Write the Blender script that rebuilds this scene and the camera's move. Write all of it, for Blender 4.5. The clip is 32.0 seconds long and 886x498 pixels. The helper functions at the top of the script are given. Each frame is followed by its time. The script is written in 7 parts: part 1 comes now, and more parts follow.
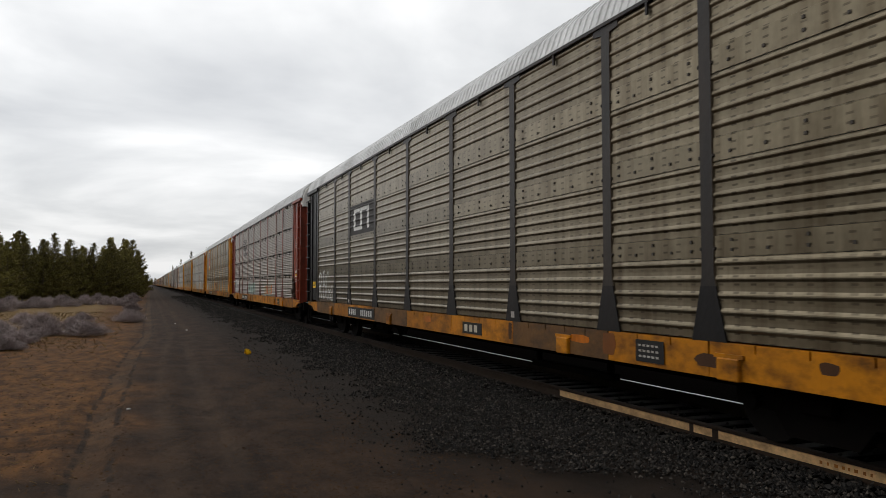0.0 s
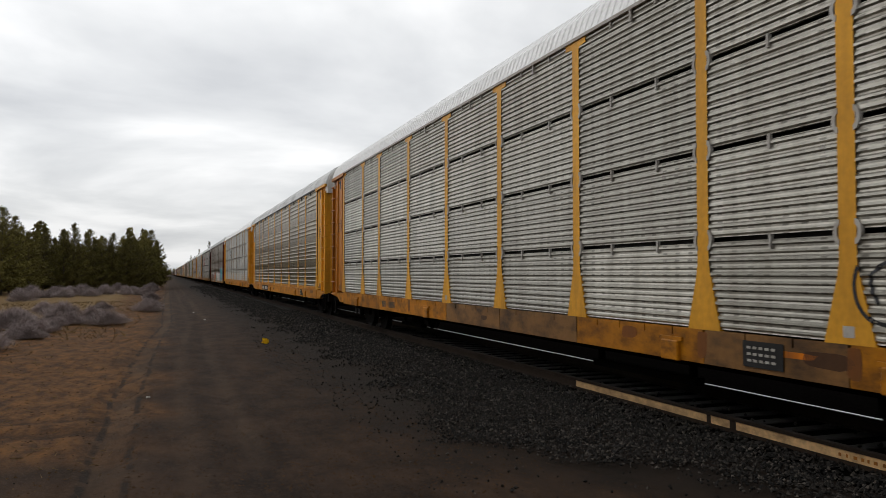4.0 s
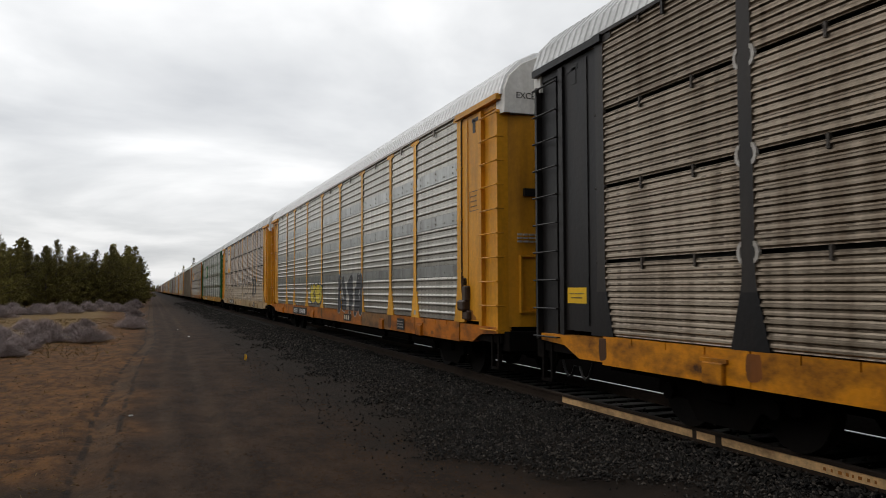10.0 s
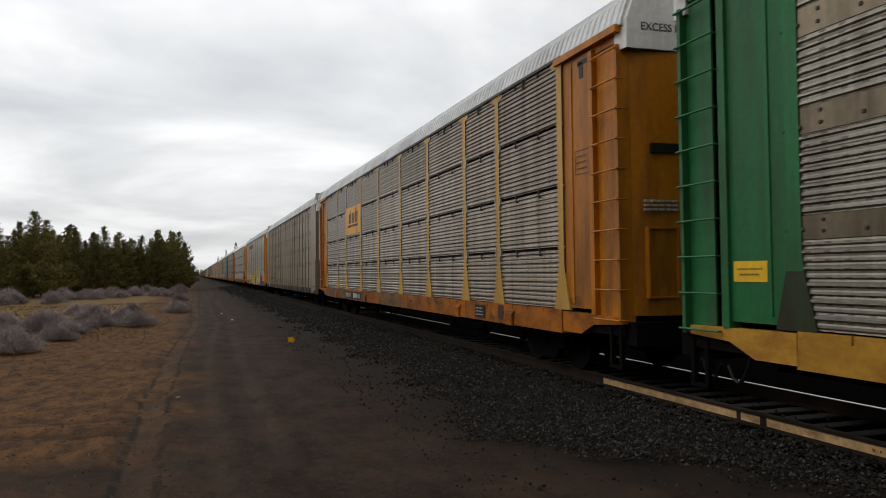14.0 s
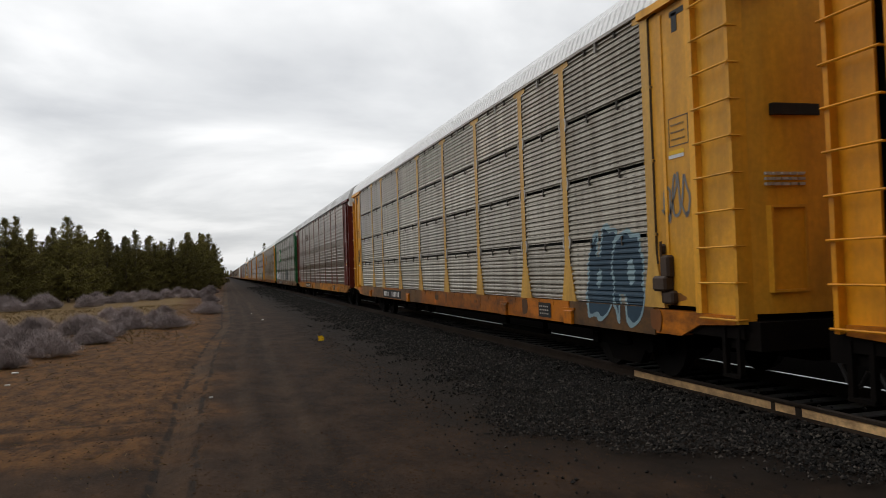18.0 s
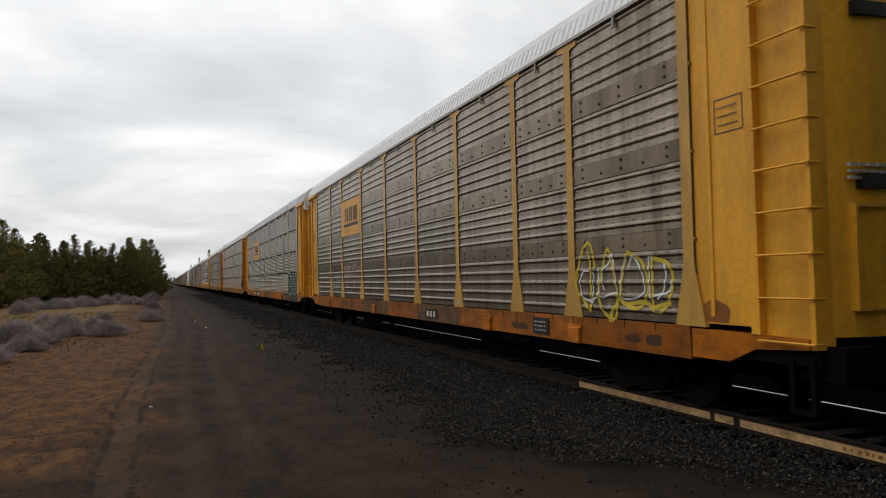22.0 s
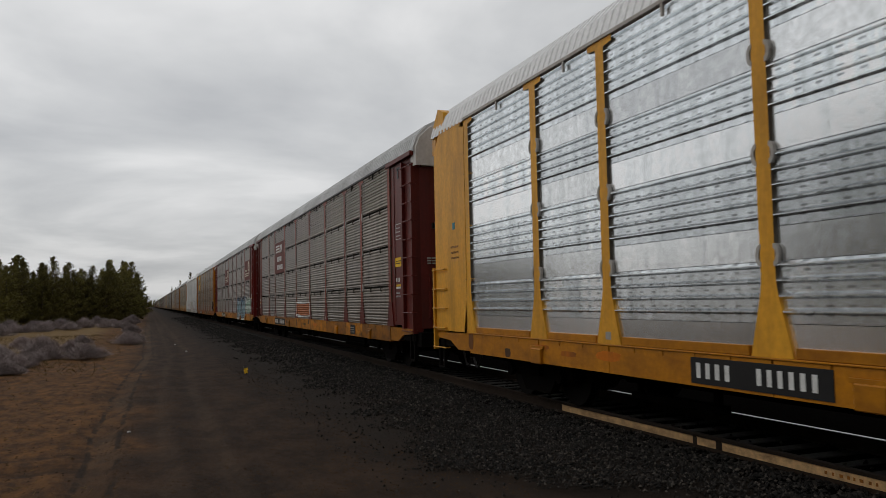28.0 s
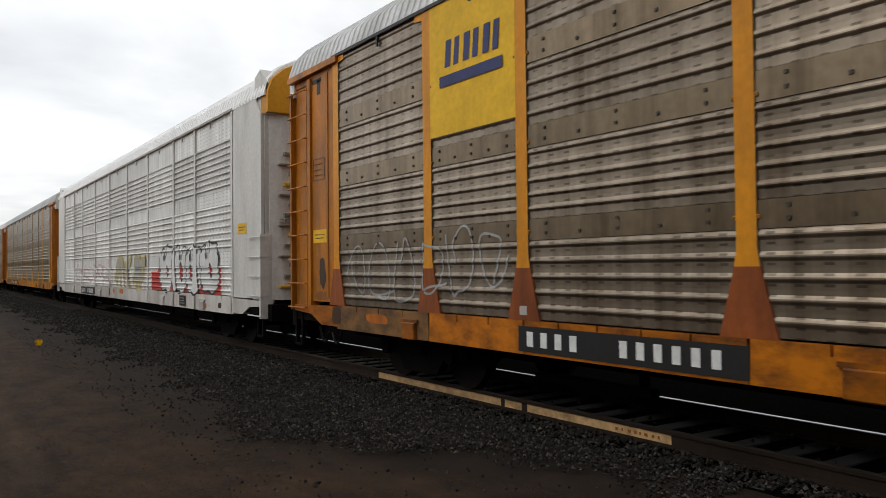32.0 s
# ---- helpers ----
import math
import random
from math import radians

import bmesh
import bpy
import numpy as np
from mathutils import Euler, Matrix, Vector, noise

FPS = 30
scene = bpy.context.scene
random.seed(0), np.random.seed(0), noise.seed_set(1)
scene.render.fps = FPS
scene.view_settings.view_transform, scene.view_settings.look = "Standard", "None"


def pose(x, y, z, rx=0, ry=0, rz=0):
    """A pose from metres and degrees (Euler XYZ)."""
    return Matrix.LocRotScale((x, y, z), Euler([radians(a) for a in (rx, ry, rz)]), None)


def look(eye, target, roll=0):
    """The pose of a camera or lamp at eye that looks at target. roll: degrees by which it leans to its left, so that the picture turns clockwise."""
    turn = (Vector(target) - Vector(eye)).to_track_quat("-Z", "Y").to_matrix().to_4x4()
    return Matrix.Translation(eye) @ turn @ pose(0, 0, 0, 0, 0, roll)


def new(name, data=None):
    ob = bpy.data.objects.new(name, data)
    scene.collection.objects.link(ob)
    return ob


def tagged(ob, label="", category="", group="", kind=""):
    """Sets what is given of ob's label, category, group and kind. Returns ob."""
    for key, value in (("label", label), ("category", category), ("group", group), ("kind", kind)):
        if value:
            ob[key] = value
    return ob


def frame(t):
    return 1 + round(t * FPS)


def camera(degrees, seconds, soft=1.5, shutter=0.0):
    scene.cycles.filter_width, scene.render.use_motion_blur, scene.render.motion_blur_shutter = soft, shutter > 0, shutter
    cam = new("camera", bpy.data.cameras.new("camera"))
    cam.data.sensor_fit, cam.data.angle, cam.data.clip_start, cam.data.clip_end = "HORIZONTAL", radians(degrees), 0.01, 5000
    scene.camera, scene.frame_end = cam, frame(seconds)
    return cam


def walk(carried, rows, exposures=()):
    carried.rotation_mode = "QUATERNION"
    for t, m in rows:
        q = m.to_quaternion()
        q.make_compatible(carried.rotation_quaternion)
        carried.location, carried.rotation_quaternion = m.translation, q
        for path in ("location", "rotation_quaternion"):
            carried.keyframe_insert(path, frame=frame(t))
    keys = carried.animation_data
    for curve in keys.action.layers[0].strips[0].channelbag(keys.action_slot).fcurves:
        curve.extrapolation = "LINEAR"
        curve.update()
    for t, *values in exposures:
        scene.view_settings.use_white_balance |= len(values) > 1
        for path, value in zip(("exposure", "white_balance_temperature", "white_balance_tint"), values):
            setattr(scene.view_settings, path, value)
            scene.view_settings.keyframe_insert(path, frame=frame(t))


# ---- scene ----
cam = camera(59.2, 32.0, soft=0.8, shutter=0.035)

EYE_Z = 2.0          # the lens above the dirt road
RAIL_Z = 0.31        # rail head above the road
TRACK_X = 7.08       # centre line of the track
SPEED = 21.7         # metres a second
PITCH = 28.255       # coupled length of one car
FIRST_GAP = 30.1     # where the gap behind the first car stands at the start


def aim(yaw, pitch, roll):
    return pose(0, 0, EYE_Z, 90 + pitch, 0, yaw) @ pose(0, 0, 0, 0, 0, roll)


walk(cam, [(t, aim(a, b, c)) for t, a, b, c in (
    (0, -20.62, 2.55, -0.09), (0.5, -20.96, 2.50, 0.29), (1, -21.62, 2.47, -0.03), (1.5, -20.75, 2.00, -0.28),
    (2, -19.90, 1.80, -0.24), (2.5, -19.41, 1.85, -0.13), (3, -19.29, 1.89, 0.19), (3.5, -19.19, 1.92, 0.00),
    (5.5, -20.51, 1.36, 0.10), (6, -20.41, 1.32, -0.17), (6.5, -20.10, 1.39, -0.03), (7, -19.50, 0.97, -0.08),
    (7.5, -18.10, 1.33, -0.08), (8, -17.70, 1.32, -0.34), (8.5, -16.95, 1.87, -0.66), (9, -16.70, 1.72, -1.01),
    (9.5, -18.24, 2.63, -0.18), (10, -20.46, 3.01, -0.13), (10.5, -20.59, 3.08, -0.22), (11, -20.01, 2.62, -0.37),
    (11.5, -18.87, 2.45, -0.44), (12, -17.56, 2.70, -0.59), (12.5, -18.12, 2.44, -0.84), (13, -18.01, 1.87, -0.84),
    (13.5, -18.19, 1.78, -0.74), (14, -17.60, 1.71, -0.68), (14.5, -17.05, 1.62, -1.03), (16.5, -19.34, 1.41, -1.10),
    (17, -17.88, 1.28, -1.25), (17.5, -17.15, 1.48, -1.56), (18, -15.63, 1.46, -1.96), (18.5, -15.50, 0.99, -1.51),
    (19, -15.66, 1.29, -1.75), (19.5, -15.81, 1.43, -1.76), (20, -16.32, 1.68, -1.65), (20.5, -16.57, 1.94, -1.06),
    (21, -17.73, 1.80, -1.01), (21.5, -18.93, 2.09, -1.31), (22, -19.43, 2.06, -1.25), (22.5, -19.43, 2.18, -1.40),
    (23, -19.56, 2.14, -1.76), (23.5, -19.05, 3.03, -1.50), (24, -19.64, 2.89, -1.47), (24.5, -20.74, 2.70, -1.47),
    (26.5, -22.62, 3.01, -1.35), (27, -20.80, 3.02, -1.79), (27.5, -20.37, 3.60, -1.18), (28, -20.71, 3.74, -1.16),
    (28.5, -19.90, 3.40, -1.61), (29, -20.21, 3.38, -1.62), (29.5, -20.24, 3.12, -2.06), (30, -19.54, 4.12, -1.74),
    (30.5, -20.33, 3.75, -1.72), (31, -20.82, 3.19, -1.09), (31.5, -27.73, 1.30, -1.19), (32, -33.86, 1.25, -0.62),
)], exposures=[(0, 0.02), (23, 0.0), (24, -0.06), (27, 0.06), (28, -0.46), (29, -0.28), (30, -0.11), (31, -0.18), (32, 0.27)])

# ---------------------------------------------------------------- light
world = bpy.data.worlds.new("overcast")
scene.world = world
world.use_nodes = True
wn, wl = world.node_tree.nodes, world.node_tree.links
wn.clear()


def wnode(kind, **values):
    n = wn.new(kind)
    for k, v in values.items():
        n.inputs[k].default_value = v
    return n


sky = wn.new("ShaderNodeTexSky")
sky.sky_type, sky.sun_disc = "NISHITA", False
sky.sun_elevation, sky.sun_rotation = radians(48), radians(-35)
sky_dim = wn.new("ShaderNodeMix")
sky_dim.data_type, sky_dim.blend_type = "RGBA", "MULTIPLY"
sky_dim.inputs[0].default_value = 1.0
sky_dim.inputs[7].default_value = (0.08, 0.08, 0.08, 1)
coord = wn.new("ShaderNodeTexCoord")
split = wn.new("ShaderNodeSeparateXYZ")
lift = wn.new("ShaderNodeMath")
lift.operation = "ADD"
lift.inputs[1].default_value = 0.16
keep = wn.new("ShaderNodeMath")
keep.operation = "MAXIMUM"
keep.inputs[1].default_value = 0.08
div = wn.new("ShaderNodeVectorMath")
div.operation = "DIVIDE"
join = wn.new("ShaderNodeCombineXYZ")
join.inputs[2].default_value = 1.0
wl.new(coord.outputs["Generated"], split.inputs[0])
wl.new(split.outputs[2], lift.inputs[0])
wl.new(lift.outputs[0], keep.inputs[0])
wl.new(keep.outputs[0], join.inputs[0])
wl.new(keep.outputs[0], join.inputs[1])
wl.new(coord.outputs["Generated"], div.inputs[0])
wl.new(join.outputs[0], div.inputs[1])
cloud = wnode("ShaderNodeTexNoise", Scale=0.85, Detail=6.0, Roughness=0.50, Distortion=0.3)
wl.new(div.outputs[0], cloud.inputs["Vector"])
ramp = wn.new("ShaderNodeValToRGB")
ramp.color_ramp.elements[0].position, ramp.color_ramp.elements[0].color = 0.30, (0.55, 0.565, 0.59, 1)
ramp.color_ramp.elements[1].position, ramp.color_ramp.elements[1].color = 0.58, (0.97, 0.972, 0.975, 1)
mid = ramp.color_ramp.elements.new(0.48)
mid.color = (0.79, 0.80, 0.81, 1)
wl.new(cloud.outputs[0], ramp.inputs[0])
over = wn.new("ShaderNodeMix")
over.data_type = "RGBA"
over.inputs[0].default_value = 0.95
wl.new(sky.outputs[0], sky_dim.inputs[6])
wl.new(sky_dim.outputs[2], over.inputs[6])
wl.new(ramp.outputs[0], over.inputs[7])
# bright ahead; the unseen sky overhead and behind is dimmed to darken the scene
glow = wn.new("ShaderNodeVectorMath")
glow.operation = "DOT_PRODUCT"
glow.inputs[1].default_value = Vector((-0.30, 0.90, 0.32)).normalized()
wl.new(coord.outputs["Generated"], glow.inputs[0])
side = wn.new("ShaderNodeMapRange")
for i, v in ((1, -0.6), (2, 0.9), (3, 0.72), (4, 1.12)):
    side.inputs[i].default_value = v
wl.new(glow.outputs["Value"], side.inputs[0])
above = wn.new("ShaderNodeMapRange")
above.interpolation_type = "SMOOTHSTEP"
for i, v in ((1, 0.40), (2, 0.80), (3, 1.0), (4, 0.80)):
    above.inputs[i].default_value = v
wl.new(split.outputs[2], above.inputs[0])
# a bank of thicker cloud lies along the horizon
bank = wn.new("ShaderNodeMapRange")
bank.interpolation_type = "SMOOTHSTEP"
for i, v in ((1, 0.0), (2, 0.22), (3, 0.80), (4, 1.0)):
    bank.inputs[i].default_value = v
wl.new(split.outputs[2], bank.inputs[0])
both_ = wn.new("ShaderNodeMath")
both_.operation = "MULTIPLY"
wl.new(side.outputs[0], both_.inputs[0])
wl.new(bank.outputs[0], both_.inputs[1])
power = wn.new("ShaderNodeMath")
power.operation = "MULTIPLY"
wl.new(both_.outputs[0], power.inputs[0])
wl.new(above.outputs[0], power.inputs[1])
back = wn.new("ShaderNodeBackground")
wl.new(power.outputs[0], back.inputs["Strength"])
wl.new(over.outputs[2], back.inputs[0])
wl.new(back.outputs[0], wn.new("ShaderNodeOutputWorld").inputs[0])

sun = new("sun", bpy.data.lights.new("sun", "SUN"))
sun.data.energy, sun.data.angle, sun.data.color = 0.7, radians(30), (1.0, 0.96, 0.9)
sun.matrix_world = look((-55, 25, 60), (0, 10, 0))

# ---------------------------------------------------------------- materials
MATS = {}


def paint(name, color, rough=0.6, metal=0.0, vary=0.12, grain=14.0, stain=(0.05, 0.04, 0.03), dirt=0.3, size=1.2,
          stretch=(1, 1, 1), bump=0.15, each=0.1, spec=0.5):
    """A weathered surface: grain, larger stains, fine relief, a shade of its own for each object."""
    if name in MATS:
        return MATS[name]
    m = MATS[name] = bpy.data.materials.new(name)
    m.use_nodes = True
    n, l = m.node_tree.nodes, m.node_tree.links
    b = n["Principled BSDF"]
    b.inputs["Roughness"].default_value, b.inputs["Metallic"].default_value = rough, metal
    b.inputs["Specular IOR Level"].default_value = spec
    tc, info = n.new("ShaderNodeTexCoord"), n.new("ShaderNodeObjectInfo")
    shift = n.new("ShaderNodeVectorMath")
    shift.operation = "MULTIPLY_ADD"
    for k in range(3):
        shift.inputs[1].default_value[k] = 1.0
    far = n.new("ShaderNodeMath")
    far.operation = "MULTIPLY"
    far.inputs[1].default_value = 37.0
    l.new(info.outputs["Random"], far.inputs[0])
    l.new(tc.outputs["Object"], shift.inputs[0])
    l.new(far.outputs[0], shift.inputs[2])
    mp = n.new("ShaderNodeMapping")
    mp.inputs["Scale"].default_value = stretch
    l.new(shift.outputs[0], mp.inputs[0])
    small, large = n.new("ShaderNodeTexNoise"), n.new("ShaderNodeTexNoise")
    small.inputs["Scale"].default_value, small.inputs["Detail"].default_value = grain, 4.0
    large.inputs["Scale"].default_value, large.inputs["Detail"].default_value = size, 5.0
    large.inputs["Roughness"].default_value = 0.65
    l.new(shift.outputs[0], small.inputs["Vector"])
    l.new(mp.outputs[0], large.inputs["Vector"])
    hsv = n.new("ShaderNodeHueSaturation")
    hsv.inputs["Color"].default_value = (*color, 1)
    val = n.new("ShaderNodeMapRange")
    val.inputs["From Min"].default_value, val.inputs["From Max"].default_value = 0.25, 0.75
    val.inputs["To Min"].default_value, val.inputs["To Max"].default_value = 1 - vary, 1 + vary
    own = n.new("ShaderNodeMapRange")
    own.inputs["To Min"].default_value, own.inputs["To Max"].default_value = 1 - each, 1 + each
    both = n.new("ShaderNodeMath")
    both.operation = "MULTIPLY"
    l.new(small.outputs[0], val.inputs[0])
    l.new(info.outputs["Random"], own.inputs[0])
    l.new(val.outputs[0], both.inputs[0])
    l.new(own.outputs[0], both.inputs[1])
    l.new(both.outputs[0], hsv.inputs["Value"])
    soil = n.new("ShaderNodeMapRange")
    soil.inputs["From Min"].default_value, soil.inputs["From Max"].default_value = 0.42, 0.72
    soil.inputs["To Max"].default_value = min(1.0, dirt * 2)
    l.new(large.outputs[0], soil.inputs[0])
    mix = n.new("ShaderNodeMix")
    mix.data_type = "RGBA"
    mix.inputs[7].default_value = (*stain, 1)
    l.new(soil.outputs[0], mix.inputs[0])
    l.new(hsv.outputs[0], mix.inputs[6])
    l.new(mix.outputs[2], b.inputs["Base Color"])
    bp = n.new("ShaderNodeBump")
    bp.inputs["Strength"].default_value, bp.inputs["Distance"].default_value = bump, 0.02
    l.new(small.outputs[0], bp.inputs["Height"])
    l.new(bp.outputs[0], b.inputs["Normal"])
    return m


def coat(name, color, rough=0.45, **more):
    """Old enamel on steel with rust and road dirt."""
    more = {"stain": (0.10, 0.045, 0.018), "spec": 0.22, "dirt": 0.34, "size": 2.2, "stretch": (1, 1, 0.22), "vary": 0.1, **more}
    return paint(name, color, rough, **more)


YELLOW = coat("yellow_enamel", (0.64, 0.285, 0.014), dirt=0.24)
ORANGE = coat("orange_enamel", (0.50, 0.170, 0.005), dirt=0.42)
AMBER = coat("amber_enamel", (0.72, 0.285, 0.009), dirt=0.20)
GOLD = coat("gold_enamel", (0.74, 0.355, 0.028), dirt=0.20)
STRAW = coat("faded_gold_enamel", (0.56, 0.315, 0.062), stain=(0.30, 0.17, 0.05), dirt=0.36)
MAROON = coat("maroon_enamel", (0.135, 0.018, 0.012), stain=(0.05, 0.016, 0.012))
CRIMSON = coat("red_enamel", (0.195, 0.017, 0.0115), stain=(0.08, 0.018, 0.014), dirt=0.35)
BRICK = coat("brick_red_enamel", (0.26, 0.045, 0.022), stain=(0.09, 0.03, 0.02), dirt=0.4)
ROSE = coat("faded_brown_enamel", (0.20, 0.070, 0.052), stain=(0.09, 0.05, 0.04))
# also used for backings and hollows, where black stands for shade
BLACK = coat("black_enamel_and_shade", (0.010, 0.0095, 0.010), stain=(0.022, 0.017, 0.014))
CHARCOAL = coat("charcoal_enamel", (0.026, 0.0235, 0.022), stain=(0.05, 0.037, 0.028))
GREEN = coat("green_enamel", (0.020, 0.152, 0.047), stain=(0.03, 0.06, 0.025), dirt=0.4)
WHITE = coat("white_enamel", (0.72, 0.71, 0.68), stain=(0.35, 0.32, 0.28), dirt=0.25)
TAN = coat("tan_enamel", (0.27, 0.222, 0.165), stain=(0.17, 0.128, 0.09), dirt=0.2)
MOSS = coat("foot_green_grime", (0.030, 0.055, 0.022), stain=(0.03, 0.026, 0.015), dirt=0.5)
FOOT_RED = coat("foot_red_orange", (0.30, 0.080, 0.018), stain=(0.09, 0.026, 0.012), dirt=0.45)
FOOT_RUST = coat("foot_rust_orange", (0.32, 0.110, 0.010), stain=(0.06, 0.026, 0.012), dirt=0.6)
RUSTY = coat("foot_rust", (0.060, 0.036, 0.024), stain=(0.03, 0.022, 0.017), dirt=0.4)
SILL = coat("sill_yellow", (0.44, 0.165, 0.005), stain=(0.060, 0.024, 0.009), dirt=0.60, stretch=(1, 0.7, 1.4), size=2.6, each=0.35)
RUST = coat("rust_stain", (0.26, 0.100, 0.020), stain=(0.10, 0.04, 0.014), dirt=0.5)
SILL_DIRTY = coat("sill_grimy", (0.19, 0.095, 0.032), stain=(0.035, 0.022, 0.015), dirt=0.6, stretch=(1, 0.7, 1.4), size=2.6, each=0.35)
SILL_PALE = coat("sill_cream", (0.42, 0.30, 0.16), stain=(0.15, 0.085, 0.04), dirt=0.4, each=0.2)
SILL_ORANGE = coat("sill_orange", (0.42, 0.128, 0.003), stain=(0.058, 0.021, 0.008), dirt=0.60, stretch=(1, 0.7, 1.4), size=2.6, each=0.35)
SILL_GOLD = coat("sill_gold", (0.50, 0.195, 0.008), stain=(0.20, 0.07, 0.012), dirt=0.35, stretch=(1, 0.7, 1.4), size=2.6, each=0.12)
SILL_LEMON = coat("sill_pale_yellow", (0.47, 0.245, 0.030), stain=(0.24, 0.085, 0.012), dirt=0.48, stretch=(1, 0.7, 1.4), size=2.6, each=0.3)
SILL_WHITE = coat("sill_white", (0.55, 0.53, 0.50), stain=(0.28, 0.2, 0.15), dirt=0.3, each=0.2)
# near-black bases: grime, plus the shade beneath the cars put into the colour
UNDER = paint("underframe_grime_and_shade", (0.005, 0.0042, 0.0038), 0.95, stain=(0.011, 0.007, 0.005), spec=0.05, dirt=0.2, size=3)
WHEEL = paint("wheel_steel_in_shade", (0.0065, 0.0052, 0.0045), 0.85, stain=(0.012, 0.009, 0.007), spec=0.12)
# for the posts' side faces: brown that stands for their shade
SHADED_SIDE = paint("shaded_post_side", (0.115, 0.088, 0.060), 0.8, stain=(0.05, 0.036, 0.026), dirt=0.4)
BOLT = paint("bolt_head", (0.05, 0.04, 0.032), 0.7)
CLIP = paint("clip_zinc", (0.42, 0.40, 0.37), 0.6, metal=0.1, stain=(0.25, 0.19, 0.14), dirt=0.3, size=3)
ROOF = paint("galvanised_roof", (0.58, 0.585, 0.585), 0.5, metal=0.3, stain=(0.27, 0.27, 0.26), dirt=0.35, size=0.8, each=0.2)
ROOF_BRIGHT = paint("bright_zinc_roof", (0.92, 0.925, 0.925), 0.5, metal=0.0, stain=(0.72, 0.72, 0.71), dirt=0.2, size=0.8)


def sheet(name, color, stain, dirt, metal=0.82, rough=0.34, each=0.16, holes=0.6):
    """Weathered zinc sheet with rain streaks and rows of small punched holes."""
    m = paint(name, color, rough, metal=metal, stain=stain, dirt=0.78 * dirt, size=1.3, stretch=(1, 2.2, 0.14), grain=11, vary=0.13, each=each, bump=0.04)
    n, l = m.node_tree.nodes, m.node_tree.links
    b = n["Principled BSDF"]
    link = b.inputs["Base Color"].links[0]
    base = link.from_socket
    tc = n.new("ShaderNodeTexCoord")
    sep = n.new("ShaderNodeSeparateXYZ")
    l.new(tc.outputs["Object"], sep.inputs[0])

    def calc(op, a, c):
        k = n.new("ShaderNodeMath")
        k.operation = op
        for i, v in enumerate((a, c)):
            if isinstance(v, (int, float)):
                k.inputs[i].default_value = v
            else:
                l.new(v, k.inputs[i])
        return k.outputs[0]
    def dash(socket, period, lo, hi):
        k = n.new("ShaderNodeMapRange")
        for i, v in ((1, lo), (2, hi), (3, 0.0), (4, 1.0)):
            k.inputs[i].default_value = v
        l.new(calc("COSINE", calc("MULTIPLY", socket, 6.2832 / period), 0), k.inputs[0])
        return k.outputs[0]
    dots = calc("MULTIPLY", calc("MULTIPLY", dash(sep.outputs[2], 0.0825, 0.55, 0.8), dash(sep.outputs[1], 0.235, 0.35, 0.6)), holes)
    patch = n.new("ShaderNodeTexNoise")
    patch.inputs["Scale"].default_value, patch.inputs["Detail"].default_value = 1.7, 3.0
    l.new(tc.outputs["Object"], patch.inputs["Vector"])
    some = n.new("ShaderNodeMapRange")
    for i, v in ((1, 0.36), (2, 0.55), (3, 0.25), (4, 1.0)):
        some.inputs[i].default_value = v
    l.new(patch.outputs[0], some.inputs[0])
    mix = n.new("ShaderNodeMix")
    mix.data_type = "RGBA"
    mix.inputs[7].default_value = (*(0.25 * c for c in stain), 1)
    l.new(calc("MULTIPLY", dots, some.outputs[0]), mix.inputs[0])
    l.new(base, mix.inputs[6])
    l.new(mix.outputs[2], b.inputs["Base Color"])
    return m


TONES = {
    "olive": sheet("panel_olive_grey", (0.284, 0.240, 0.160), (0.099, 0.070, 0.037), 0.50),
    "grey": sheet("panel_grey", (0.345, 0.310, 0.250), (0.138, 0.110, 0.076), 0.50),
    "light": sheet("panel_light_grey", (0.405, 0.389, 0.352), (0.179, 0.161, 0.128), 0.38),
    "pale": sheet("panel_pale", (0.447, 0.425, 0.372), (0.198, 0.175, 0.137), 0.38),
    "brown": sheet("panel_brown_grey", (0.218, 0.175, 0.133), (0.078, 0.055, 0.036), 0.55),
    "dark": sheet("panel_dark_grey", (0.172, 0.148, 0.116), (0.052, 0.040, 0.027), 0.50),
    "warm": sheet("panel_warm_grey", (0.269, 0.220, 0.166), (0.099, 0.068, 0.042), 0.55),
    "grimy": sheet("panel_streaked_brown", (0.395, 0.298, 0.216), (0.048, 0.027, 0.015), 0.70),
    "silver": sheet("panel_bright_zinc", (0.866, 0.908, 0.930), (0.363, 0.399, 0.413), 0.30, metal=0.88, rough=0.26, each=0.22, holes=0.5),
    "white": sheet("panel_white", (0.760, 0.760, 0.740), (0.300, 0.285, 0.260), 0.34, metal=0.0, rough=0.5),
    "sage": sheet("panel_green_grey", (0.310, 0.285, 0.232), (0.120, 0.102, 0.074), 0.50),
    "stone": sheet("panel_stone_grey", (0.275, 0.247, 0.202), (0.108, 0.088, 0.062), 0.50),
    "moss": sheet("panel_dark_olive", (0.222, 0.186, 0.125), (0.080, 0.056, 0.030), 0.50),
    "tan": TAN,
}
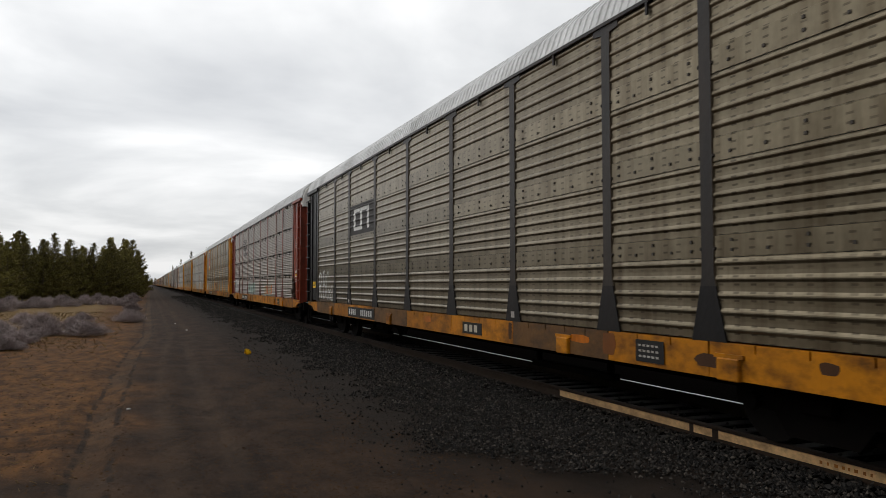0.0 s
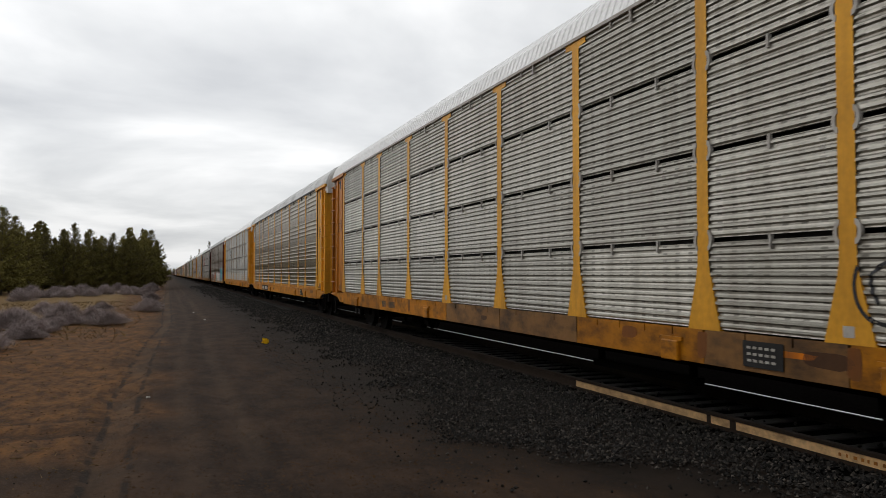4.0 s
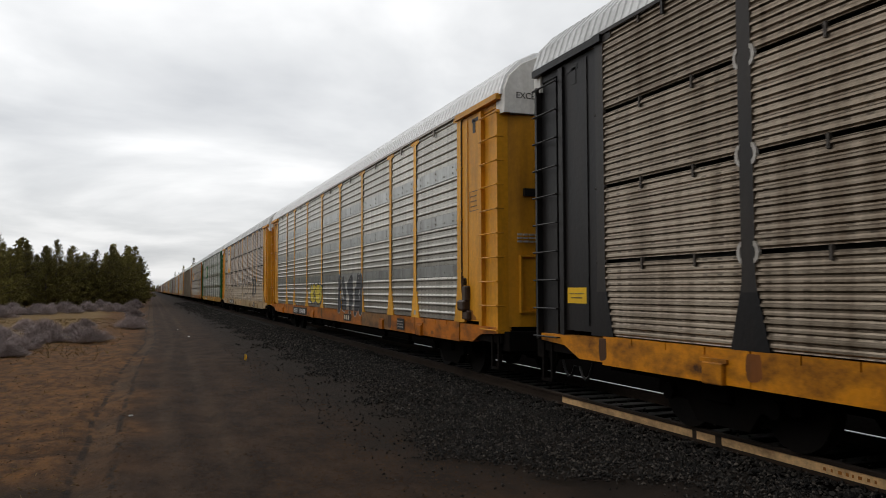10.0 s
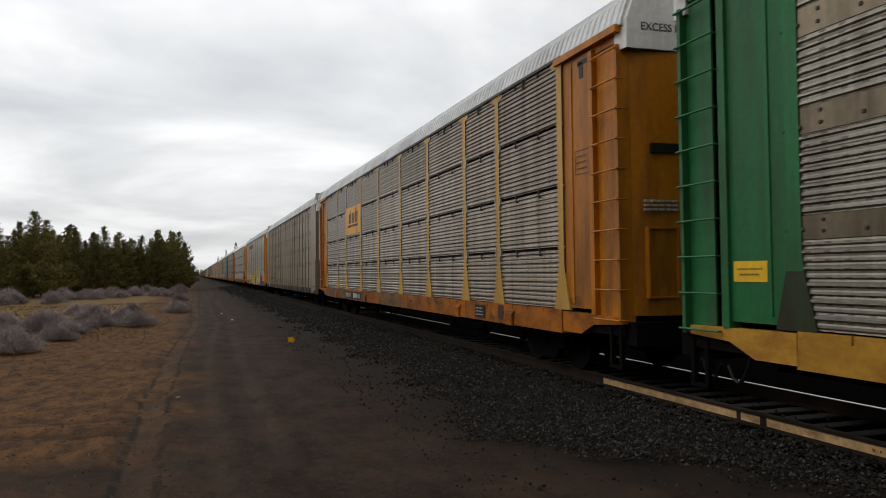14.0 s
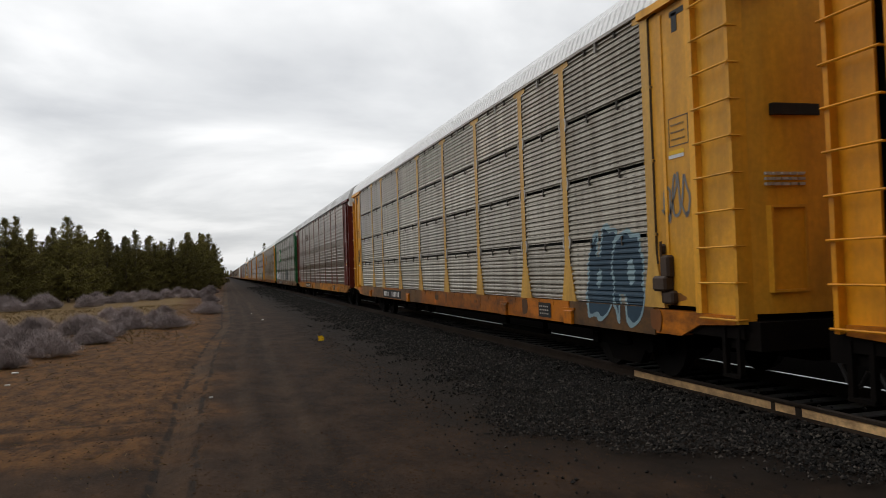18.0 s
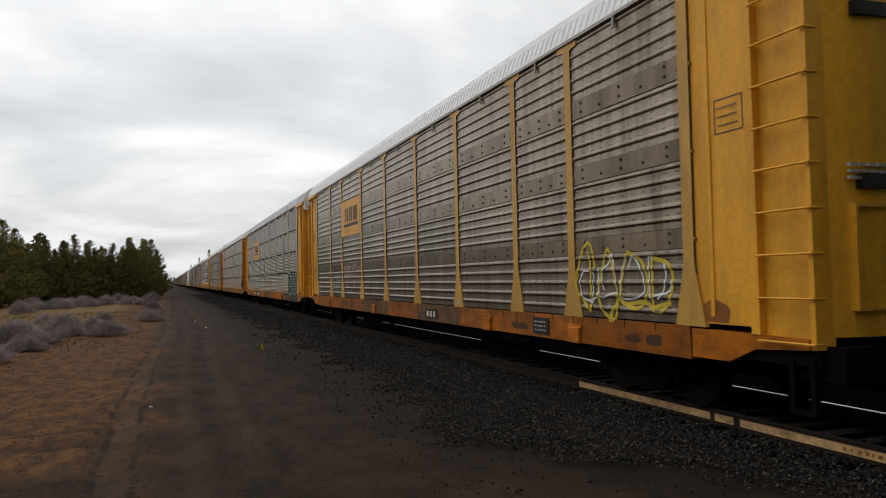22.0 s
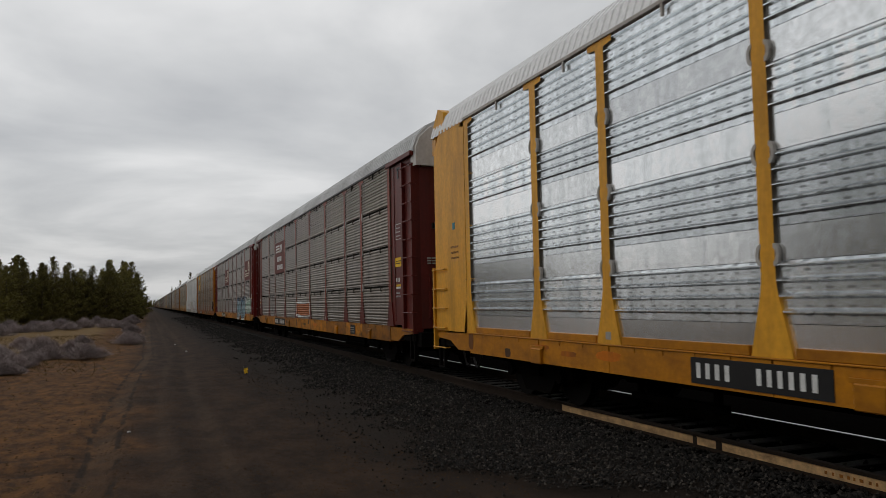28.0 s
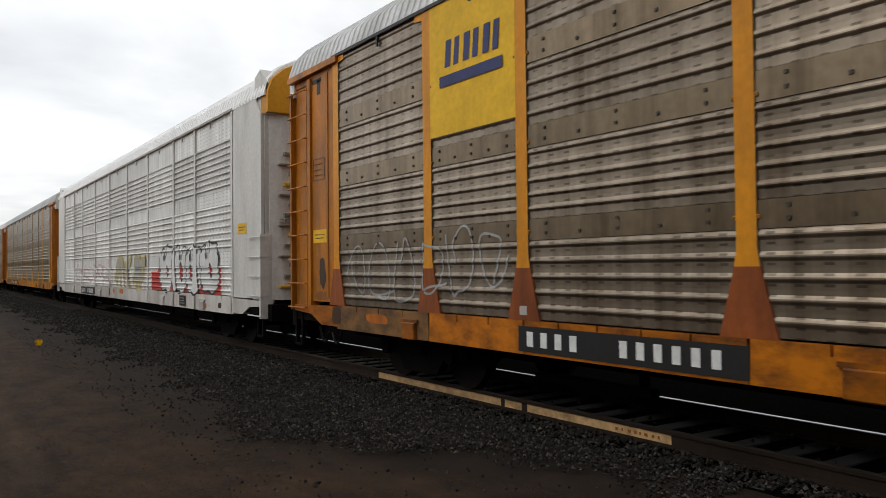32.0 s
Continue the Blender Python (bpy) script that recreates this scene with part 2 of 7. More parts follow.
BANDS = {k: sheet("band_" + k, tuple(f * c for f, c in zip(g, base)), tuple(0.75 * c for c in dark), 0.5, holes=0.0) for k, base, dark, g in (
    ("olive", (0.235, 0.20, 0.138), (0.085, 0.060, 0.034), (0.88, 0.80, 0.70)), ("sage", (0.25, 0.205, 0.145), (0.095, 0.070, 0.046), (0.95, 0.92, 0.88)),
    ("pale", (0.37, 0.375, 0.355), (0.16, 0.15, 0.13), (0.95, 0.95, 0.95)), ("brown", (0.16, 0.13, 0.095), (0.055, 0.038, 0.024), (0.92, 0.78, 0.66)),
    ("warm", (0.23, 0.195, 0.148), (0.085, 0.060, 0.036), (0.86, 0.76, 0.64)),
    ("light", (0.36, 0.355, 0.335), (0.15, 0.14, 0.12), (0.95, 0.95, 0.95)))}
BANDS["silver"] = sheet("band_bright_zinc", (0.92, 0.935, 0.94), (0.55, 0.58, 0.59), 0.30, metal=0.85, rough=0.22, each=0.30, holes=0.0)


def flat(name, color, rough=0.6):
    return paint(name, color, rough, vary=0.1, dirt=0.18, each=0.02, size=2.5, bump=0.05, spec=0.25, stain=tuple(0.45 * c for c in color))


def part(name, bm, material, parent, label="", at=(0, 0, 0)):
    """One mesh object under a thing or a part, from a bmesh or from a mesh that is shared."""
    if isinstance(bm, bmesh.types.BMesh):
        me = bpy.data.meshes.new(name)
        bm.to_mesh(me)
        bm.free()
    else:
        me = bm
    if material is not None and not me.materials:
        for one in material if isinstance(material, (list, tuple)) else (material,):
            me.materials.append(one)
    ob = new(name, me)
    ob.parent = parent
    ob.location = at
    if label:
        tagged(ob, label)
    return ob


def top(name, label, category, group="", kind="", data=None):
    return tagged(new(name, data), label, category, group, kind)


def box(bm, x0, x1, y0, y1, z0, z1, index=0, bevel=0.0):
    v = [bm.verts.new((x, y, z)) for x in (x0, x1) for y in (y0, y1) for z in (z0, z1)]
    f = [bm.faces.new([v[i] for i in q]) for q in ((0, 1, 3, 2), (4, 6, 7, 5), (0, 4, 5, 1), (2, 3, 7, 6), (0, 2, 6, 4), (1, 5, 7, 3))]
    for face in f:
        face.material_index = index
    if bevel:
        bmesh.ops.bevel(bm, geom=list({e for face in f for e in face.edges}), offset=bevel, segments=1, affect="EDGES")
    return f


def prism(bm, outline, x0, x1, index=0):
    """An outline in y and z, drawn out along x."""
    a = [bm.verts.new((x0, y, z)) for y, z in outline]
    b = [bm.verts.new((x1, y, z)) for y, z in outline]
    faces = [bm.faces.new(a), bm.faces.new(b[::-1])]
    for i in range(len(a)):
        j = (i + 1) % len(a)
        faces.append(bm.faces.new((a[j], a[i], b[i], b[j])))
    for f in faces:
        f.material_index = index
    return faces


def tube(bm, p, q, r, sides=6, index=0):
    p, q = Vector(p), Vector(q)
    turn = (q - p).to_track_quat("Z", "Y")
    ring = [[bm.verts.new(o + turn @ Vector((r * math.cos(a), r * math.sin(a), 0))) for a in
             (2 * math.pi * k / sides for k in range(sides))] for o in (p, q)]
    for k in range(sides):
        bm.faces.new((ring[0][k], ring[0][(k + 1) % sides], ring[1][(k + 1) % sides], ring[1][k])).material_index = index
    bm.faces.new(ring[0][::-1]).material_index = index
    bm.faces.new(ring[1]).material_index = index


def mesh_of(name, bm, *materials):
    me = bpy.data.meshes.new(name)
    bm.normal_update()
    bm.to_mesh(me)
    bm.free()
    for one in materials:
        me.materials.append(one)
    return me

# ---------------------------------------------------------------- ground
def earth():
    """Dirt road of dark cinders, brown soil with needles beside it, dry grass beyond."""
    m = bpy.data.materials.new("earth")
    m.use_nodes = True
    n, l = m.node_tree.nodes, m.node_tree.links
    b = n["Principled BSDF"]
    b.inputs["Roughness"].default_value, b.inputs["Specular IOR Level"].default_value = 0.95, 0.15
    tc = n.new("ShaderNodeTexCoord")
    sep = n.new("ShaderNodeSeparateXYZ")
    l.new(tc.outputs["Object"], sep.inputs[0])

    def noise_of(scale, detail=5.0, rough=0.6, stretch=(1, 1, 1)):
        mp, t = n.new("ShaderNodeMapping"), n.new("ShaderNodeTexNoise")
        mp.inputs["Scale"].default_value = stretch
        t.inputs["Scale"].default_value, t.inputs["Detail"].default_value, t.inputs["Roughness"].default_value = scale, detail, rough
        l.new(tc.outputs["Object"], mp.inputs[0])
        l.new(mp.outputs[0], t.inputs["Vector"])
        return t.outputs[0]

    def calc(op, a, b_, c=None):
        k = n.new("ShaderNodeMath")
        k.operation = op
        for i, v in enumerate((a, b_, c)):
            if v is None:
                continue
            if isinstance(v, (int, float)):
                k.inputs[i].default_value = v
            else:
                l.new(v, k.inputs[i])
        return k.outputs[0]

    def ramp_of(v, lo, hi, to_lo=0.0, to_hi=1.0):
        r = n.new("ShaderNodeMapRange")
        r.interpolation_type = "SMOOTHSTEP"
        for i, q in ((1, lo), (2, hi), (3, to_lo), (4, to_hi)):
            r.inputs[i].default_value = q
        l.new(v, r.inputs[0])
        return r.outputs[0]

    def blend(f, a, c):
        k = n.new("ShaderNodeMix")
        k.data_type = "RGBA"
        l.new(f, k.inputs[0])
        for i, v in ((6, a), (7, c)):
            if isinstance(v, tuple):
                k.inputs[i].default_value = (*v, 1)
            else:
                l.new(v, k.inputs[i])
        return k.outputs[2]

    big, small, grit = noise_of(0.35), noise_of(3.2, 8.0, 0.74, (1, 0.4, 1)), noise_of(26, 7, 0.75)
    road = blend(ramp_of(noise_of(1.5, 7.0, 0.68, (1, 0.55, 1)), 0.36, 0.66), (0.0170, 0.0102, 0.0066), (0.046, 0.0268, 0.0158))
    soil = blend(ramp_of(small, 0.35, 0.68), (0.044, 0.0215, 0.0095), (0.166, 0.0750, 0.0218))
    straw = blend(ramp_of(noise_of(5.0, 4, 0.6), 0.3, 0.7), (0.105, 0.066, 0.028), (0.21, 0.13, 0.050))
    # the road's ragged edge, then the grass
    warp = calc("MULTIPLY_ADD", calc("SUBTRACT", big, 0.5), 4.0, sep.outputs[0])
    warp = calc("MULTIPLY_ADD", calc("SUBTRACT", small, 0.5), 1.2, warp)
    on_soil = ramp_of(warp, 0.4, -1.2)
    near_cross = ramp_of(sep.outputs[1], 8.6, 9.8)
    left_cross = ramp_of(sep.outputs[1], 9.4, 6.0, 0.0, 0.55)
    on_soil = calc("MAXIMUM", calc("MULTIPLY", on_soil, near_cross), calc("MULTIPLY", on_soil, left_cross))
    base = blend(on_soil, road, soil)
    grass_y = ramp_of(calc("MULTIPLY_ADD", calc("SUBTRACT", big, 0.5), 14.0, sep.outputs[1]), 30.0, 40.0)
    grass_x = ramp_of(warp, -2.6, -4.2)
    base = blend(calc("MULTIPLY", grass_y, grass_x), base, straw)
    base = blend(ramp_of(warp, 10.5, 13.0, 0.0, 0.8), base, straw)
    # wheel tracks: paler bands that run with the road
    bow = calc("POWER", calc("ABSOLUTE", calc("SUBTRACT", calc("MINIMUM", sep.outputs[1], 32.0), 13.0), 0), 2.0)
    wob = calc("SUBTRACT", sep.outputs[0], calc("MULTIPLY", bow, 0.0016))
    wob = calc("MULTIPLY_ADD", calc("SUBTRACT", noise_of(0.5), 0.5), 0.25, wob)
    for centre, wide, amount in ((-0.58, 0.40, 0.5), (0.95, 0.24, 0.35), (0.25, 0.18, 0.3)):
        off = calc("ABSOLUTE", calc("SUBTRACT", wob, centre), 0)
        base = blend(calc("MULTIPLY", ramp_of(off, wide, 0.04, 0.0, amount), ramp_of(noise_of(1.1, 5.0, 0.6, (1, 0.2, 1)), 0.35, 0.6)), base, (0.080, 0.053, 0.034))
    # the treads' dark edges, and two ruts that cross the road's near side
    for centre in (-0.80, -0.40):
        off = calc("ABSOLUTE", calc("SUBTRACT", wob, centre), 0)
        base = blend(calc("MULTIPLY", ramp_of(off, 0.06, 0.02, 0.0, 0.8), ramp_of(noise_of(1.7), 0.4, 0.55)), base, (0.012, 0.009, 0.007))
    for centre in (11.75, 10.75):
        off = calc("ABSOLUTE", calc("SUBTRACT", calc("MULTIPLY_ADD", calc("SUBTRACT", noise_of(1.3), 0.5), 0.9, sep.outputs[1]), centre), 0)
        base = blend(calc("MULTIPLY", calc("MULTIPLY", ramp_of(off, 0.34, 0.04, 0.0, 0.75), ramp_of(noise_of(2.4, 6.0, 0.7, (0.5, 1, 1)), 0.36, 0.56)), ramp_of(sep.outputs[0], -0.4, -0.9)), base, (0.016, 0.0095, 0.0065))
    clod = noise_of(9.0, 8.0, 0.80, (1, 0.5, 1))
    base = blend(ramp_of(clod, 0.50, 0.70, 0.0, 0.4), base, (0.098, 0.059, 0.033))
    base = blend(ramp_of(clod, 0.46, 0.28, 0.0, 0.5), base, (0.014, 0.009, 0.006))
    base = blend(ramp_of(grit, 0.54, 0.72, 0.0, 0.6), base, (0.105, 0.068, 0.044))
    base = blend(ramp_of(grit, 0.44, 0.26, 0.0, 0.5), base, (0.013, 0.009, 0.007))
    # dark cinders and fines spilled from the track
    spill = calc("MULTIPLY_ADD", calc("MAXIMUM", calc("SUBTRACT", 9.5, sep.outputs[1]), 0.0), -0.4, sep.outputs[0])
    spill = calc("MULTIPLY_ADD", calc("SUBTRACT", noise_of(1.9, 6.0, 0.7), 0.5), 2.4, spill)
    base = blend(calc("MULTIPLY", ramp_of(spill, 1.7, 3.5, 0.0, 0.85), ramp_of(sep.outputs[0], 13.0, 11.0)), base, (0.0150, 0.0112, 0.0085))
    l.new(base, b.inputs["Base Color"])
    bp = n.new("ShaderNodeBump")
    bp.inputs["Strength"].default_value, bp.inputs["Distance"].default_value = 0.6, 0.03
    l.new(grit, bp.inputs["Height"])
    l.new(bp.outputs[0], b.inputs["Normal"])
    return m


def ground_height(x, y):
    """Shallow ruts and hummocks; level under the track."""
    z = 0.0
    fade = min(1.0, max(0.0, (2.6 - x) / 1.5)) if y < 90 else 0.0
    if fade > 0:
        w = 0.35 * math.sin(y * 0.11)
        for c, d in ((-0.35, 0.05), (1.15, 0.035)):
            z -= d * math.exp(-((x + w - c) / 0.22) ** 2)
            z += 0.6 * d * math.exp(-((x + w - c - 0.36) / 0.14) ** 2) + 0.6 * d * math.exp(-((x + w - c + 0.36) / 0.14) ** 2)
        z -= 0.022 * math.exp(-((y - 10.75) / 0.3) ** 2) * min(1, max(0, -0.4 - x))
        z += 0.018 * math.exp(-((y - 11.25) / 0.25) ** 2) * min(1, max(0, -0.4 - x))
        z += 0.008 * noise.noise((x * 0.9, y * 0.5, 0.0)) + (0.10 * noise.noise((x * 0.25, y * 0.2, 3.0)) if x < -1 else 0)
        z *= fade
    return z


def axis_of(*spans):
    out = []
    for a, b, step in spans:
        k = max(1, round((b - a) / step))
        out += [a + (b - a) * i / k for i in range(k)]
    return out + [spans[-1][1]]


xs = axis_of((-2600, -400, 400), (-400, -40, 60), (-40, -10, 2.0), (-10, 3, 0.16), (3, 12, 3), (12, 60, 12), (60, 400, 80), (400, 2600, 400))
ys = axis_of((-800, -40, 190), (-40, 3, 4), (3, 30, 0.24), (30, 90, 2), (90, 400, 62), (400, 3200, 400))
verts = [(x, y, ground_height(x, y)) for y in ys for x in xs]
w_ = len(xs)
faces = [(j * w_ + i, j * w_ + i + 1, (j + 1) * w_ + i + 1, (j + 1) * w_ + i) for j in range(len(ys) - 1) for i in range(w_ - 1)]
me = bpy.data.meshes.new("ground")
me.from_pydata(verts, [], faces)
EARTH = earth()
me.materials.append(EARTH)
me.polygons.foreach_set("use_smooth", [True] * len(faces))
tagged(new("ground", me), "dark cinder dirt road beside brown soil and dry grass", "ground", kind="structure")

STONE = paint("ballast_stone", (0.0060, 0.0051, 0.0043), 0.85, vary=0.35, grain=9, stain=(0.027, 0.022, 0.018), dirt=0.3, size=2.0, bump=0.6, each=0, spec=0.28)
# every stone has a shade of its own
_n, _l = STONE.node_tree.nodes, STONE.node_tree.links
_geo = _n.new("ShaderNodeNewGeometry")
_own = [k for k in _n if k.bl_idname == "ShaderNodeMapRange"][1]
_own.inputs["To Min"].default_value, _own.inputs["To Max"].default_value = 0.35, 16.0
_pow = _n.new("ShaderNodeMath")
_pow.operation = "POWER"
_pow.inputs[1].default_value = 5.0
_l.new(_geo.outputs["Random Per Island"], _pow.inputs[0])
_l.new(_pow.outputs[0], _own.inputs[0])
# near black: the train's shade on the bed is put into its colour
BED = paint("shaded_ballast_bed", (0.0032, 0.0029, 0.0027), 0.95, vary=0.7, grain=22, stain=(0.005, 0.0043, 0.0038), dirt=0.35, size=6.0, bump=1.0, spec=0.0)

# bed of the track: a low shoulder that falls to the road
SHOULDER = [(2.75, -0.03), (3.3, 0.02), (4.3, 0.06), (5.2, 0.105), (5.7, 0.125), (8.5, 0.125), (9.4, 0.10), (12.6, 0.03), (13.6, -0.05)]
by = axis_of((-60, 0, 6), (0, 60, 1.0), (60, 200, 14), (200, 2600, 300))
bm = bmesh.new()
rows = []
for y in by:
    rows.append([bm.verts.new((x + (0.28 * noise.noise((y * 0.5, x, 0)) + max(0.0, 9.5 - max(y, 4.0)) * 0.40 * (5.2 - x) / 2.4 if x < 5.0 else 0), y, z + 0.02 * noise.noise((x * 2, y * 1.7, 5)))) for x, z in SHOULDER])
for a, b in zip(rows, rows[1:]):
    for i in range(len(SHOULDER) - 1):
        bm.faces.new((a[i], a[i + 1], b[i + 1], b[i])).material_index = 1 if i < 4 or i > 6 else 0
ballast = top("ballast", "bed of dark crushed stone under the track, blackened for the train's shade", "ballast", kind="structure", data=mesh_of("ballast", bm, BED, EARTH))


def shoulder_z(x):
    for (a, za), (b, zb) in zip(SHOULDER, SHOULDER[1:]):
        if a <= x <= b:
            return za + (zb - za) * (x - a) / (b - a)
    return 0.0


def stones(spans, seed):
    """Broken stones strewn over strips (x0, x1, y0, y1, how many, size)."""
    rng = np.random.default_rng(seed)
    base = np.array([(1, 0, 0), (-1, 0, 0), (0, 1, 0), (0, -1, 0), (0, 0, 1), (0, 0, -1)], float)
    tri = np.array([(0, 2, 4), (2, 1, 4), (1, 3, 4), (3, 0, 4), (2, 0, 5), (1, 2, 5), (3, 1, 5), (0, 3, 5)])
    vs, fs, k = [], [], 0
    for x0, x1, y0, y1, count, size in spans:
        for _ in range(count):
            x, y = rng.uniform(x0, x1), rng.uniform(y0, y1)
            edge_ = 2.85 + 0.40 * max(0.0, 9.8 - y) + 0.16 * min(4.0, max(0.0, y - 9.5)) + 0.25 * math.sin(y * 1.3) + 0.15 * math.sin(y * 4.1)
            if x1 > 3.2 and x < 5.75 and rng.random() > max((x - edge_) / (0.7 if y < 10 else 1.1), 0.015):
                continue
            s = size * rng.uniform(0.55, 1.35)
            p = base * rng.uniform(0.55, 1.15, (6, 1)) * s + rng.normal(0, 0.18 * s, (6, 3))
            a = rng.uniform(0, 6.28)
            c, d = math.cos(a), math.sin(a)
            p = np.stack([p[:, 0] * c - p[:, 1] * d, p[:, 0] * d + p[:, 1] * c, p[:, 2] * 0.8], 1)
            vs.append(p + (x, y, shoulder_z(x) + 0.02 + 0.3 * s))
            fs.append(tri + k)
            k += 6
    me = bpy.data.meshes.new("ballast_stones")
    me.from_pydata(np.concatenate(vs).tolist(), [], np.concatenate(fs).tolist())
    me.materials.append(STONE)
    return me


top("ballast_stones", "loose dark grey crushed stones on the track's shoulder", "gravel", kind="stuff", data=stones(
    [(2.75, 5.75, 4.0, 12, 24000, 0.020), (2.75, 5.75, 12, 24, 16000, 0.027), (2.9, 5.75, 24, 60, 11000, 0.042), (3.0, 5.75, 60, 130, 5000, 0.07), (2.3, 3.1, 5.5, 30, 500, 0.018),
     (5.75, 6.24, 3.0, 16, 3000, 0.024), (5.75, 6.24, 16, 40, 2200, 0.034), (6.4, 8.4, 2.0, 30, 700, 0.03), (-3.0, 2.8, 5.5, 24, 420, 0.009)], 5))

# crumbs of earth on the road and the soil
def clods(seed, spans):
    rng = np.random.default_rng(seed)
    base = np.array([(1, 0, 0), (-1, 0, 0), (0, 1, 0), (0, -1, 0), (0, 0, 1)], float)
    tri = np.array([(0, 2, 4), (2, 1, 4), (1, 3, 4), (3, 0, 4)])
    vs, fs, k = [], [], 0
    for x0, x1, y0, y1, count, size in spans:
        for _ in range(count):
            x, y = rng.uniform(x0, x1), y0 + (y1 - y0) * rng.random() ** 1.4
            p = base * rng.uniform(0.5, 1.3, (5, 1)) * size * rng.uniform(0.4, 1.5) * (1, 1, 0.6)
            vs.append(p + (x, y, ground_height(x, y)))
            fs.append(tri + k)
            k += 5
    me = bpy.data.meshes.new("clods")
    me.from_pydata(np.concatenate(vs).tolist(), [], np.concatenate(fs).tolist())
    me.materials.append(CLOD)
    return me


CLOD = paint("earth_crumbs", (0.074, 0.042, 0.021), 0.95, vary=0.4, grain=5, stain=(0.022, 0.014, 0.010), dirt=0.5, size=1.1, bump=0.3, each=0, spec=0.1)
top("earth_crumbs", "small crumbs of brown earth and cinders on the road", "earth", kind="stuff", data=clods(11, (
    (-9.0, -0.3, 5.0, 26, 4200, 0.017), (-0.5, 3.2, 5.0, 24, 6000, 0.013), (0.5, 4.6, 4.2, 12, 9000, 0.009))))

# ---------------------------------------------------------------- track
TIE = paint("tie_wood", (0.026, 0.0235, 0.0215), 0.9, vary=0.25, grain=9, stretch=(0.3, 6, 6), stain=(0.045, 0.042, 0.038), dirt=0.25, size=1.0, bump=0.5, spec=0.3)
RAIL = paint("rail_rust", (0.036, 0.025, 0.0185), 0.9, spec=0.1, stain=(0.012, 0.009, 0.0075), dirt=0.3)
SHINE = paint("rail_head_steel", (0.46, 0.46, 0.47), 0.3, metal=1.0, vary=0.08, dirt=0.1, stain=(0.2, 0.19, 0.18), each=0)
CHALK = paint("rail_paint", (0.66, 0.415, 0.19), 0.75, vary=0.2, stain=(0.14, 0.07, 0.03), dirt=0.38, size=3.5, stretch=(1, 1, 2))
# near rail's head: the car's dark reflection is put into its colour
DARK_HEAD = paint("rail_head_darkened", (0.042, 0.032, 0.026), 0.85, spec=0.1, dirt=0.2)
RAIL_OUT = [(-0.075, 0), (0.075, 0), (0.075, 0.012), (0.012, 0.035), (0.010, 0.125), (0.036, 0.135), (0.036, 0.168), (0.028, 0.175), (-0.028, 0.175),
            (-0.036, 0.168), (-0.036, 0.135), (-0.010, 0.125), (-0.012, 0.035), (-0.075, 0.012)]
RAIL_Y = axis_of((-60, 60, 12), (60, 2600, 508))
for x in (TRACK_X - 0.753, TRACK_X + 0.753):
    bm = bmesh.new()
    rings = [[bm.verts.new((a, y, z)) for a, z in RAIL_OUT] for y in RAIL_Y]
    for p, q in zip(rings, rings[1:]):
        for i in range(len(RAIL_OUT)):
            j = (i + 1) % len(RAIL_OUT)
            bm.faces.new((p[i], p[j], q[j], q[i])).material_index = 1 if i in (7, 8, 6) else 0
    bm.faces.new(rings[0])
    bm.faces.new(rings[-1][::-1])
    ob = top("rail", "rusty steel rail with a bright worn head", "rail", "rails of the track", "structure", mesh_of("rail", bm, RAIL, SHINE if x > TRACK_X else DARK_HEAD))
    ob.location = (x, 0, RAIL_Z - 0.175)
    if x < TRACK_X:
        near_rail = ob

# cream paint on the near rail's web, with a joint and worn writing near its end
web = -0.0145
for y0, y1 in ((5.3, 7.55), (7.66, 8.0), (8.08, 11.35)):
    bm = bmesh.new()
    v = [bm.verts.new(p) for p in ((web - 0.004, y0, 0.030), (web - 0.004, y1, 0.030), (web - 0.004, y1, 0.122), (web - 0.004, y0, 0.122),
                                   (-0.030, y0, 0.132), (-0.030, y1, 0.132), (-0.060, y0, 0.016), (-0.060, y1, 0.016))]
    for q in ((0, 3, 2, 1), (3, 4, 5, 2), (6, 0, 1, 7)):
        bm.faces.new([v[k] for k in q])
    part("painted_band", bm, CHALK, near_rail, "cream paint on the rail's side")
bm = bmesh.new()
for k, y in enumerate((5.45, 5.52, 5.61, 5.70, 5.76, 5.84, 5.95, 6.03)):
    box(bm, web - 0.008, web - 0.005, y, y + 0.022 + 0.01 * (k % 3), 0.062, 0.094)
part("worn_lettering", bm, FOOT_RUST, near_rail, "worn black lettering on the painted band")
bm = bmesh.new()
box(bm, -0.0165, -0.011, 7.3, 8.3, 0.04, 0.118)
part("joint_bar", bm, RAIL, near_rail, "rusty joint bar behind the cream paint")

TIE_MESH = []
for k in range(4):
    bm = bmesh.new()
    box(bm, -1.30, 1.30, -0.115, 0.115, -0.18, 0.0, bevel=0.012)
    bmesh.ops.subdivide_edges(bm, edges=[e for e in bm.edges if abs(e.verts[0].co.x - e.verts[1].co.x) > 1], cuts=5)
    for v in bm.verts:
        v.co += 0.012 * noise.noise_vector((v.co.x * 2 + 9 * k, v.co.y * 6, v.co.z * 5))
    TIE_MESH.append(mesh_of("tie", bm, TIE))

# ---------------------------------------------------------------- pines
BARK = paint("pine_bark", (0.060, 0.042, 0.032), 0.95, vary=0.3, stretch=(3, 3, 0.6), bump=0.8)
NEEDLE = paint("pine_needles", (0.138, 0.122, 0.036), 0.85, vary=0.35, grain=1.2, stain=(0.105, 0.084, 0.030), dirt=0.4, size=0.4, each=0.3, spec=0.06)


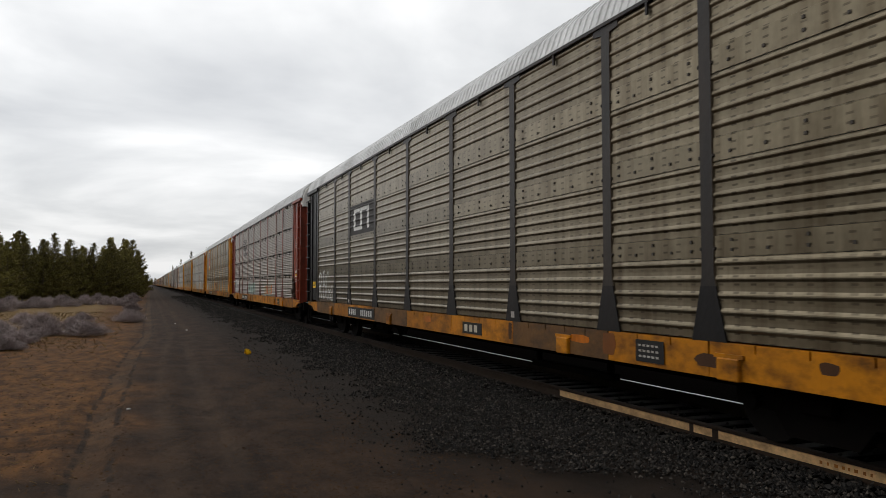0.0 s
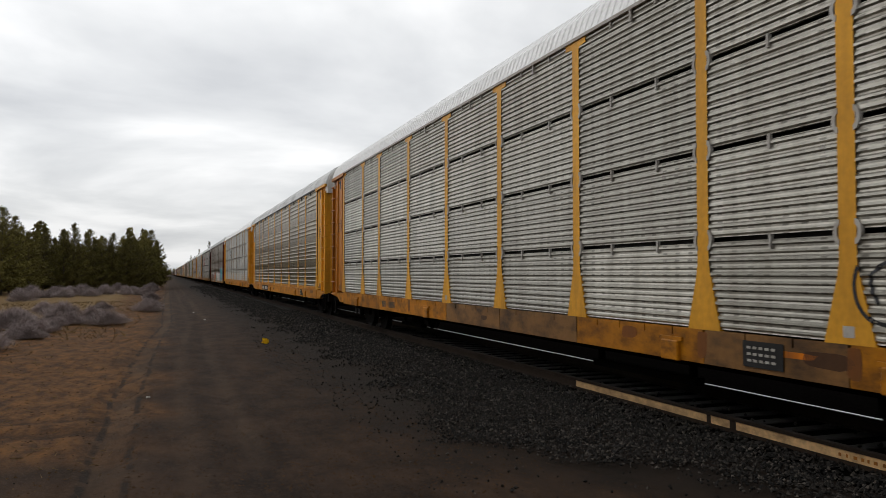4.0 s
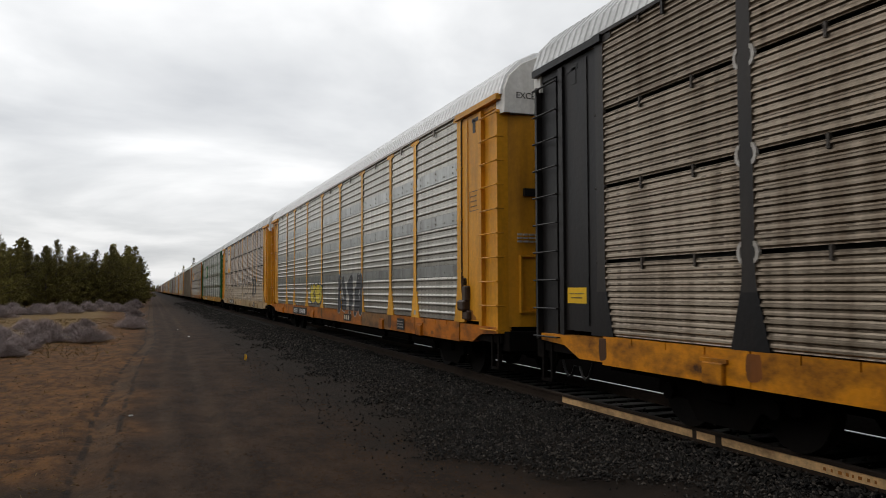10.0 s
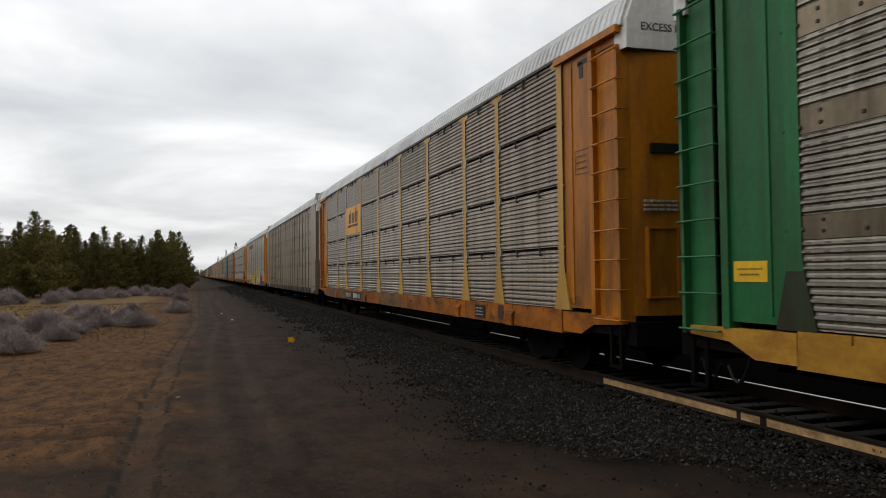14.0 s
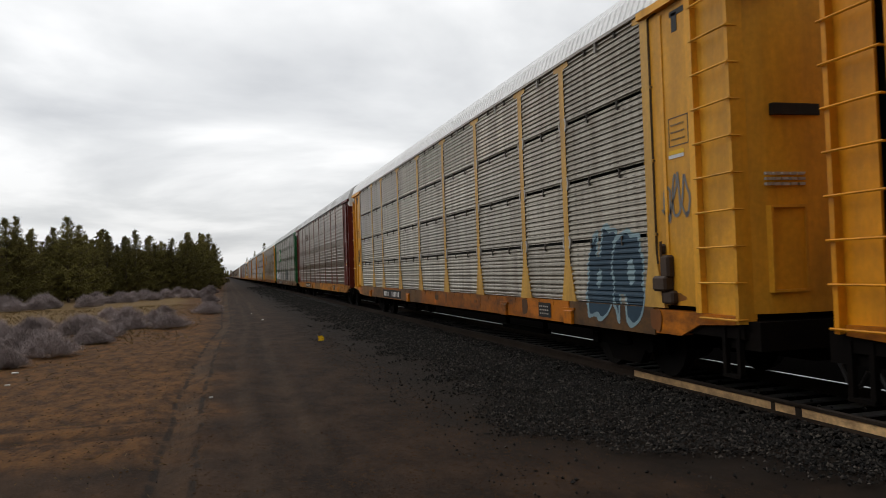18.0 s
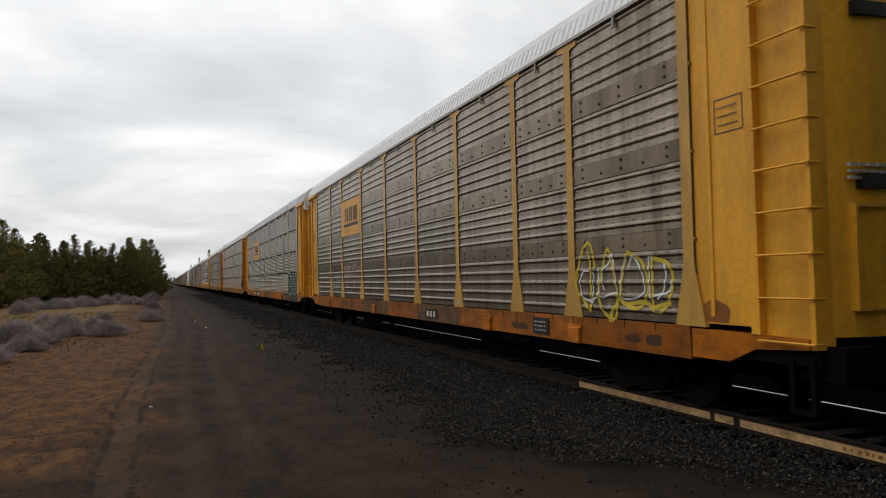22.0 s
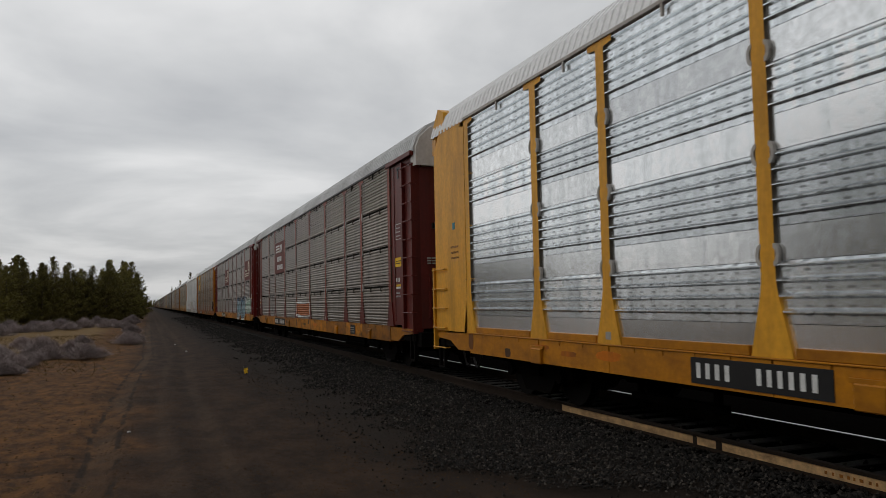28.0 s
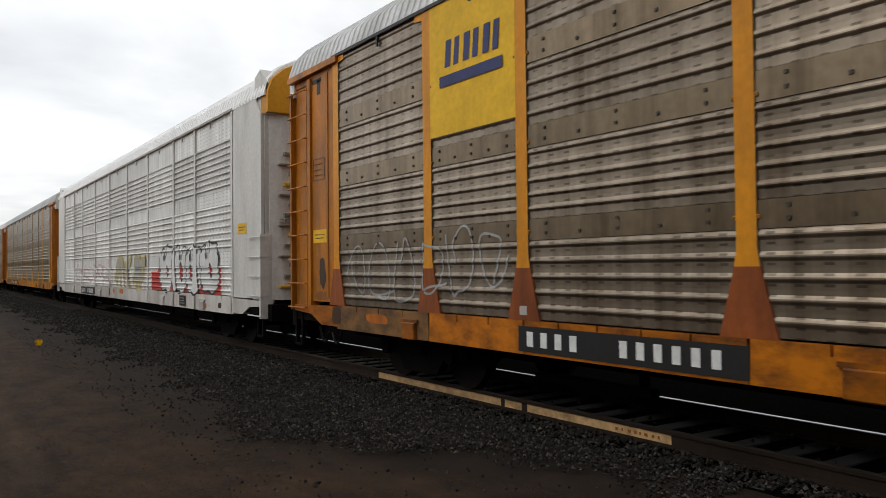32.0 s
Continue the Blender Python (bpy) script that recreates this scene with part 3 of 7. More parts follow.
def pine_mesh(height, spread, seed, sparse=1.0, bare=0.04):
    """Trunk and limbs, and a crown of needle clumps set along the limbs."""
    rng = random.Random(seed)
    tr = bmesh.new()
    lean = rng.uniform(-0.02, 0.02) * height
    steps = 6
    for k in range(steps):
        a, b = k / steps, (k + 1) / steps
        r = 0.013 * height * (1 - 0.9 * a) + 0.01
        tube(tr, (lean * a * a, 0, a * height), (lean * b * b, 0, b * height * 0.99), r, 6)
    vs, fs = [], []

    def clump(p, s):
        for _ in range(9):
            d = Vector((rng.gauss(0, 1), rng.gauss(0, 1), rng.gauss(0.55, 0.7))).normalized()
            side = d.cross(Vector((rng.gauss(0, 1), rng.gauss(0, 1), rng.gauss(0, 1)))).normalized()
            k = len(vs)
            c = p + Vector((rng.gauss(0, 0.35), rng.gauss(0, 0.35), rng.gauss(0, 0.3))) * s
            vs.extend((c - side * s * 0.15, c + side * s * 0.15, c + d * s * rng.uniform(0.8, 1.4)))
            fs.append((k, k + 1, k + 2))

    z = bare * height
    while z < height * 0.985:
        f = z / height
        reach = spread * (1 - f) ** 0.95 * (0.55 + 0.45 * min(1, f * 6)) + 0.16
        for _ in range(rng.randint(4, 6)):
            a = rng.uniform(0, 6.283)
            long = reach * rng.uniform(0.55, 1.2)
            rise = rng.uniform(-0.05, 0.35) + 0.5 * f
            p0 = Vector((lean * f * f, 0, z + rng.uniform(-0.15, 0.15)))
            tip = p0 + Vector((math.cos(a) * long, math.sin(a) * long, rise * long))
            if long > 0.6:
                tube(tr, p0, tip, 0.018, 3)
            k = max(2, int(long / 0.21 * sparse))
            for i in range(k):
                u = (i + 0.7) / k
                if u > 0.22:
                    clump(p0.lerp(tip, u) + Vector((0, 0, 0.12 * long * u * u)), 0.20 + 0.13 * (1 - f))
        z += rng.uniform(0.16, 0.28) * (1 if height < 9 else 1.5)
    for _ in range(5):
        clump(Vector((lean, 0, height * rng.uniform(0.96, 1.0))), 0.2)
    crown = bpy.data.meshes.new("crown")
    crown.from_pydata([v[:] for v in vs], [], fs)
    crown.materials.append(NEEDLE)
    return mesh_of("trunk", tr, BARK), crown


PINES = [pine_mesh(h, s, 20 + i, d) for i, (h, s, d) in enumerate(((8.0, 2.7, 1.0), (7.2, 2.2, 1.0), (6.4, 2.3, 1.0), (8.6, 2.5, 0.9), (7.0, 2.6, 0.9)))]
TALL = [pine_mesh(15, 3.3, 40, 0.8, 0.3), pine_mesh(13, 2.9, 41, 0.75, 0.25)]
PINE_H = (8.0, 7.2, 6.4, 8.6, 7.0)


def pine(meshes, x, y, height, full, turn, label):
    ob = top("pine_tree", label, "tree", "pines along the clearing")
    s = height / full
    ob.matrix_basis = pose(x, y, 0, 0, 0, turn) @ Matrix.Diagonal((s, s, s, 1))
    part("trunk", meshes[0], None, ob)
    part("crown", meshes[1], None, ob)
    return ob


def bearing(az, dist):
    return dist * math.sin(radians(az)), dist * math.cos(radians(az))


rng = random.Random(7)
# crowns that stand out against the sky: bearing, how high they reach, distance, kind
for az, el, dist, k in ((-1.08, 3.0, 118, 0), (-0.75, 2.2, 121, 2), (-1.5, 2.35, 114, 4), (-2.55, 2.95, 108, 1), (-2.2, 2.5, 112, 2), (-3.5, 2.75, 104, 3),
                        (-4.2, 2.5, 104, 1), (-5.2, 2.7, 101, 1), (-5.95, 3.35, 98, 3), (-6.5, 2.9, 97, 0), (-7.72, 3.25, 102, 3), (-8.6, 2.7, 90, 2),
                        (-9.3, 3.7, 88, 0), (-10.1, 4.25, 84, 0), (-10.9, 3.5, 86, 1), (-12.2, 3.5, 82, 3), (-13.0, 4.3, 80, 3), (-13.6, 4.1, 79, 1),
                        (-14.8, 3.8, 76, 0), (-16.0, 4.3, 74, 3), (-17.3, 3.9, 72, 4), (-18.6, 4.4, 70, 0), (-20.2, 4.0, 68, 1)):
    x, y = bearing(az, dist)
    pine(PINES[k], x, y, dist * math.tan(radians(el)) + EYE_Z, PINE_H[k], rng.uniform(0, 360), "dark green pine with branches down to the ground")
for i in range(64):
    az = -1.9 - 19.5 * (i + rng.random()) / 64
    dist = 112 + 2.0 * az + rng.uniform(-4, 34)
    x, y = bearing(az, dist)
    k = rng.randrange(5)
    pine(PINES[k], x, y, dist * math.tan(radians(rng.uniform(1.5, 2.7) + 0.045 * -az)) + EYE_Z, PINE_H[k], rng.uniform(0, 360),
         "dark green pine in the crowded wood")
for az, el, dist, k in ((2.73, 2.3, 330, 1), (3.75, 2.55, 300, 0), (2.05, 1.75, 420, 1), (1.5, 1.3, 560, 0), (4.6, 2.4, 300, 1), (1.75, 1.25, 500, 0), (5.4, 2.0, 320, 0)):
    x, y = bearing(az, dist)
    pine(TALL[k], x, y, dist * math.tan(radians(el)) + EYE_Z, (15, 13)[k], rng.uniform(0, 360), "tall thin pine far beyond the track")

# woods in the distance on both sides
def far_wood(name, x0, y0, x1, y1, count, height, seed, deep):
    rng = random.Random(seed)
    vs, fs = [], []
    for _ in range(count):
        u = rng.random()
        x, y, h = x0 + (x1 - x0) * u + rng.uniform(-deep, deep), y0 + (y1 - y0) * u + rng.uniform(-20, 20), height * rng.uniform(0.7, 1.25)
        for _ in range(210):
            f = rng.random() ** 1.3
            r = 0.24 * h * (1 - f) + 0.2
            a = rng.uniform(0, 6.283)
            c = Vector((x + r * math.cos(a) * rng.random(), y + r * math.sin(a) * rng.random(), f * h))
            s = 0.055 * h * (1.2 - 0.7 * f)
            k = len(vs)
            vs.extend(((c + Vector((rng.gauss(0, s), rng.gauss(0, s), -s * 0.4)))[:], (c + Vector((rng.gauss(0, s), rng.gauss(0, s), -s * 0.2)))[:],
                       (c + Vector((rng.gauss(0, s * 0.4), rng.gauss(0, s * 0.4), s * 1.3)))[:]))
            fs.append((k, k + 1, k + 2))
    me = bpy.data.meshes.new(name)
    me.from_pydata(vs, [], fs)
    me.materials.append(NEEDLE)
    top(name, "dark pine wood, distant in view and added out of view", "wood", kind="stuff", data=me)


far_wood("distant_wood", -6, 140, -10, 900, 170, 8.5, 3, 4)
far_wood("distant_wood", -30, 130, -60, 420, 120, 9, 4, 14)
far_wood("distant_wood", 26, 120, 60, 1400, 120, 8, 5, 8)
far_wood("distant_wood", -90, 1900, 120, 1900, 120, 14, 6, 30)
# unseen wood on the west and south, added to shade the train's lower side
far_wood("distant_wood", -40, 34, -34, -70, 190, 13, 8, 5)
far_wood("distant_wood", -34, -70, 30, -80, 90, 11, 9, 8)

# ---------------------------------------------------------------- sagebrush
SAGE = paint("sage_twigs", (0.36, 0.302, 0.292), 0.95, vary=0.4, grain=6, stain=(0.17, 0.14, 0.135), dirt=0.3, size=2, each=0.2, spec=0.1)
DRY = paint("dry_grass", (0.22, 0.15, 0.07), 0.95, vary=0.35, grain=6, stain=(0.10, 0.07, 0.04), dirt=0.3, size=2, each=0.2, spec=0.1)


def bush_mesh(width, height, seed, count=2000):
    """Many fine twigs that fan out from the root, finer and denser to the outside."""
    rng = random.Random(seed)
    vs, fs = [], []
    for _ in range(count):
        a, u = rng.uniform(0, 6.283), rng.random() ** 0.6
        lobes = 0.8 + 0.25 * math.sin(3 * a + seed) + 0.15 * math.sin(5 * a + 2 * seed)
        tip = Vector((math.cos(a) * u * width * 0.5 * lobes, math.sin(a) * u * width * 0.5 * lobes, height * (1 - 0.75 * u * u) * rng.uniform(0.55, 1.05)))
        root = tip * rng.uniform(0.35, 0.75)
        root.z *= 0.8
        bend = Vector((rng.gauss(0, 0.05), rng.gauss(0, 0.05), rng.gauss(0, 0.04)))
        side = Vector((rng.gauss(0, 1), rng.gauss(0, 1), rng.gauss(0, 0.4))).normalized() * 0.0065
        k = len(vs)
        vs.extend(((root - side)[:], (root + side)[:], (tip + bend)[:]))
        fs.append((k, k + 1, k + 2))
        mid_ = root.lerp(tip, 0.5)
        for _ in range(2):
            e = mid_ + Vector((rng.gauss(0, 0.11), rng.gauss(0, 0.11), rng.uniform(0.02, 0.16)))
            k = len(vs)
            vs.extend(((mid_ - side * 0.8)[:], (mid_ + side * 0.8)[:], e[:]))
            fs.append((k, k + 1, k + 2))
    me = bpy.data.meshes.new("sagebrush")
    me.from_pydata(vs, [], fs)
    me.materials.append(SAGE)
    return me


BUSHES = [bush_mesh(w, h, 60 + i) for i, (w, h) in enumerate(((1.7, 0.75), (1.3, 0.7), (2.1, 0.8), (1.5, 0.6)))]
rng = random.Random(12)
spots = [(-2.3, 33.5, 1.1, 2), (-3.6, 34.0, 0.9, 0), (-3.2, 38, 1.0, 1), (-4.6, 23.0, 1.0, 2), (-5.6, 24.5, 1.1, 0), (-6.8, 25.0, 1.0, 2), (-4.0, 29.5, 0.8, 1),
         (-5.2, 30.5, 1.1, 2), (-4.3, 27.0, 0.9, 3), (-5.0, 20.5, 0.8, 1), (-6.3, 21.5, 1.0, 0), (-7.6, 28, 1.2, 2), (-8.8, 26, 1.0, 0), (-7.2, 33, 1.1, 1),
         (-5.9, 36.5, 1.1, 0), (-4.7, 41, 1.2, 2), (-6.0, 45, 1.1, 0), (-9.5, 31, 1.2, 2), (-10.5, 36, 1.1, 1), (-3.4, 47, 0.9, 3)]
for i in range(34):
    u = i / 33
    spots.append((-1.6 - 15 * u + rng.uniform(-1.2, 1.2), 92 - 30 * u + rng.uniform(-9, 9), rng.uniform(1.0, 1.9), rng.randrange(4)))
for i in range(10):
    spots.append((-1.3 - 0.03 * i * i + rng.uniform(-0.5, 0.5), 44 + 6 * i, rng.uniform(0.7, 1.2), rng.randrange(4)))
for i in range(26):
    spots.append((-2.2 - 7.5 * rng.random() ** 0.8, rng.uniform(24, 37), rng.uniform(0.55, 0.95), rng.randrange(4)))
for x, y, s, k in spots:
    ob = top("sagebrush", "grey leafless sagebrush on the dry soil", "bush", "sagebrush in the clearing", data=BUSHES[k])
    ob.matrix_basis = pose(x, y, ground_height(x, y) - 0.03, 0, 0, rng.uniform(0, 360)) @ Matrix.Diagonal((s, s, s * rng.uniform(0.85, 1.1), 1))

# dry grass tufts and needles on the soil
vs, fs = [], []
for _ in range(5200):
    x, y = rng.uniform(-14, -1.0), rng.uniform(17, 60)
    if x > -3 and rng.random() < 0.6 or y < 24 and rng.random() < 0.5:
        continue
    g, tall = ground_height(x, y), (0.05 if y < 26 else 0.16) * rng.uniform(0.5, 1.4)
    for _ in range(4):
        a = rng.uniform(0, 6.283)
        k = len(vs)
        vs.extend(((x + 0.008, y, g), (x - 0.008, y, g), (x + tall * 0.8 * math.cos(a), y + tall * 0.8 * math.sin(a), g + tall * rng.uniform(0.3, 1))))
        fs.append((k, k + 1, k + 2))
# twigs and needles that lie on the near soil
for _ in range(900):
    x, y = rng.uniform(-9, -0.6), rng.uniform(5.5, 19)
    g, long, a = ground_height(x, y) + 0.006, rng.uniform(0.02, 0.13), rng.uniform(0, 6.283)
    c, d = math.cos(a), math.sin(a)
    k = len(vs)
    vs.extend(((x - 0.004 * d, y + 0.004 * c, g), (x + 0.004 * d, y - 0.004 * c, g), (x + long * c, y + long * d, g + 0.012), (x + 0.5 * long * c, y + 0.5 * long * d, g + 0.016)))
    fs.extend(((k, k + 1, k + 2), (k, k + 2, k + 3)))
me = bpy.data.meshes.new("dry_grass")
me.from_pydata(vs, [], fs)
me.materials.append(DRY)
top("dry_grass", "short dry yellow grass on the clearing", "grass", kind="stuff", data=me)

# a yellow flag on a wire, blown about by the train's wind
FLAG = flat("flag_yellow", (0.90, 0.62, 0.02))
WIRE = paint("wire", (0.2, 0.19, 0.18), 0.5, metal=0.8)
marker = top("marker_flag", "small yellow flag on a thin wire stake beside the ballast", "flag")
marker.location = (2.52, 22.8, 0.0)
bm = bmesh.new()
tube(bm, (0, 0, -0.05), (0, 0, 0.24), 0.004, 5)
part("stake", bm, WIRE, marker)
bm = bmesh.new()
cols = [[bm.verts.new((0.045 * i + 0.02 * math.sin(2.1 * j + i), 0.035 * math.sin(i * 1.9 + j * 1.3), 0.04 + 0.05 * j + 0.018 * math.sin(i * 2.3 + j))) for j in range(4)] for i in range(5)]
for a, b in zip(cols, cols[1:]):
    for j in range(3):
        bm.faces.new((a[j], b[j], b[j + 1], a[j + 1]))
bmesh.ops.solidify(bm, geom=bm.faces[:], thickness=0.003)
flag = part("flag", bm, FLAG, marker, "bright yellow plastic flag")
for x, y, s in ((1.55, 36.0, 0.07), (1.25, 42, 0.06), (-4.55, 19.3, 0.12), (-0.28, 13.4, 0.05), (-4.2, 17.2, 0.08)):
    bm = bmesh.new()
    box(bm, -s * 0.6, s * 0.6, -s * 0.4, s * 0.4, 0, s * 0.35, bevel=s * 0.1)
    for v in bm.verts:
        v.co += 0.15 * s * noise.noise_vector(v.co * 30)
    ob = top("litter", "scrap of pale paper on the ground", "litter", data=mesh_of("litter", bm, WHITE))
    ob.location = (x, y, ground_height(x, y))

# ---------------------------------------------------------------- autoracks
POSTS = (-11.6, -8.9, -6.97, -4.16, -1.4, 1.4, 4.16, 6.97, 8.9, 11.6)
BAYS = [(POSTS[8 - k], POSTS[9 - k]) for k in range(9)]     # counted from the trailing end
FACE, VALLEY = -1.552, -1.513
LAYOUT = {
    "line": [(1.10, 2.03, "fine"), (2.08, 3.01, "fine"), (3.06, 4.0, "fine"), (4.05, 5.05, "fine")],
    "band": [(1.10, 1.955, "ridge"), (1.96, 2.19, "band"), (2.195, 2.965, "ridge"), (2.97, 3.22, "band"), (3.225, 3.905, "ridge"),
             (3.91, 4.18, "band"), (4.185, 5.05, "ridge")],
    "bandfine": [(1.10, 1.955, "fine"), (1.96, 2.19, "band"), (2.195, 2.965, "fine"), (2.97, 3.22, "band"), (3.225, 3.905, "fine"),
                 (3.91, 4.18, "band"), (4.185, 5.05, "fine")],
    "modern": [(1.10, 1.40, "plain"), (1.405, 1.995, "rib"), (2.0, 2.32, "plain"), (2.325, 3.045, "rib"), (3.05, 3.39, "plain"),
               (3.395, 3.895, "rib"), (3.90, 4.22, "plain"), (4.225, 5.05, "rib")],
    "white": [(1.10, 1.75, "rib"), (1.755, 2.05, "plain"), (2.055, 3.10, "rib"), (3.105, 3.40, "plain"), (3.405, 4.50, "rib"), (4.505, 5.05, "plain")],
    "slotted": [(0.98, 5.05, "slot")],
}
SLIM_POSTS = [-11.6 + 1.16 * k for k in range(21)]
SHARED = {}


def ridges(h, what="ridge"):
    """The corrugated sheet's section: heights and how far it stands out."""
    n = max(2, round(h / {"fine": 0.078, "rib": 0.140}.get(what, 0.165)))
    p = h / n
    base = {"ridge": 0.016, "fine": 0.019}.get(what, 0.0)
    out = [(0.0, base)]
    for i in range(n):
        z = i * p
        if what == "rib":
            out += [(z + 0.56 * p, 0.0), (z + 0.70 * p, 0.038), (z + 0.78 * p, 0.038), (z + 0.99 * p, 0.0)]
            continue
        if what == "fine":
            d, low = (0.039, base) if i % 2 else (0.029, 0.010)
            out += [(z + 0.20 * p, low), (z + 0.42 * p, d), (z + 0.72 * p, d - 0.002), (z + 0.94 * p, base)]
            continue
        out += [(z + f * p, base + d) for f, d in ((0.20, 0.0), (0.50, 0.001), (0.57, 0.006), (0.63, 0.013), (0.70, 0.0165), (0.78, 0.0155), (0.88, 0.009), (0.97, 0.001))]
    return out + [(h, base)]


def panel_mesh(w, h, kind, tone):
    key = ("panel", round(w, 3), round(h, 3), kind, tone)
    if key in SHARED:
        return SHARED[key]
    bm = bmesh.new()
    sec = ridges(h, kind) if kind in ("ridge", "fine", "rib") else [(0, 0.0), (h, 0.0)] if kind != "band" else [(0, 0.026), (h, 0.026)]
    ends = []
    for y in (-w / 2, w / 2):
        ends.append(([bm.verts.new((-x, y, z)) for z, x in sec], bm.verts.new((0.02, y, 0)), bm.verts.new((0.02, y, h))))
    (a, a0, a1), (b, b0, b1) = ends
    if kind == "band":
        cuts_z = [0, 0.25 * h, 0.25 * h + 0.032, 0.7 * h, 0.7 * h + 0.032, h]
        cuts_y = [-w / 2] + [c for i in range(5) for c in ((i - 2) * w / 5.2 - 0.016, (i - 2) * w / 5.2 + 0.016)] + [w / 2]
        net = [[bm.verts.new((-0.026, y, z)) for y in cuts_y] for z in cuts_z]
        for i in range(len(cuts_z) - 1):
            for j in range(len(cuts_y) - 1):
                quad = [net[i][j], net[i + 1][j], net[i + 1][j + 1], net[i][j + 1]]
                if j % 2 == 1 and i in ((1, 3) if j % 4 == 1 else (1,)):
                    head = [bm.verts.new(v.co + Vector((-0.012, 0, 0))) for v in quad]
                    for m in range(4):
                        bm.faces.new((quad[m], quad[(m + 1) % 4], head[(m + 1) % 4], head[m])).material_index = 1
                    quad = head
                bm.faces.new(quad).material_index = 1 if quad[0].co.x < -0.03 else 0
        for v in (*a, *b):
            bm.verts.remove(v)
        a, b = [row[0] for row in net], [row[-1] for row in net]
        low, high = net[0], net[-1]
        bm.faces.new([a0, *low, b0])
        bm.faces.new([b1, *high[::-1], a1])
    for i in range(len(sec) - 1) if kind != "band" else ():
        bm.faces.new((a[i], a[i + 1], b[i + 1], b[i]))
    bm.faces.new([a0, *a, a1])
    bm.faces.new([b1, *b[::-1], b0])
    bm.faces.new((a0, a1, b1, b0))
    if kind != "band":
        bm.faces.new((a[-1], a1, b1, b[-1]))
        bm.faces.new((a0, a[0], b[0], b0))
    if kind == "fine" and h > 0.9:
        for y in (-0.21 * w, 0.17 * w) if w > 2.2 else (-0.05,):
            box(bm, -0.048, -0.01, y - 0.016, y + 0.016, h - 0.09, h + 0.05, 1)
    if kind == "slot":
        for z, rows_ in ((0.12, 7), (1.12, 4), (1.92, 4), (2.65, 5), (3.55, 5)):
            for j in range(rows_):
                box(bm, -0.004, -0.001, -w * 0.38, w * 0.38, z + 0.055 * j, z + 0.055 * j + 0.016, 1)
    SHARED[key] = mesh_of("side_panel", bm, BANDS.get(tone, TONES[tone]) if kind in ("band", "plain") else TONES[tone], CLIP if tone in ("light", "pale", "silver") else BOLT)
    return SHARED[key]


def post_mesh(material, slim, foot, clip):
    key = ("post", material.name, slim, foot.name, clip.name)
    if key not in SHARED:
        bm = bmesh.new()
        w = 0.06 if slim else 0.095
        if slim:
            line = [(-w, 0.72), (w, 0.72), (w, 5.06), (-w, 5.06)]
        else:
            prism(bm, [(-0.27, 1.08), (0.27, 1.08), (0.25, 1.16), (w + 0.025, 1.66), (-w - 0.025, 1.66), (-0.25, 1.16)][::-1], FACE, FACE + 0.05, 2)
            line = [(-w - 0.025, 1.66), (w + 0.025, 1.66), (w + 0.005, 1.78), (w, 1.82), (w, 4.93), (0.11, 4.95), (0.29, 4.97), (0.29, 5.06), (-0.29, 5.06), (-0.29, 4.97), (-0.11, 4.95),
                    (-w, 4.93), (-w, 1.82), (-w - 0.005, 1.78)]
        # side faces take a darker colour in place of shade
        for f in prism(bm, line[::-1], FACE, FACE + 0.05)[2:]:
            f.material_index = 3
        for z in () if slim else (2.055, 3.035, 4.025):
            for s in (-1, 1):
                if clip is BOLT:
                    box(bm, FACE - 0.006, FACE + 0.04, s * (w + 0.012) - 0.016, s * (w + 0.012) + 0.016, z - 0.02, z + 0.02, 1, bevel=0.008)
                    continue
                # a bowed clip of bent strap
                arcs = [[(s * (w - 0.012 + r * math.cos(a)), z + q * math.sin(a)) for a in (-1.57, -1.1, -0.6, 0, 0.6, 1.1, 1.57)] for r, q in ((0.070, 0.112), (0.028, 0.062))]
                prism(bm, (arcs[0] + arcs[1][::-1])[::s], FACE - 0.007, FACE + 0.03, 1)
        SHARED[key] = mesh_of("post", bm, material, clip, foot, material if slim else SHADED_SIDE)
    return SHARED[key]


SECTION = [(-1.545, 5.05), (-1.535, 5.13), (-1.44, 5.40), (-1.20, 5.645), (-0.85, 5.82), (-0.4, 5.92), (0, 5.95)]
SECTION += [(-x, z) for x, z in SECTION[-2::-1]]


def roof_mesh(ribbed, material):
    key = ("roof", ribbed, material.name)
    if key not in SHARED:
        bm = bmesh.new()
        ys = [-13.5 + 0.18 * (i // 4) + (0, 0.075, 0.09, 0.165)[i % 4] for i in range(601)] if ribbed else [-13.5, 13.5]
        rings = []
        for i, y in enumerate(ys):
            k = 1.0 + (0.011 if ribbed and i % 4 in (2, 3) else 0.0)
            rings.append([bm.verts.new((x * k, y, 5.05 + (z - 5.05) * (1 + (k - 1) * 3))) for x, z in SECTION])
        for p, q in zip(rings, rings[1:]):
            for i in range(len(SECTION) - 1):
                bm.faces.new((p[i], q[i], q[i + 1], p[i + 1]))
        for ring in (rings[0], rings[-1]):
            bm.faces.new(ring)
        SHARED[key] = mesh_of("roof", bm, material)
    return SHARED[key]


def shared(name, key, make, *materials):
    key = (name, *key)
    if key not in SHARED:
        bm = bmesh.new()
        make(bm)
        SHARED[key] = mesh_of(name, bm, *materials)
    return SHARED[key]


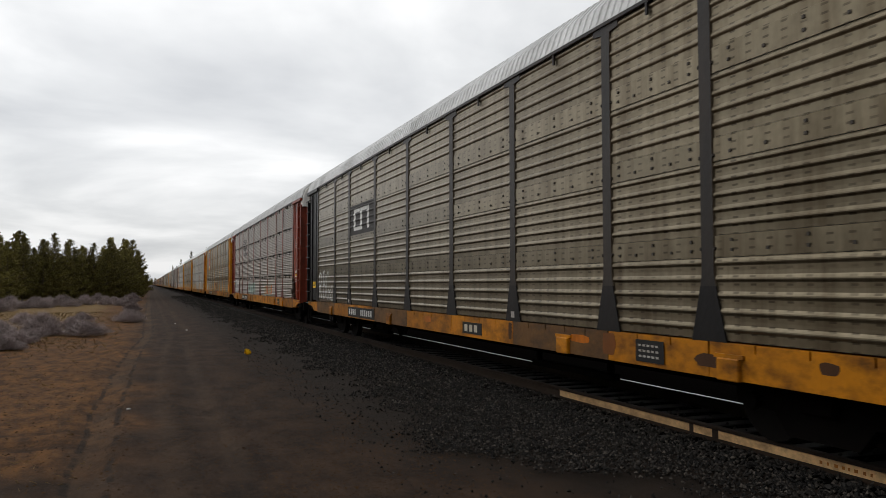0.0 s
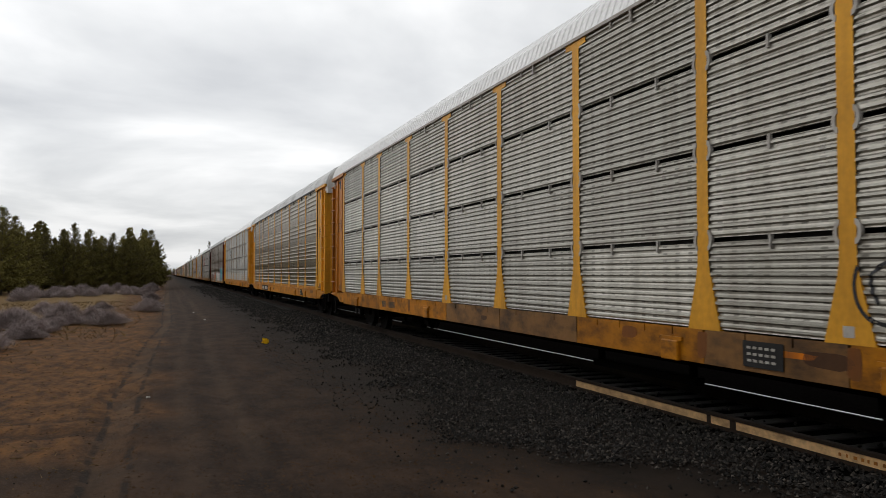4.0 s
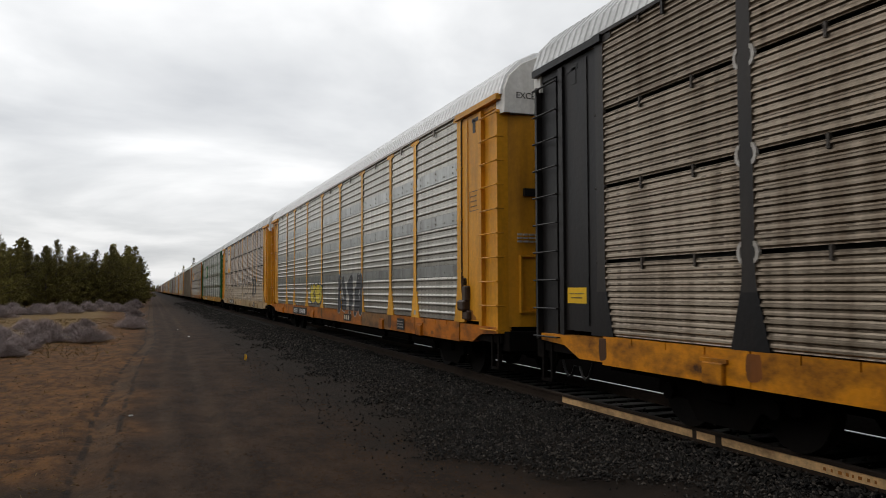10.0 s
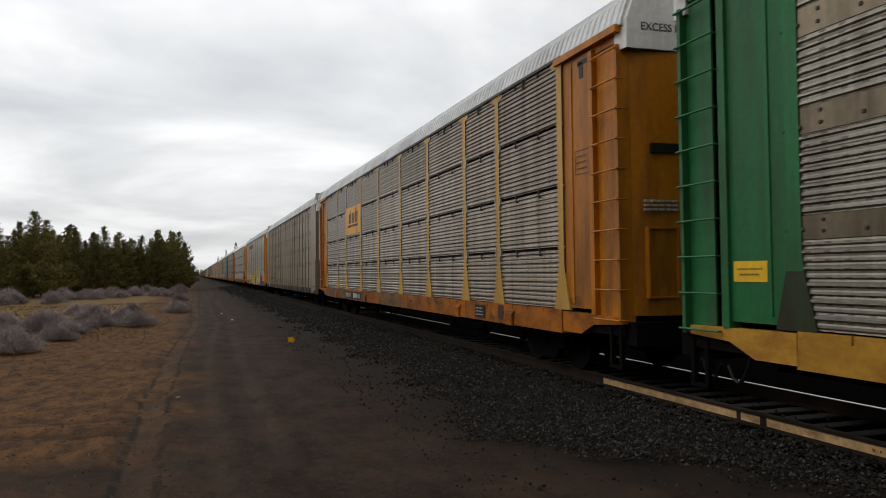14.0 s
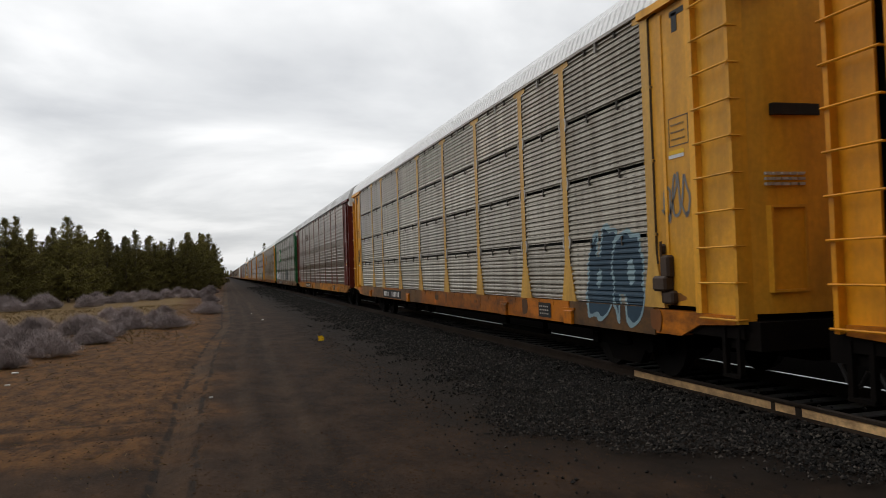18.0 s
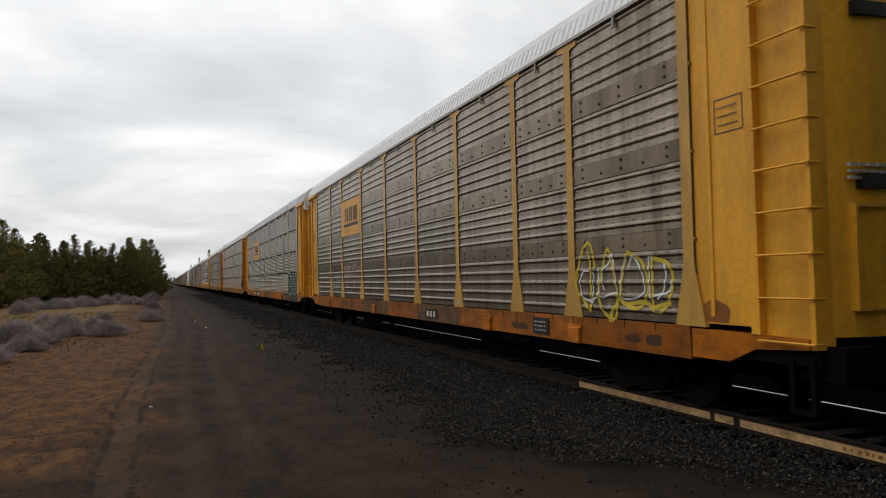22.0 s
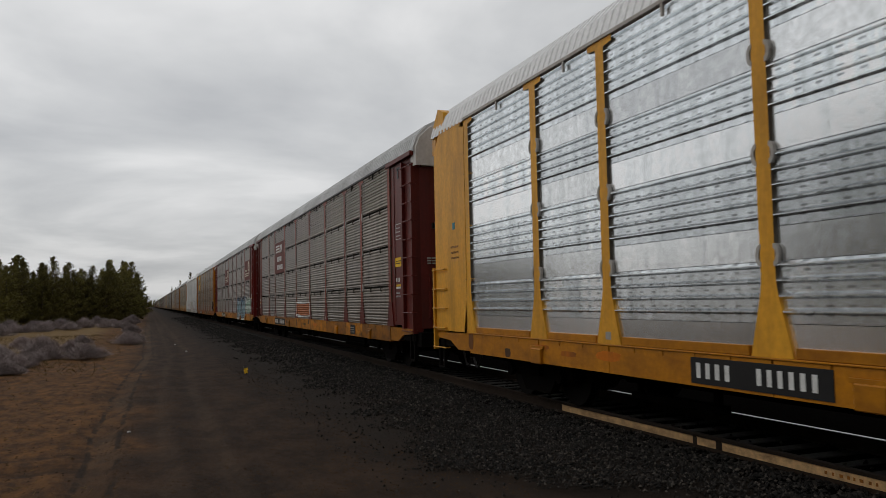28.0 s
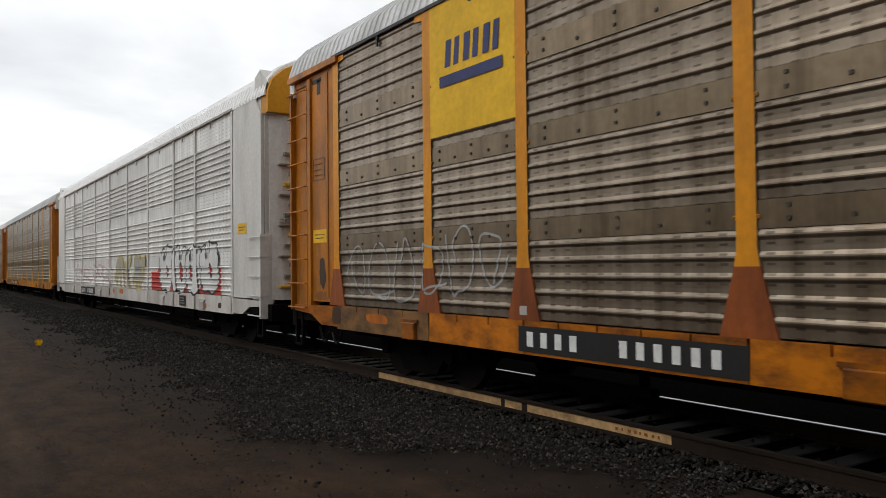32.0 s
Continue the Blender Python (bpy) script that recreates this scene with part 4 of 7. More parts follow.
def wheel_shape(bm):
    for r, x0, x1 in ((0.46, -0.01, 0.11), (0.49, -0.035, -0.01), (0.16, -0.06, 0.15)):
        n = 22
        rings = [[bm.verts.new((x, r * math.cos(6.2832 * k / n), r * math.sin(6.2832 * k / n))) for k in range(n)] for x in (x0, x1)]
        for k in range(n):
            bm.faces.new((rings[0][k], rings[0][(k + 1) % n], rings[1][(k + 1) % n], rings[1][k]))
        bm.faces.new(rings[0])
        bm.faces.new(rings[1][::-1])


WHEELS = {}
FRAME_LINE = [(-1.15, 0.42), (-1.15, 0.60), (-0.85, 0.70), (-0.5, 0.66), (-0.3, 0.72), (0.3, 0.72), (0.5, 0.66), (0.85, 0.70), (1.15, 0.60), (1.15, 0.42),
              (0.6, 0.38), (0.42, 0.16), (-0.42, 0.16), (-0.6, 0.38)]


def bogie(car, y, full):
    if not full:
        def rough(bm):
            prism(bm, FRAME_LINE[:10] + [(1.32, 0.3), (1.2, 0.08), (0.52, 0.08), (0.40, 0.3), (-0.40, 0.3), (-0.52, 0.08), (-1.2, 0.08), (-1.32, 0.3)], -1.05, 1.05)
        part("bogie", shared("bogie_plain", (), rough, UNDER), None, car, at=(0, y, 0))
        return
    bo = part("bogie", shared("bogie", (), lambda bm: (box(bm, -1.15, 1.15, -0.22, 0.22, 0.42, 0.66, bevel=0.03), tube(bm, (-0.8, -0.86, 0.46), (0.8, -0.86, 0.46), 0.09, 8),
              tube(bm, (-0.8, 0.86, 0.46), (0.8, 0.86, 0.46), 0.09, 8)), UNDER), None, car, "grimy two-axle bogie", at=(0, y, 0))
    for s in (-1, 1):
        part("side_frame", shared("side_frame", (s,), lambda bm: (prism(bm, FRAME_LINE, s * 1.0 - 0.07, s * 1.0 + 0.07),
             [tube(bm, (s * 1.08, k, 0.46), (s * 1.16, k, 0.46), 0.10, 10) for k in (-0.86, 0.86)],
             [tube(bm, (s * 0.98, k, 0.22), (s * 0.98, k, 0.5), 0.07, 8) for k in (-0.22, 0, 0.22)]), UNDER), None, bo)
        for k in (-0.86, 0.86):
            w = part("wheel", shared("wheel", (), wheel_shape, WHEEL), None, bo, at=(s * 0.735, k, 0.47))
            WHEELS.setdefault((s, k), []).append(w)


def end_of_car(car, s, color, cap, style, slots=(3.30,)):
    """Side plate, ladder, doors and cap at one end; s is 1 at the trailing end."""
    def ybox(bm, x0, x1, a, b, z0, z1, index=0):
        box(bm, x0, x1, min(s * a, s * b), max(s * a, s * b), z0, z1, index)

    key = (s, color.name, style)
    if style == "hooded":
        def plate(bm):
            prism(bm, [(s * 11.72, 1.08), (s * 13.35, 1.08), (s * 13.35, 4.72), (s * 13.0, 5.12), (s * 11.72, 5.06)], FACE, FACE + 0.06)
        part("side_plate", shared("side_plate", key, plate, color), None, car, at=(0, 0, 0))
        part("hood", shared("hood", key, lambda bm: prism(bm, [(s * 12.9, 5.05), (s * 13.35, 4.7), (s * 13.5, 4.7), (s * 13.5, 5.3), (s * 13.2, 5.62), (s * 12.9, 5.5)], -1.5, 1.5), color),
             None, car)
    else:
        part("side_plate", shared("side_plate", key, lambda bm: ybox(bm, -1.52, -1.46, 11.70, 12.58, 1.12, 4.96), color), None, car)
        part("door_edge", shared("door_edge", key, lambda bm: (ybox(bm, -1.56, -1.40, 12.58, 12.70, 1.05, 4.92), ybox(bm, -1.535, -1.50, 11.94, 12.0, 1.2, 4.9)), color),
             None, car)
        part("header", shared("header", key, lambda bm: (ybox(bm, -1.60, -1.36, 11.5, 13.45, 4.97, 5.07), ybox(bm, -1.50, -1.30, 12.1, 13.4, 4.86, 4.97)), color), None, car)
    part("ladder_plate", shared("ladder_plate", key, lambda bm: (ybox(bm, -1.48, -1.45, 12.90 if s > 0 else 12.69, 13.38, 0.98, 4.86), ybox(bm, -1.45, -1.30, 13.30, 13.38, 0.98, 4.86)), color), None, car)
    # black sheet and block put the shade of these hollows into colour
    part("gap_back", shared("gap_back", (s,), lambda bm: ybox(bm, -1.36, -1.30, 12.50, 13.28, 0.98, 4.86), BLACK), None, car, "black sheet standing for the shade behind the ladder plate")
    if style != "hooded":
        part("latch_slot", shared("latch_slot", (s,), lambda bm: (ybox(bm, -1.526, -1.50, 12.24, 12.36, 4.60, 4.84), ybox(bm, -1.526, -1.50, 12.20, 12.54, 4.80, 4.87)), BLACK), None, car, "black block for the shaded latch opening under the header")
    low, high = (0.75, 2.3) if style == "hooded" else (1.0, 4.75)
    ladder = part("ladder", shared("ladder", key, lambda bm: ybox(bm, -1.60 if style == "hooded" else -1.57, -1.34, 13.36, 13.42, low - 0.05, high + 0.05), color), None, car)
    n = round((high - low) / 0.41) + 1
    rung = shared("rung", key, lambda bm: (tube(bm, (-1.60, s * 12.72, 0), (-1.60, s * 13.44, 0), 0.014), tube(bm, (-1.60, s * 13.42, 0), (-1.45, s * 13.42, 0), 0.012),
                                           tube(bm, (-1.60, s * 12.74, 0), (-1.5, s * 12.74, 0), 0.012)), color)
    for i in range(n):
        part("rung", rung, None, ladder, at=(0, 0, low + (high - low) * i / (n - 1)))

    def door(bm, x0, x1):
        line = []
        for i in range(7):
            x = x0 + (x1 - x0) * i / 6
            line.append((x, s * (13.56 - 0.16 * (x / 1.42) ** 4)))
        a = [bm.verts.new((x, y, 1.06)) for x, y in line] + [bm.verts.new((x, s * 13.3, 1.06)) for x, y in line[::-1]]
        b = [bm.verts.new((v.co.x, v.co.y, 4.71)) for v in a]
        bm.faces.new(a)
        bm.faces.new(b[::-1])
        for i in range(len(a)):
            bm.faces.new((a[i], a[(i + 1) % len(a)], b[(i + 1) % len(a)], b[i]))

    for x0, x1 in ((-1.40, -0.01), (0.01, 1.40)):
        leaf = part("end_door", shared("end_door", (*key, x0), lambda bm: door(bm, x0, x1), WHITE if style == "hooded" else color), None, car)
        if x0 < 0:
            for z in slots if style != "hooded" else ():
                part("slot", shared("slot", (s, z), lambda bm: ybox(bm, -1.12, -0.5, 13.50, 13.575, z, z + 0.13), BLACK), None, leaf, "dark slot in the door")
            if style == "hooded":
                for i in range(14):
                    z, x = 1.3 + 0.2 * i, -1.25 + 0.3 * ((i * 7) % 3) / 3
                    part("notice", shared("door_notice", (s, i), lambda bm: ybox(bm, x, x + 0.26 + 0.1 * (i % 2), 13.44, 13.576, z, z + 0.03 + 0.025 * (i % 3)), LOGO["grey"] if i % 5 else LOGO["gold"]),
                         None, leaf, "small printed notice")

            if style != "hooded" and s < 0:
                def pocket(bm):
                    for a, b, z0, z1 in ((-1.20, -0.72, 1.30, 1.33), (-1.20, -0.72, 2.25, 2.28), (-1.20, -1.17, 1.33, 2.25), (-0.75, -0.72, 1.33, 2.25)):
                        ybox(bm, a, b, 13.44, 13.565, z0, z1)
                part("pocket_frame", shared("pocket_frame", key, pocket, color), None, leaf)

            def marks(bm):
                for i, z in enumerate((2.62, 2.56, 2.50)):
                    for k in range(5):
                        ybox(bm, -1.25 + 0.11 * k, -1.17 + 0.11 * k, 13.53, 13.572, z, z + 0.03)
            tagged(part("stencil", shared("stencil", (s, style), marks, CLIP), None, leaf, "small pale stencilled lines"), kind="stuff")

    def dome(bm):
        rings = [[bm.verts.new((x * k, s * y, 4.72 if i in (0, len(SECTION) - 1) else 5.05 + (z - 5.05) * k2)) for i, (x, z) in enumerate(SECTION)]
                 for y, k, k2 in ((13.3, 0.99, 0.98), (13.58, 0.97, 0.9))]
        for i in range(len(SECTION) - 1):
            bm.faces.new((rings[0][i], rings[0][i + 1], rings[1][i + 1], rings[1][i]))
        bm.faces.new(rings[0])
        bm.faces.new(rings[1][::-1])
    part("end_cap", shared("end_cap", (s, cap.name), dome, cap), None, car)
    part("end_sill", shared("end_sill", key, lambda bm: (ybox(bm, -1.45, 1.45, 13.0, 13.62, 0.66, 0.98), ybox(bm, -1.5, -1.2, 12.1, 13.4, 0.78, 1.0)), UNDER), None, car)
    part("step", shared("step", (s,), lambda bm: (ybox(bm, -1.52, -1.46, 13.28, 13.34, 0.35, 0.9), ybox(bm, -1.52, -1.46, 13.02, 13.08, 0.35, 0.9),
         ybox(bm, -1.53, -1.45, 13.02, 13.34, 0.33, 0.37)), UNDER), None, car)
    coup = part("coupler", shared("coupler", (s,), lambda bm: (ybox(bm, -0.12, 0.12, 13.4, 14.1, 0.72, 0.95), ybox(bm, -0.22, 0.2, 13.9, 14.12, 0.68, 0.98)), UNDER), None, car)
    def hose(bm):
        pts = [Vector((-0.45, s * (13.55 + 0.5 * u), 0.72 - 0.5 * math.sin(math.pi * u * 0.8))) for u in (0, 0.2, 0.4, 0.6, 0.8, 1.0)]
        for p, q in zip(pts, pts[1:]):
            tube(bm, p, q, 0.025, 6)
    part("brake_hose", shared("brake_hose", (s,), hose, BLACK), None, coup)


def quad_sheet(name, cells, material, car, label):
    """Cells (y0, y1, z0, x0, z1, x1) joined into one thin layer of paint."""
    if len(cells) == 0:
        return None
    c = np.asarray(cells)
    v = np.stack([np.stack([c[:, 3], c[:, 0], c[:, 2]], 1), np.stack([c[:, 3], c[:, 1], c[:, 2]], 1),
                  np.stack([c[:, 5], c[:, 1], c[:, 4]], 1), np.stack([c[:, 5], c[:, 0], c[:, 4]], 1)], 1).reshape(-1, 3)
    f = np.arange(len(v)).reshape(-1, 4)
    me = bpy.data.meshes.new(name)
    me.from_pydata(v.tolist(), [], f.tolist())
    me.materials.append(material)
    return tagged(part(name, me, None, car, label), kind="stuff")


def runs(ys, step, code):
    """Stretches of one code other than 0: (code, from, to)."""
    cut = np.flatnonzero(np.diff(code)) + 1
    a, b = np.concatenate(([0], cut)), np.concatenate((cut, [len(code)]))
    return [(int(code[i]), ys[i], ys[j - 1] + step) for i, j in zip(a, b) if code[i]]


def over_post(mids, z, pillars):
    """Where the paint lies on a post or its foot."""
    out = np.zeros(len(mids), int)
    if z > 1.08:
        half = 0.12 if z > 1.66 else 0.12 + 0.17 * (1.66 - z) / 0.58
        for c in pillars:
            out |= np.abs(mids - c) < half
    return out


def side_section(kind):
    """The side's full section from sill to eave: heights and where the surface stands."""
    out = [(0.70, FACE - 0.002), (1.075, FACE - 0.002), (1.0755, VALLEY)]
    for z0, z1, what in LAYOUT[kind]:
        sec = ridges(z1 - z0, what) if what in ("ridge", "fine", "rib") else [(0, 0.026), (z1 - z0, 0.026)]
        out += [(z0 + z, VALLEY - x) for z, x in sec]
    return out


def paint_layer(car, kind, y0, y1, z0, z1, seed, fill, edge, letters=5, thick=0.11, rim=0.035, solid=None, slant=0.15):
    """Spray paint that follows the sheet's section: thick strokes, each with a rim; solid is a ground colour behind them."""
    rng = random.Random(seed)
    segs = []
    wide = (y1 - y0) / letters
    for k in range(letters):
        cy, tall = y1 - (k + 0.5) * wide, z1 - z0
        pts = [(cy + rng.uniform(-0.42, 0.42) * wide, z0 + tall * u + rng.uniform(-0.06, 0.06)) for u in rng.sample((0.12, 0.3, 0.5, 0.7, 0.88), 5)]
        pts = [(y - slant * (z - z0), z) for y, z in pts]
        segs += list(zip(pts, pts[1:]))
        if rng.random() < 0.6:
            a = rng.choice((-0.34, 0.34)) * wide
            segs.append(((cy + a, z0 + 0.1 * tall), (cy + a, z0 + 0.9 * tall)))
    step, thick = 0.010, 0.78 * thick
    ys = np.arange(y0 - 0.15, y1 + 0.15, step)
    sec = side_section(kind)
    zs = []
    for (za, xa), (zb, xb) in zip(sec, sec[1:]):
        if zb <= z0 - 0.12 or za >= z1 + 0.12 or zb - za < 0.001 or abs(xa - xb) > 0.06:
            continue
        n = max(1, round((zb - za) / 0.013))
        zs += [(za + (zb - za) * i / n, xa + (xb - xa) * i / n, za + (zb - za) * (i + 1) / n, xa + (xb - xa) * (i + 1) / n) for i in range(n)]
    inner, rims, ground_ = [], [], []
    pillars = [p for p in POSTS if y0 - 0.3 < p < y1 + 0.3]
    for za, xa, zb, xb in zs:
        z = 0.5 * (za + zb)
        d = np.full(len(ys), 9.0)
        for (ay, az), (by_, bz) in segs:
            vy, vz = by_ - ay, bz - az
            t = np.clip(((ys + step / 2 - ay) * vy + (z - az) * vz) / (vy * vy + vz * vz + 1e-9), 0, 1)
            d = np.minimum(d, np.hypot(ys + step / 2 - ay - t * vy, z - az - t * vz))
        what = np.where(d < thick, 1, np.where(d < thick + rim, 2, np.where(d < thick + rim + 0.16, 3, 0) if solid is not None else 0))
        for w, a, b in runs(ys, step, np.where(what > 0, what * 2 + over_post(ys + step / 2, z, pillars), 0)):
            out = w % 2
            (inner, rims, ground_)[w // 2 - 1].append((a, b, za, (FACE - 0.004) if out else xa - 0.004, zb, (FACE - 0.004) if out else xb - 0.004))
    quad_sheet("graffiti_fill", inner, fill, car, "sprayed letters")
    quad_sheet("graffiti_outline", rims, edge, car, "sprayed outline of the letters")
    if solid is not None:
        quad_sheet("graffiti_ground", ground_, solid, car, "sprayed ground behind the letters")


def paint_block(car, kind, y0, y1, z0, z1, seed, letters, fill, edge, detail=None, rim=0.05, uneven=0.12):
    """Fat sprayed letters side by side: rounded blocks with notches and counters, each with an outline."""
    rng = random.Random(seed)
    wide, step = (y1 - y0) / letters, 0.010
    shapes = []
    for k in range(letters):
        top_, low = z1 - rng.uniform(0, uneven) * (z1 - z0), z0 + rng.uniform(0, 0.5 * uneven) * (z1 - z0)
        shapes.append((y1 - (k + 0.5) * wide, wide * rng.uniform(0.52, 0.60), 0.5 * (top_ + low), 0.5 * (top_ - low), rng.uniform(-0.22, 0.12),
                       rng.choice((-1, 1)) * rng.uniform(0.35, 0.9), rng.uniform(-0.35, 0.35), rng.uniform(0.12, 0.22), rng.choice((1, 1, -1)), rng.uniform(0.10, 0.20)))
    ys = np.arange(y0 - 0.2, y1 + 0.2, step)
    mids = ys + step / 2
    sec = side_section(kind)
    fills, edges, details = [], [], []
    pillars = [p for p in POSTS if y0 - 0.4 < p < y1 + 0.4]
    for (za, xa), (zb, xb) in zip(sec, sec[1:]):
        if zb <= z0 - 0.05 or za >= z1 + 0.05 or zb - za < 0.001 or abs(xa - xb) > 0.06:
            continue
        n = max(1, round((zb - za) / 0.013))
        for i in range(n):
            p, q = za + (zb - za) * i / n, za + (zb - za) * (i + 1) / n
            xp, xq = xa + (xb - xa) * i / n - 0.005, xa + (xb - xa) * (i + 1) / n - 0.005
            z = 0.5 * (p + q)
            what = np.zeros(len(ys), int)
            for cy, hw, cz, hh, skew, notch, hole, wedge, up, eye in shapes:
                u, v = (mids - cy - skew * (z - cz)) / hw, (z - cz) / hh
                d = ((np.abs(u) ** 3.5 + abs(v) ** 3.5) ** (1 / 3.5) - 1 + 0.05 * np.sin(7 * u + 9 * v + seed)) * min(hw, hh)
                if letters == 1:
                    d = np.maximum((np.abs(u) - 1) * hw, np.full(len(u), (abs(v) - 1) * hh)) + 0.02 * np.sin(3 * u + 9 * v)
                d = np.maximum(d, (wedge * (0.2 + 0.8 * max(0.0, up * v)) - np.abs(u - notch * 0.4)) * hw if up * v > 0.35 and letters > 1 else d)
                gap_ = np.hypot((u - hole) * hw, (v + 0.12 * up) * hh * 0.55) - eye * wide * 0.55
                inside = d < 0
                what = np.where(inside, 1, what)
                what = np.where(inside & ((d > -rim) | (np.abs(gap_) < rim * 0.4)), 2, what)
                if letters == 1:
                    gap_ = np.full(len(u), 9.0)
                    what = np.where(inside & (d <= -rim), 1, what)
                what = np.where(inside & (gap_ < -rim * 0.4), 3, what)
            for w, a, b in runs(ys, step, np.where(what > 0, what * 2 + over_post(mids, z, pillars), 0)):
                out = w % 2
                (fills, edges, details)[w // 2 - 1].append((a, b, p, FACE - 0.005 if out else xp, q, FACE - 0.005 if out else xq))
    quad_sheet("graffiti_fill", fills, fill, car, "sprayed fat letters")
    quad_sheet("graffiti_outline", edges, edge, car, "sprayed outline of the letters")
    quad_sheet("graffiti_detail", details, detail or edge, car, "sprayed detail inside the letters")


def spray_line(car, kind, lines, color, width, label="thin sprayed scribble", flat_x=None):
    """Sprayed lines (y, z) that follow the sheet's section and pass over the posts, or lie on a flat plate."""
    sec = side_section(kind)
    zs, xs_ = [z for z, x in sec], [x for z, x in sec]
    vs, fs = [], []
    for (ya, za), (yb, zb) in (pq for pts in lines for pq in zip(pts, pts[1:])):
        za, zb = (min(4.9, max(0.72, z)) for z in (za, zb))
        long = math.hypot(yb - ya, zb - za)
        if long < 1e-4 or long > 0.5:
            continue
        m = max(1, round(abs(zb - za) / 0.005))
        oy, oz = -(zb - za) / long * width / 2, (yb - ya) / long * width / 2
        for i in range(m):
            k = len(vs)
            for u, side in ((i / m, -1), (i / m, 1), ((i + 1.02) / m, 1), ((i + 1.02) / m, -1)):
                y, z = ya + (yb - ya) * u + side * oy, za + (zb - za) * u + side * oz
                out = z > 1.08 and min(abs(y - c) for c in POSTS) < (0.12 if z > 1.66 else 0.12 + 0.17 * (1.66 - z) / 0.58)
                vs.append((flat_x if flat_x else FACE - 0.006 if out else float(np.interp(z, zs, xs_)) - 0.006, y, z))
            fs.append((k, k + 1, k + 2, k + 3))
    me = bpy.data.meshes.new("graffiti_line")
    me.from_pydata(vs, [], fs)
    me.materials.append(color)
    tagged(part("graffiti_line", me, None, car, label), kind="stuff")


def smooth(pts, n=8):
    """A curve through points (y, z), in short steps."""
    p = [pts[0]] + list(pts) + [pts[-1]]
    out = []
    for a, b, c, d in zip(p, p[1:], p[2:], p[3:]):
        for i in range(n):
            t = i / n
            out.append(tuple(0.5 * (2 * b[k] + (c[k] - a[k]) * t + (2 * a[k] - 5 * b[k] + 4 * c[k] - d[k]) * t * t + (3 * b[k] - a[k] - 3 * c[k] + d[k]) * t ** 3) for k in (0, 1)))
    return out + [pts[-1]]


def scribble(car, kind, y0, y1, z0, z1, seed, color, loops, width, flat_x=None):
    """A thin sprayed line in running loops."""
    rng = random.Random(seed)
    pts, n = [], 46
    for k in range(loops):
        wide = (y1 - y0) / loops
        cy, cz, ry, rz = y1 - (k + 0.5) * wide, 0.5 * (z0 + z1) + rng.uniform(-0.08, 0.08), wide * rng.uniform(0.3, 0.55), 0.5 * (z1 - z0) * rng.uniform(0.5, 1.0)
        turn, way, bend = rng.uniform(0, 6.28), rng.choice((-1, 1)), rng.uniform(0.2, 0.7)
        for i in range(n):
            a = turn + way * 7.4 * i / n
            pts.append((cy + ry * math.cos(a) + 0.3 * ry * math.cos(2 * a + k) - 0.25 * wide * (i / n - 0.5), cz + rz * math.sin(a) + bend * 0.35 * rz * math.sin(2.7 * a)))
    spray_line(car, kind, [pts], color, width, flat_x=flat_x)


def paint_ground(car, kind, y0, y1, z0, z1, seed, fill):
    """A sprayed field with an uneven upper edge."""
    cells, step = [], 0.05
    pillars = [p for p in POSTS if y0 - 0.4 < p < y1 + 0.4]
    for (za, xa), (zb, xb) in zip(side_section(kind), side_section(kind)[1:]):
        if zb <= z0 or za >= z1 or zb - za < 0.001 or abs(xa - xb) > 0.06:
            continue
        for y in np.arange(y0, y1, step):
            if zb > z1 - 0.3 + 0.5 * noise.noise((y * 1.3, seed, 0)) + 0.2 * noise.noise((y * 4, seed, 3)):
                continue
            z = 0.5 * (za + zb)
            out = any(abs(y + step / 2 - c) < (0.12 if z > 1.66 else 0.12 + 0.17 * (1.66 - z) / 0.58) for c in pillars) and z > 1.08
            cells.append((y, y + step, za, FACE - 0.003 if out else xa - 0.002, zb, FACE - 0.003 if out else xb - 0.002))
    quad_sheet("graffiti_ground", cells, fill, car, "sprayed ground behind the letters")


SPRAY = {k: flat("spray_" + k, c) for k, c in {
    "white": (0.72, 0.73, 0.72), "black": (0.035, 0.035, 0.038), "red": (0.50, 0.05, 0.035), "teal": (0.05, 0.30, 0.38), "blue": (0.05, 0.12, 0.22),
    "yellow": (0.58, 0.44, 0.035), "green": (0.13, 0.30, 0.16), "mint": (0.27, 0.38, 0.31), "rust": (0.33, 0.09, 0.016), "orange": (0.52, 0.17, 0.06), "maroon": (0.115, 0.032, 0.030),
    "pink": (0.58, 0.40, 0.42), "cream": (0.55, 0.46, 0.34), "brown": (0.10, 0.055, 0.03), "sky": (0.23, 0.33, 0.37), "grey": (0.36, 0.36, 0.35), "dust": (0.36, 0.285, 0.20), "slate": (0.10, 0.19, 0.21), "smoke": (0.055, 0.045, 0.040), "navy": (0.025, 0.055, 0.085), "ash": (0.21, 0.20, 0.19)}.items()}
LOGO = {k: flat("logo_" + k, c) for k, c in {
    "white": (0.74, 0.74, 0.72), "red": (0.50, 0.07, 0.075), "navy": (0.05, 0.06, 0.16), "blue": (0.05, 0.13, 0.36), "gold": (0.84, 0.50, 0.022),
    "orange": (0.68, 0.13, 0.035), "black": (0.018, 0.017, 0.017), "green": (0.02, 0.17, 0.055), "maroon": (0.135, 0.032, 0.022), "grey": (0.26, 0.25, 0.23),
    "silver": (0.52, 0.53, 0.52), "teal": (0.07, 0.27, 0.34), "grime": (0.045, 0.042, 0.040), "charcoal": (0.085, 0.08, 0.075), "cream": (0.60, 0.55, 0.44)}.items()}


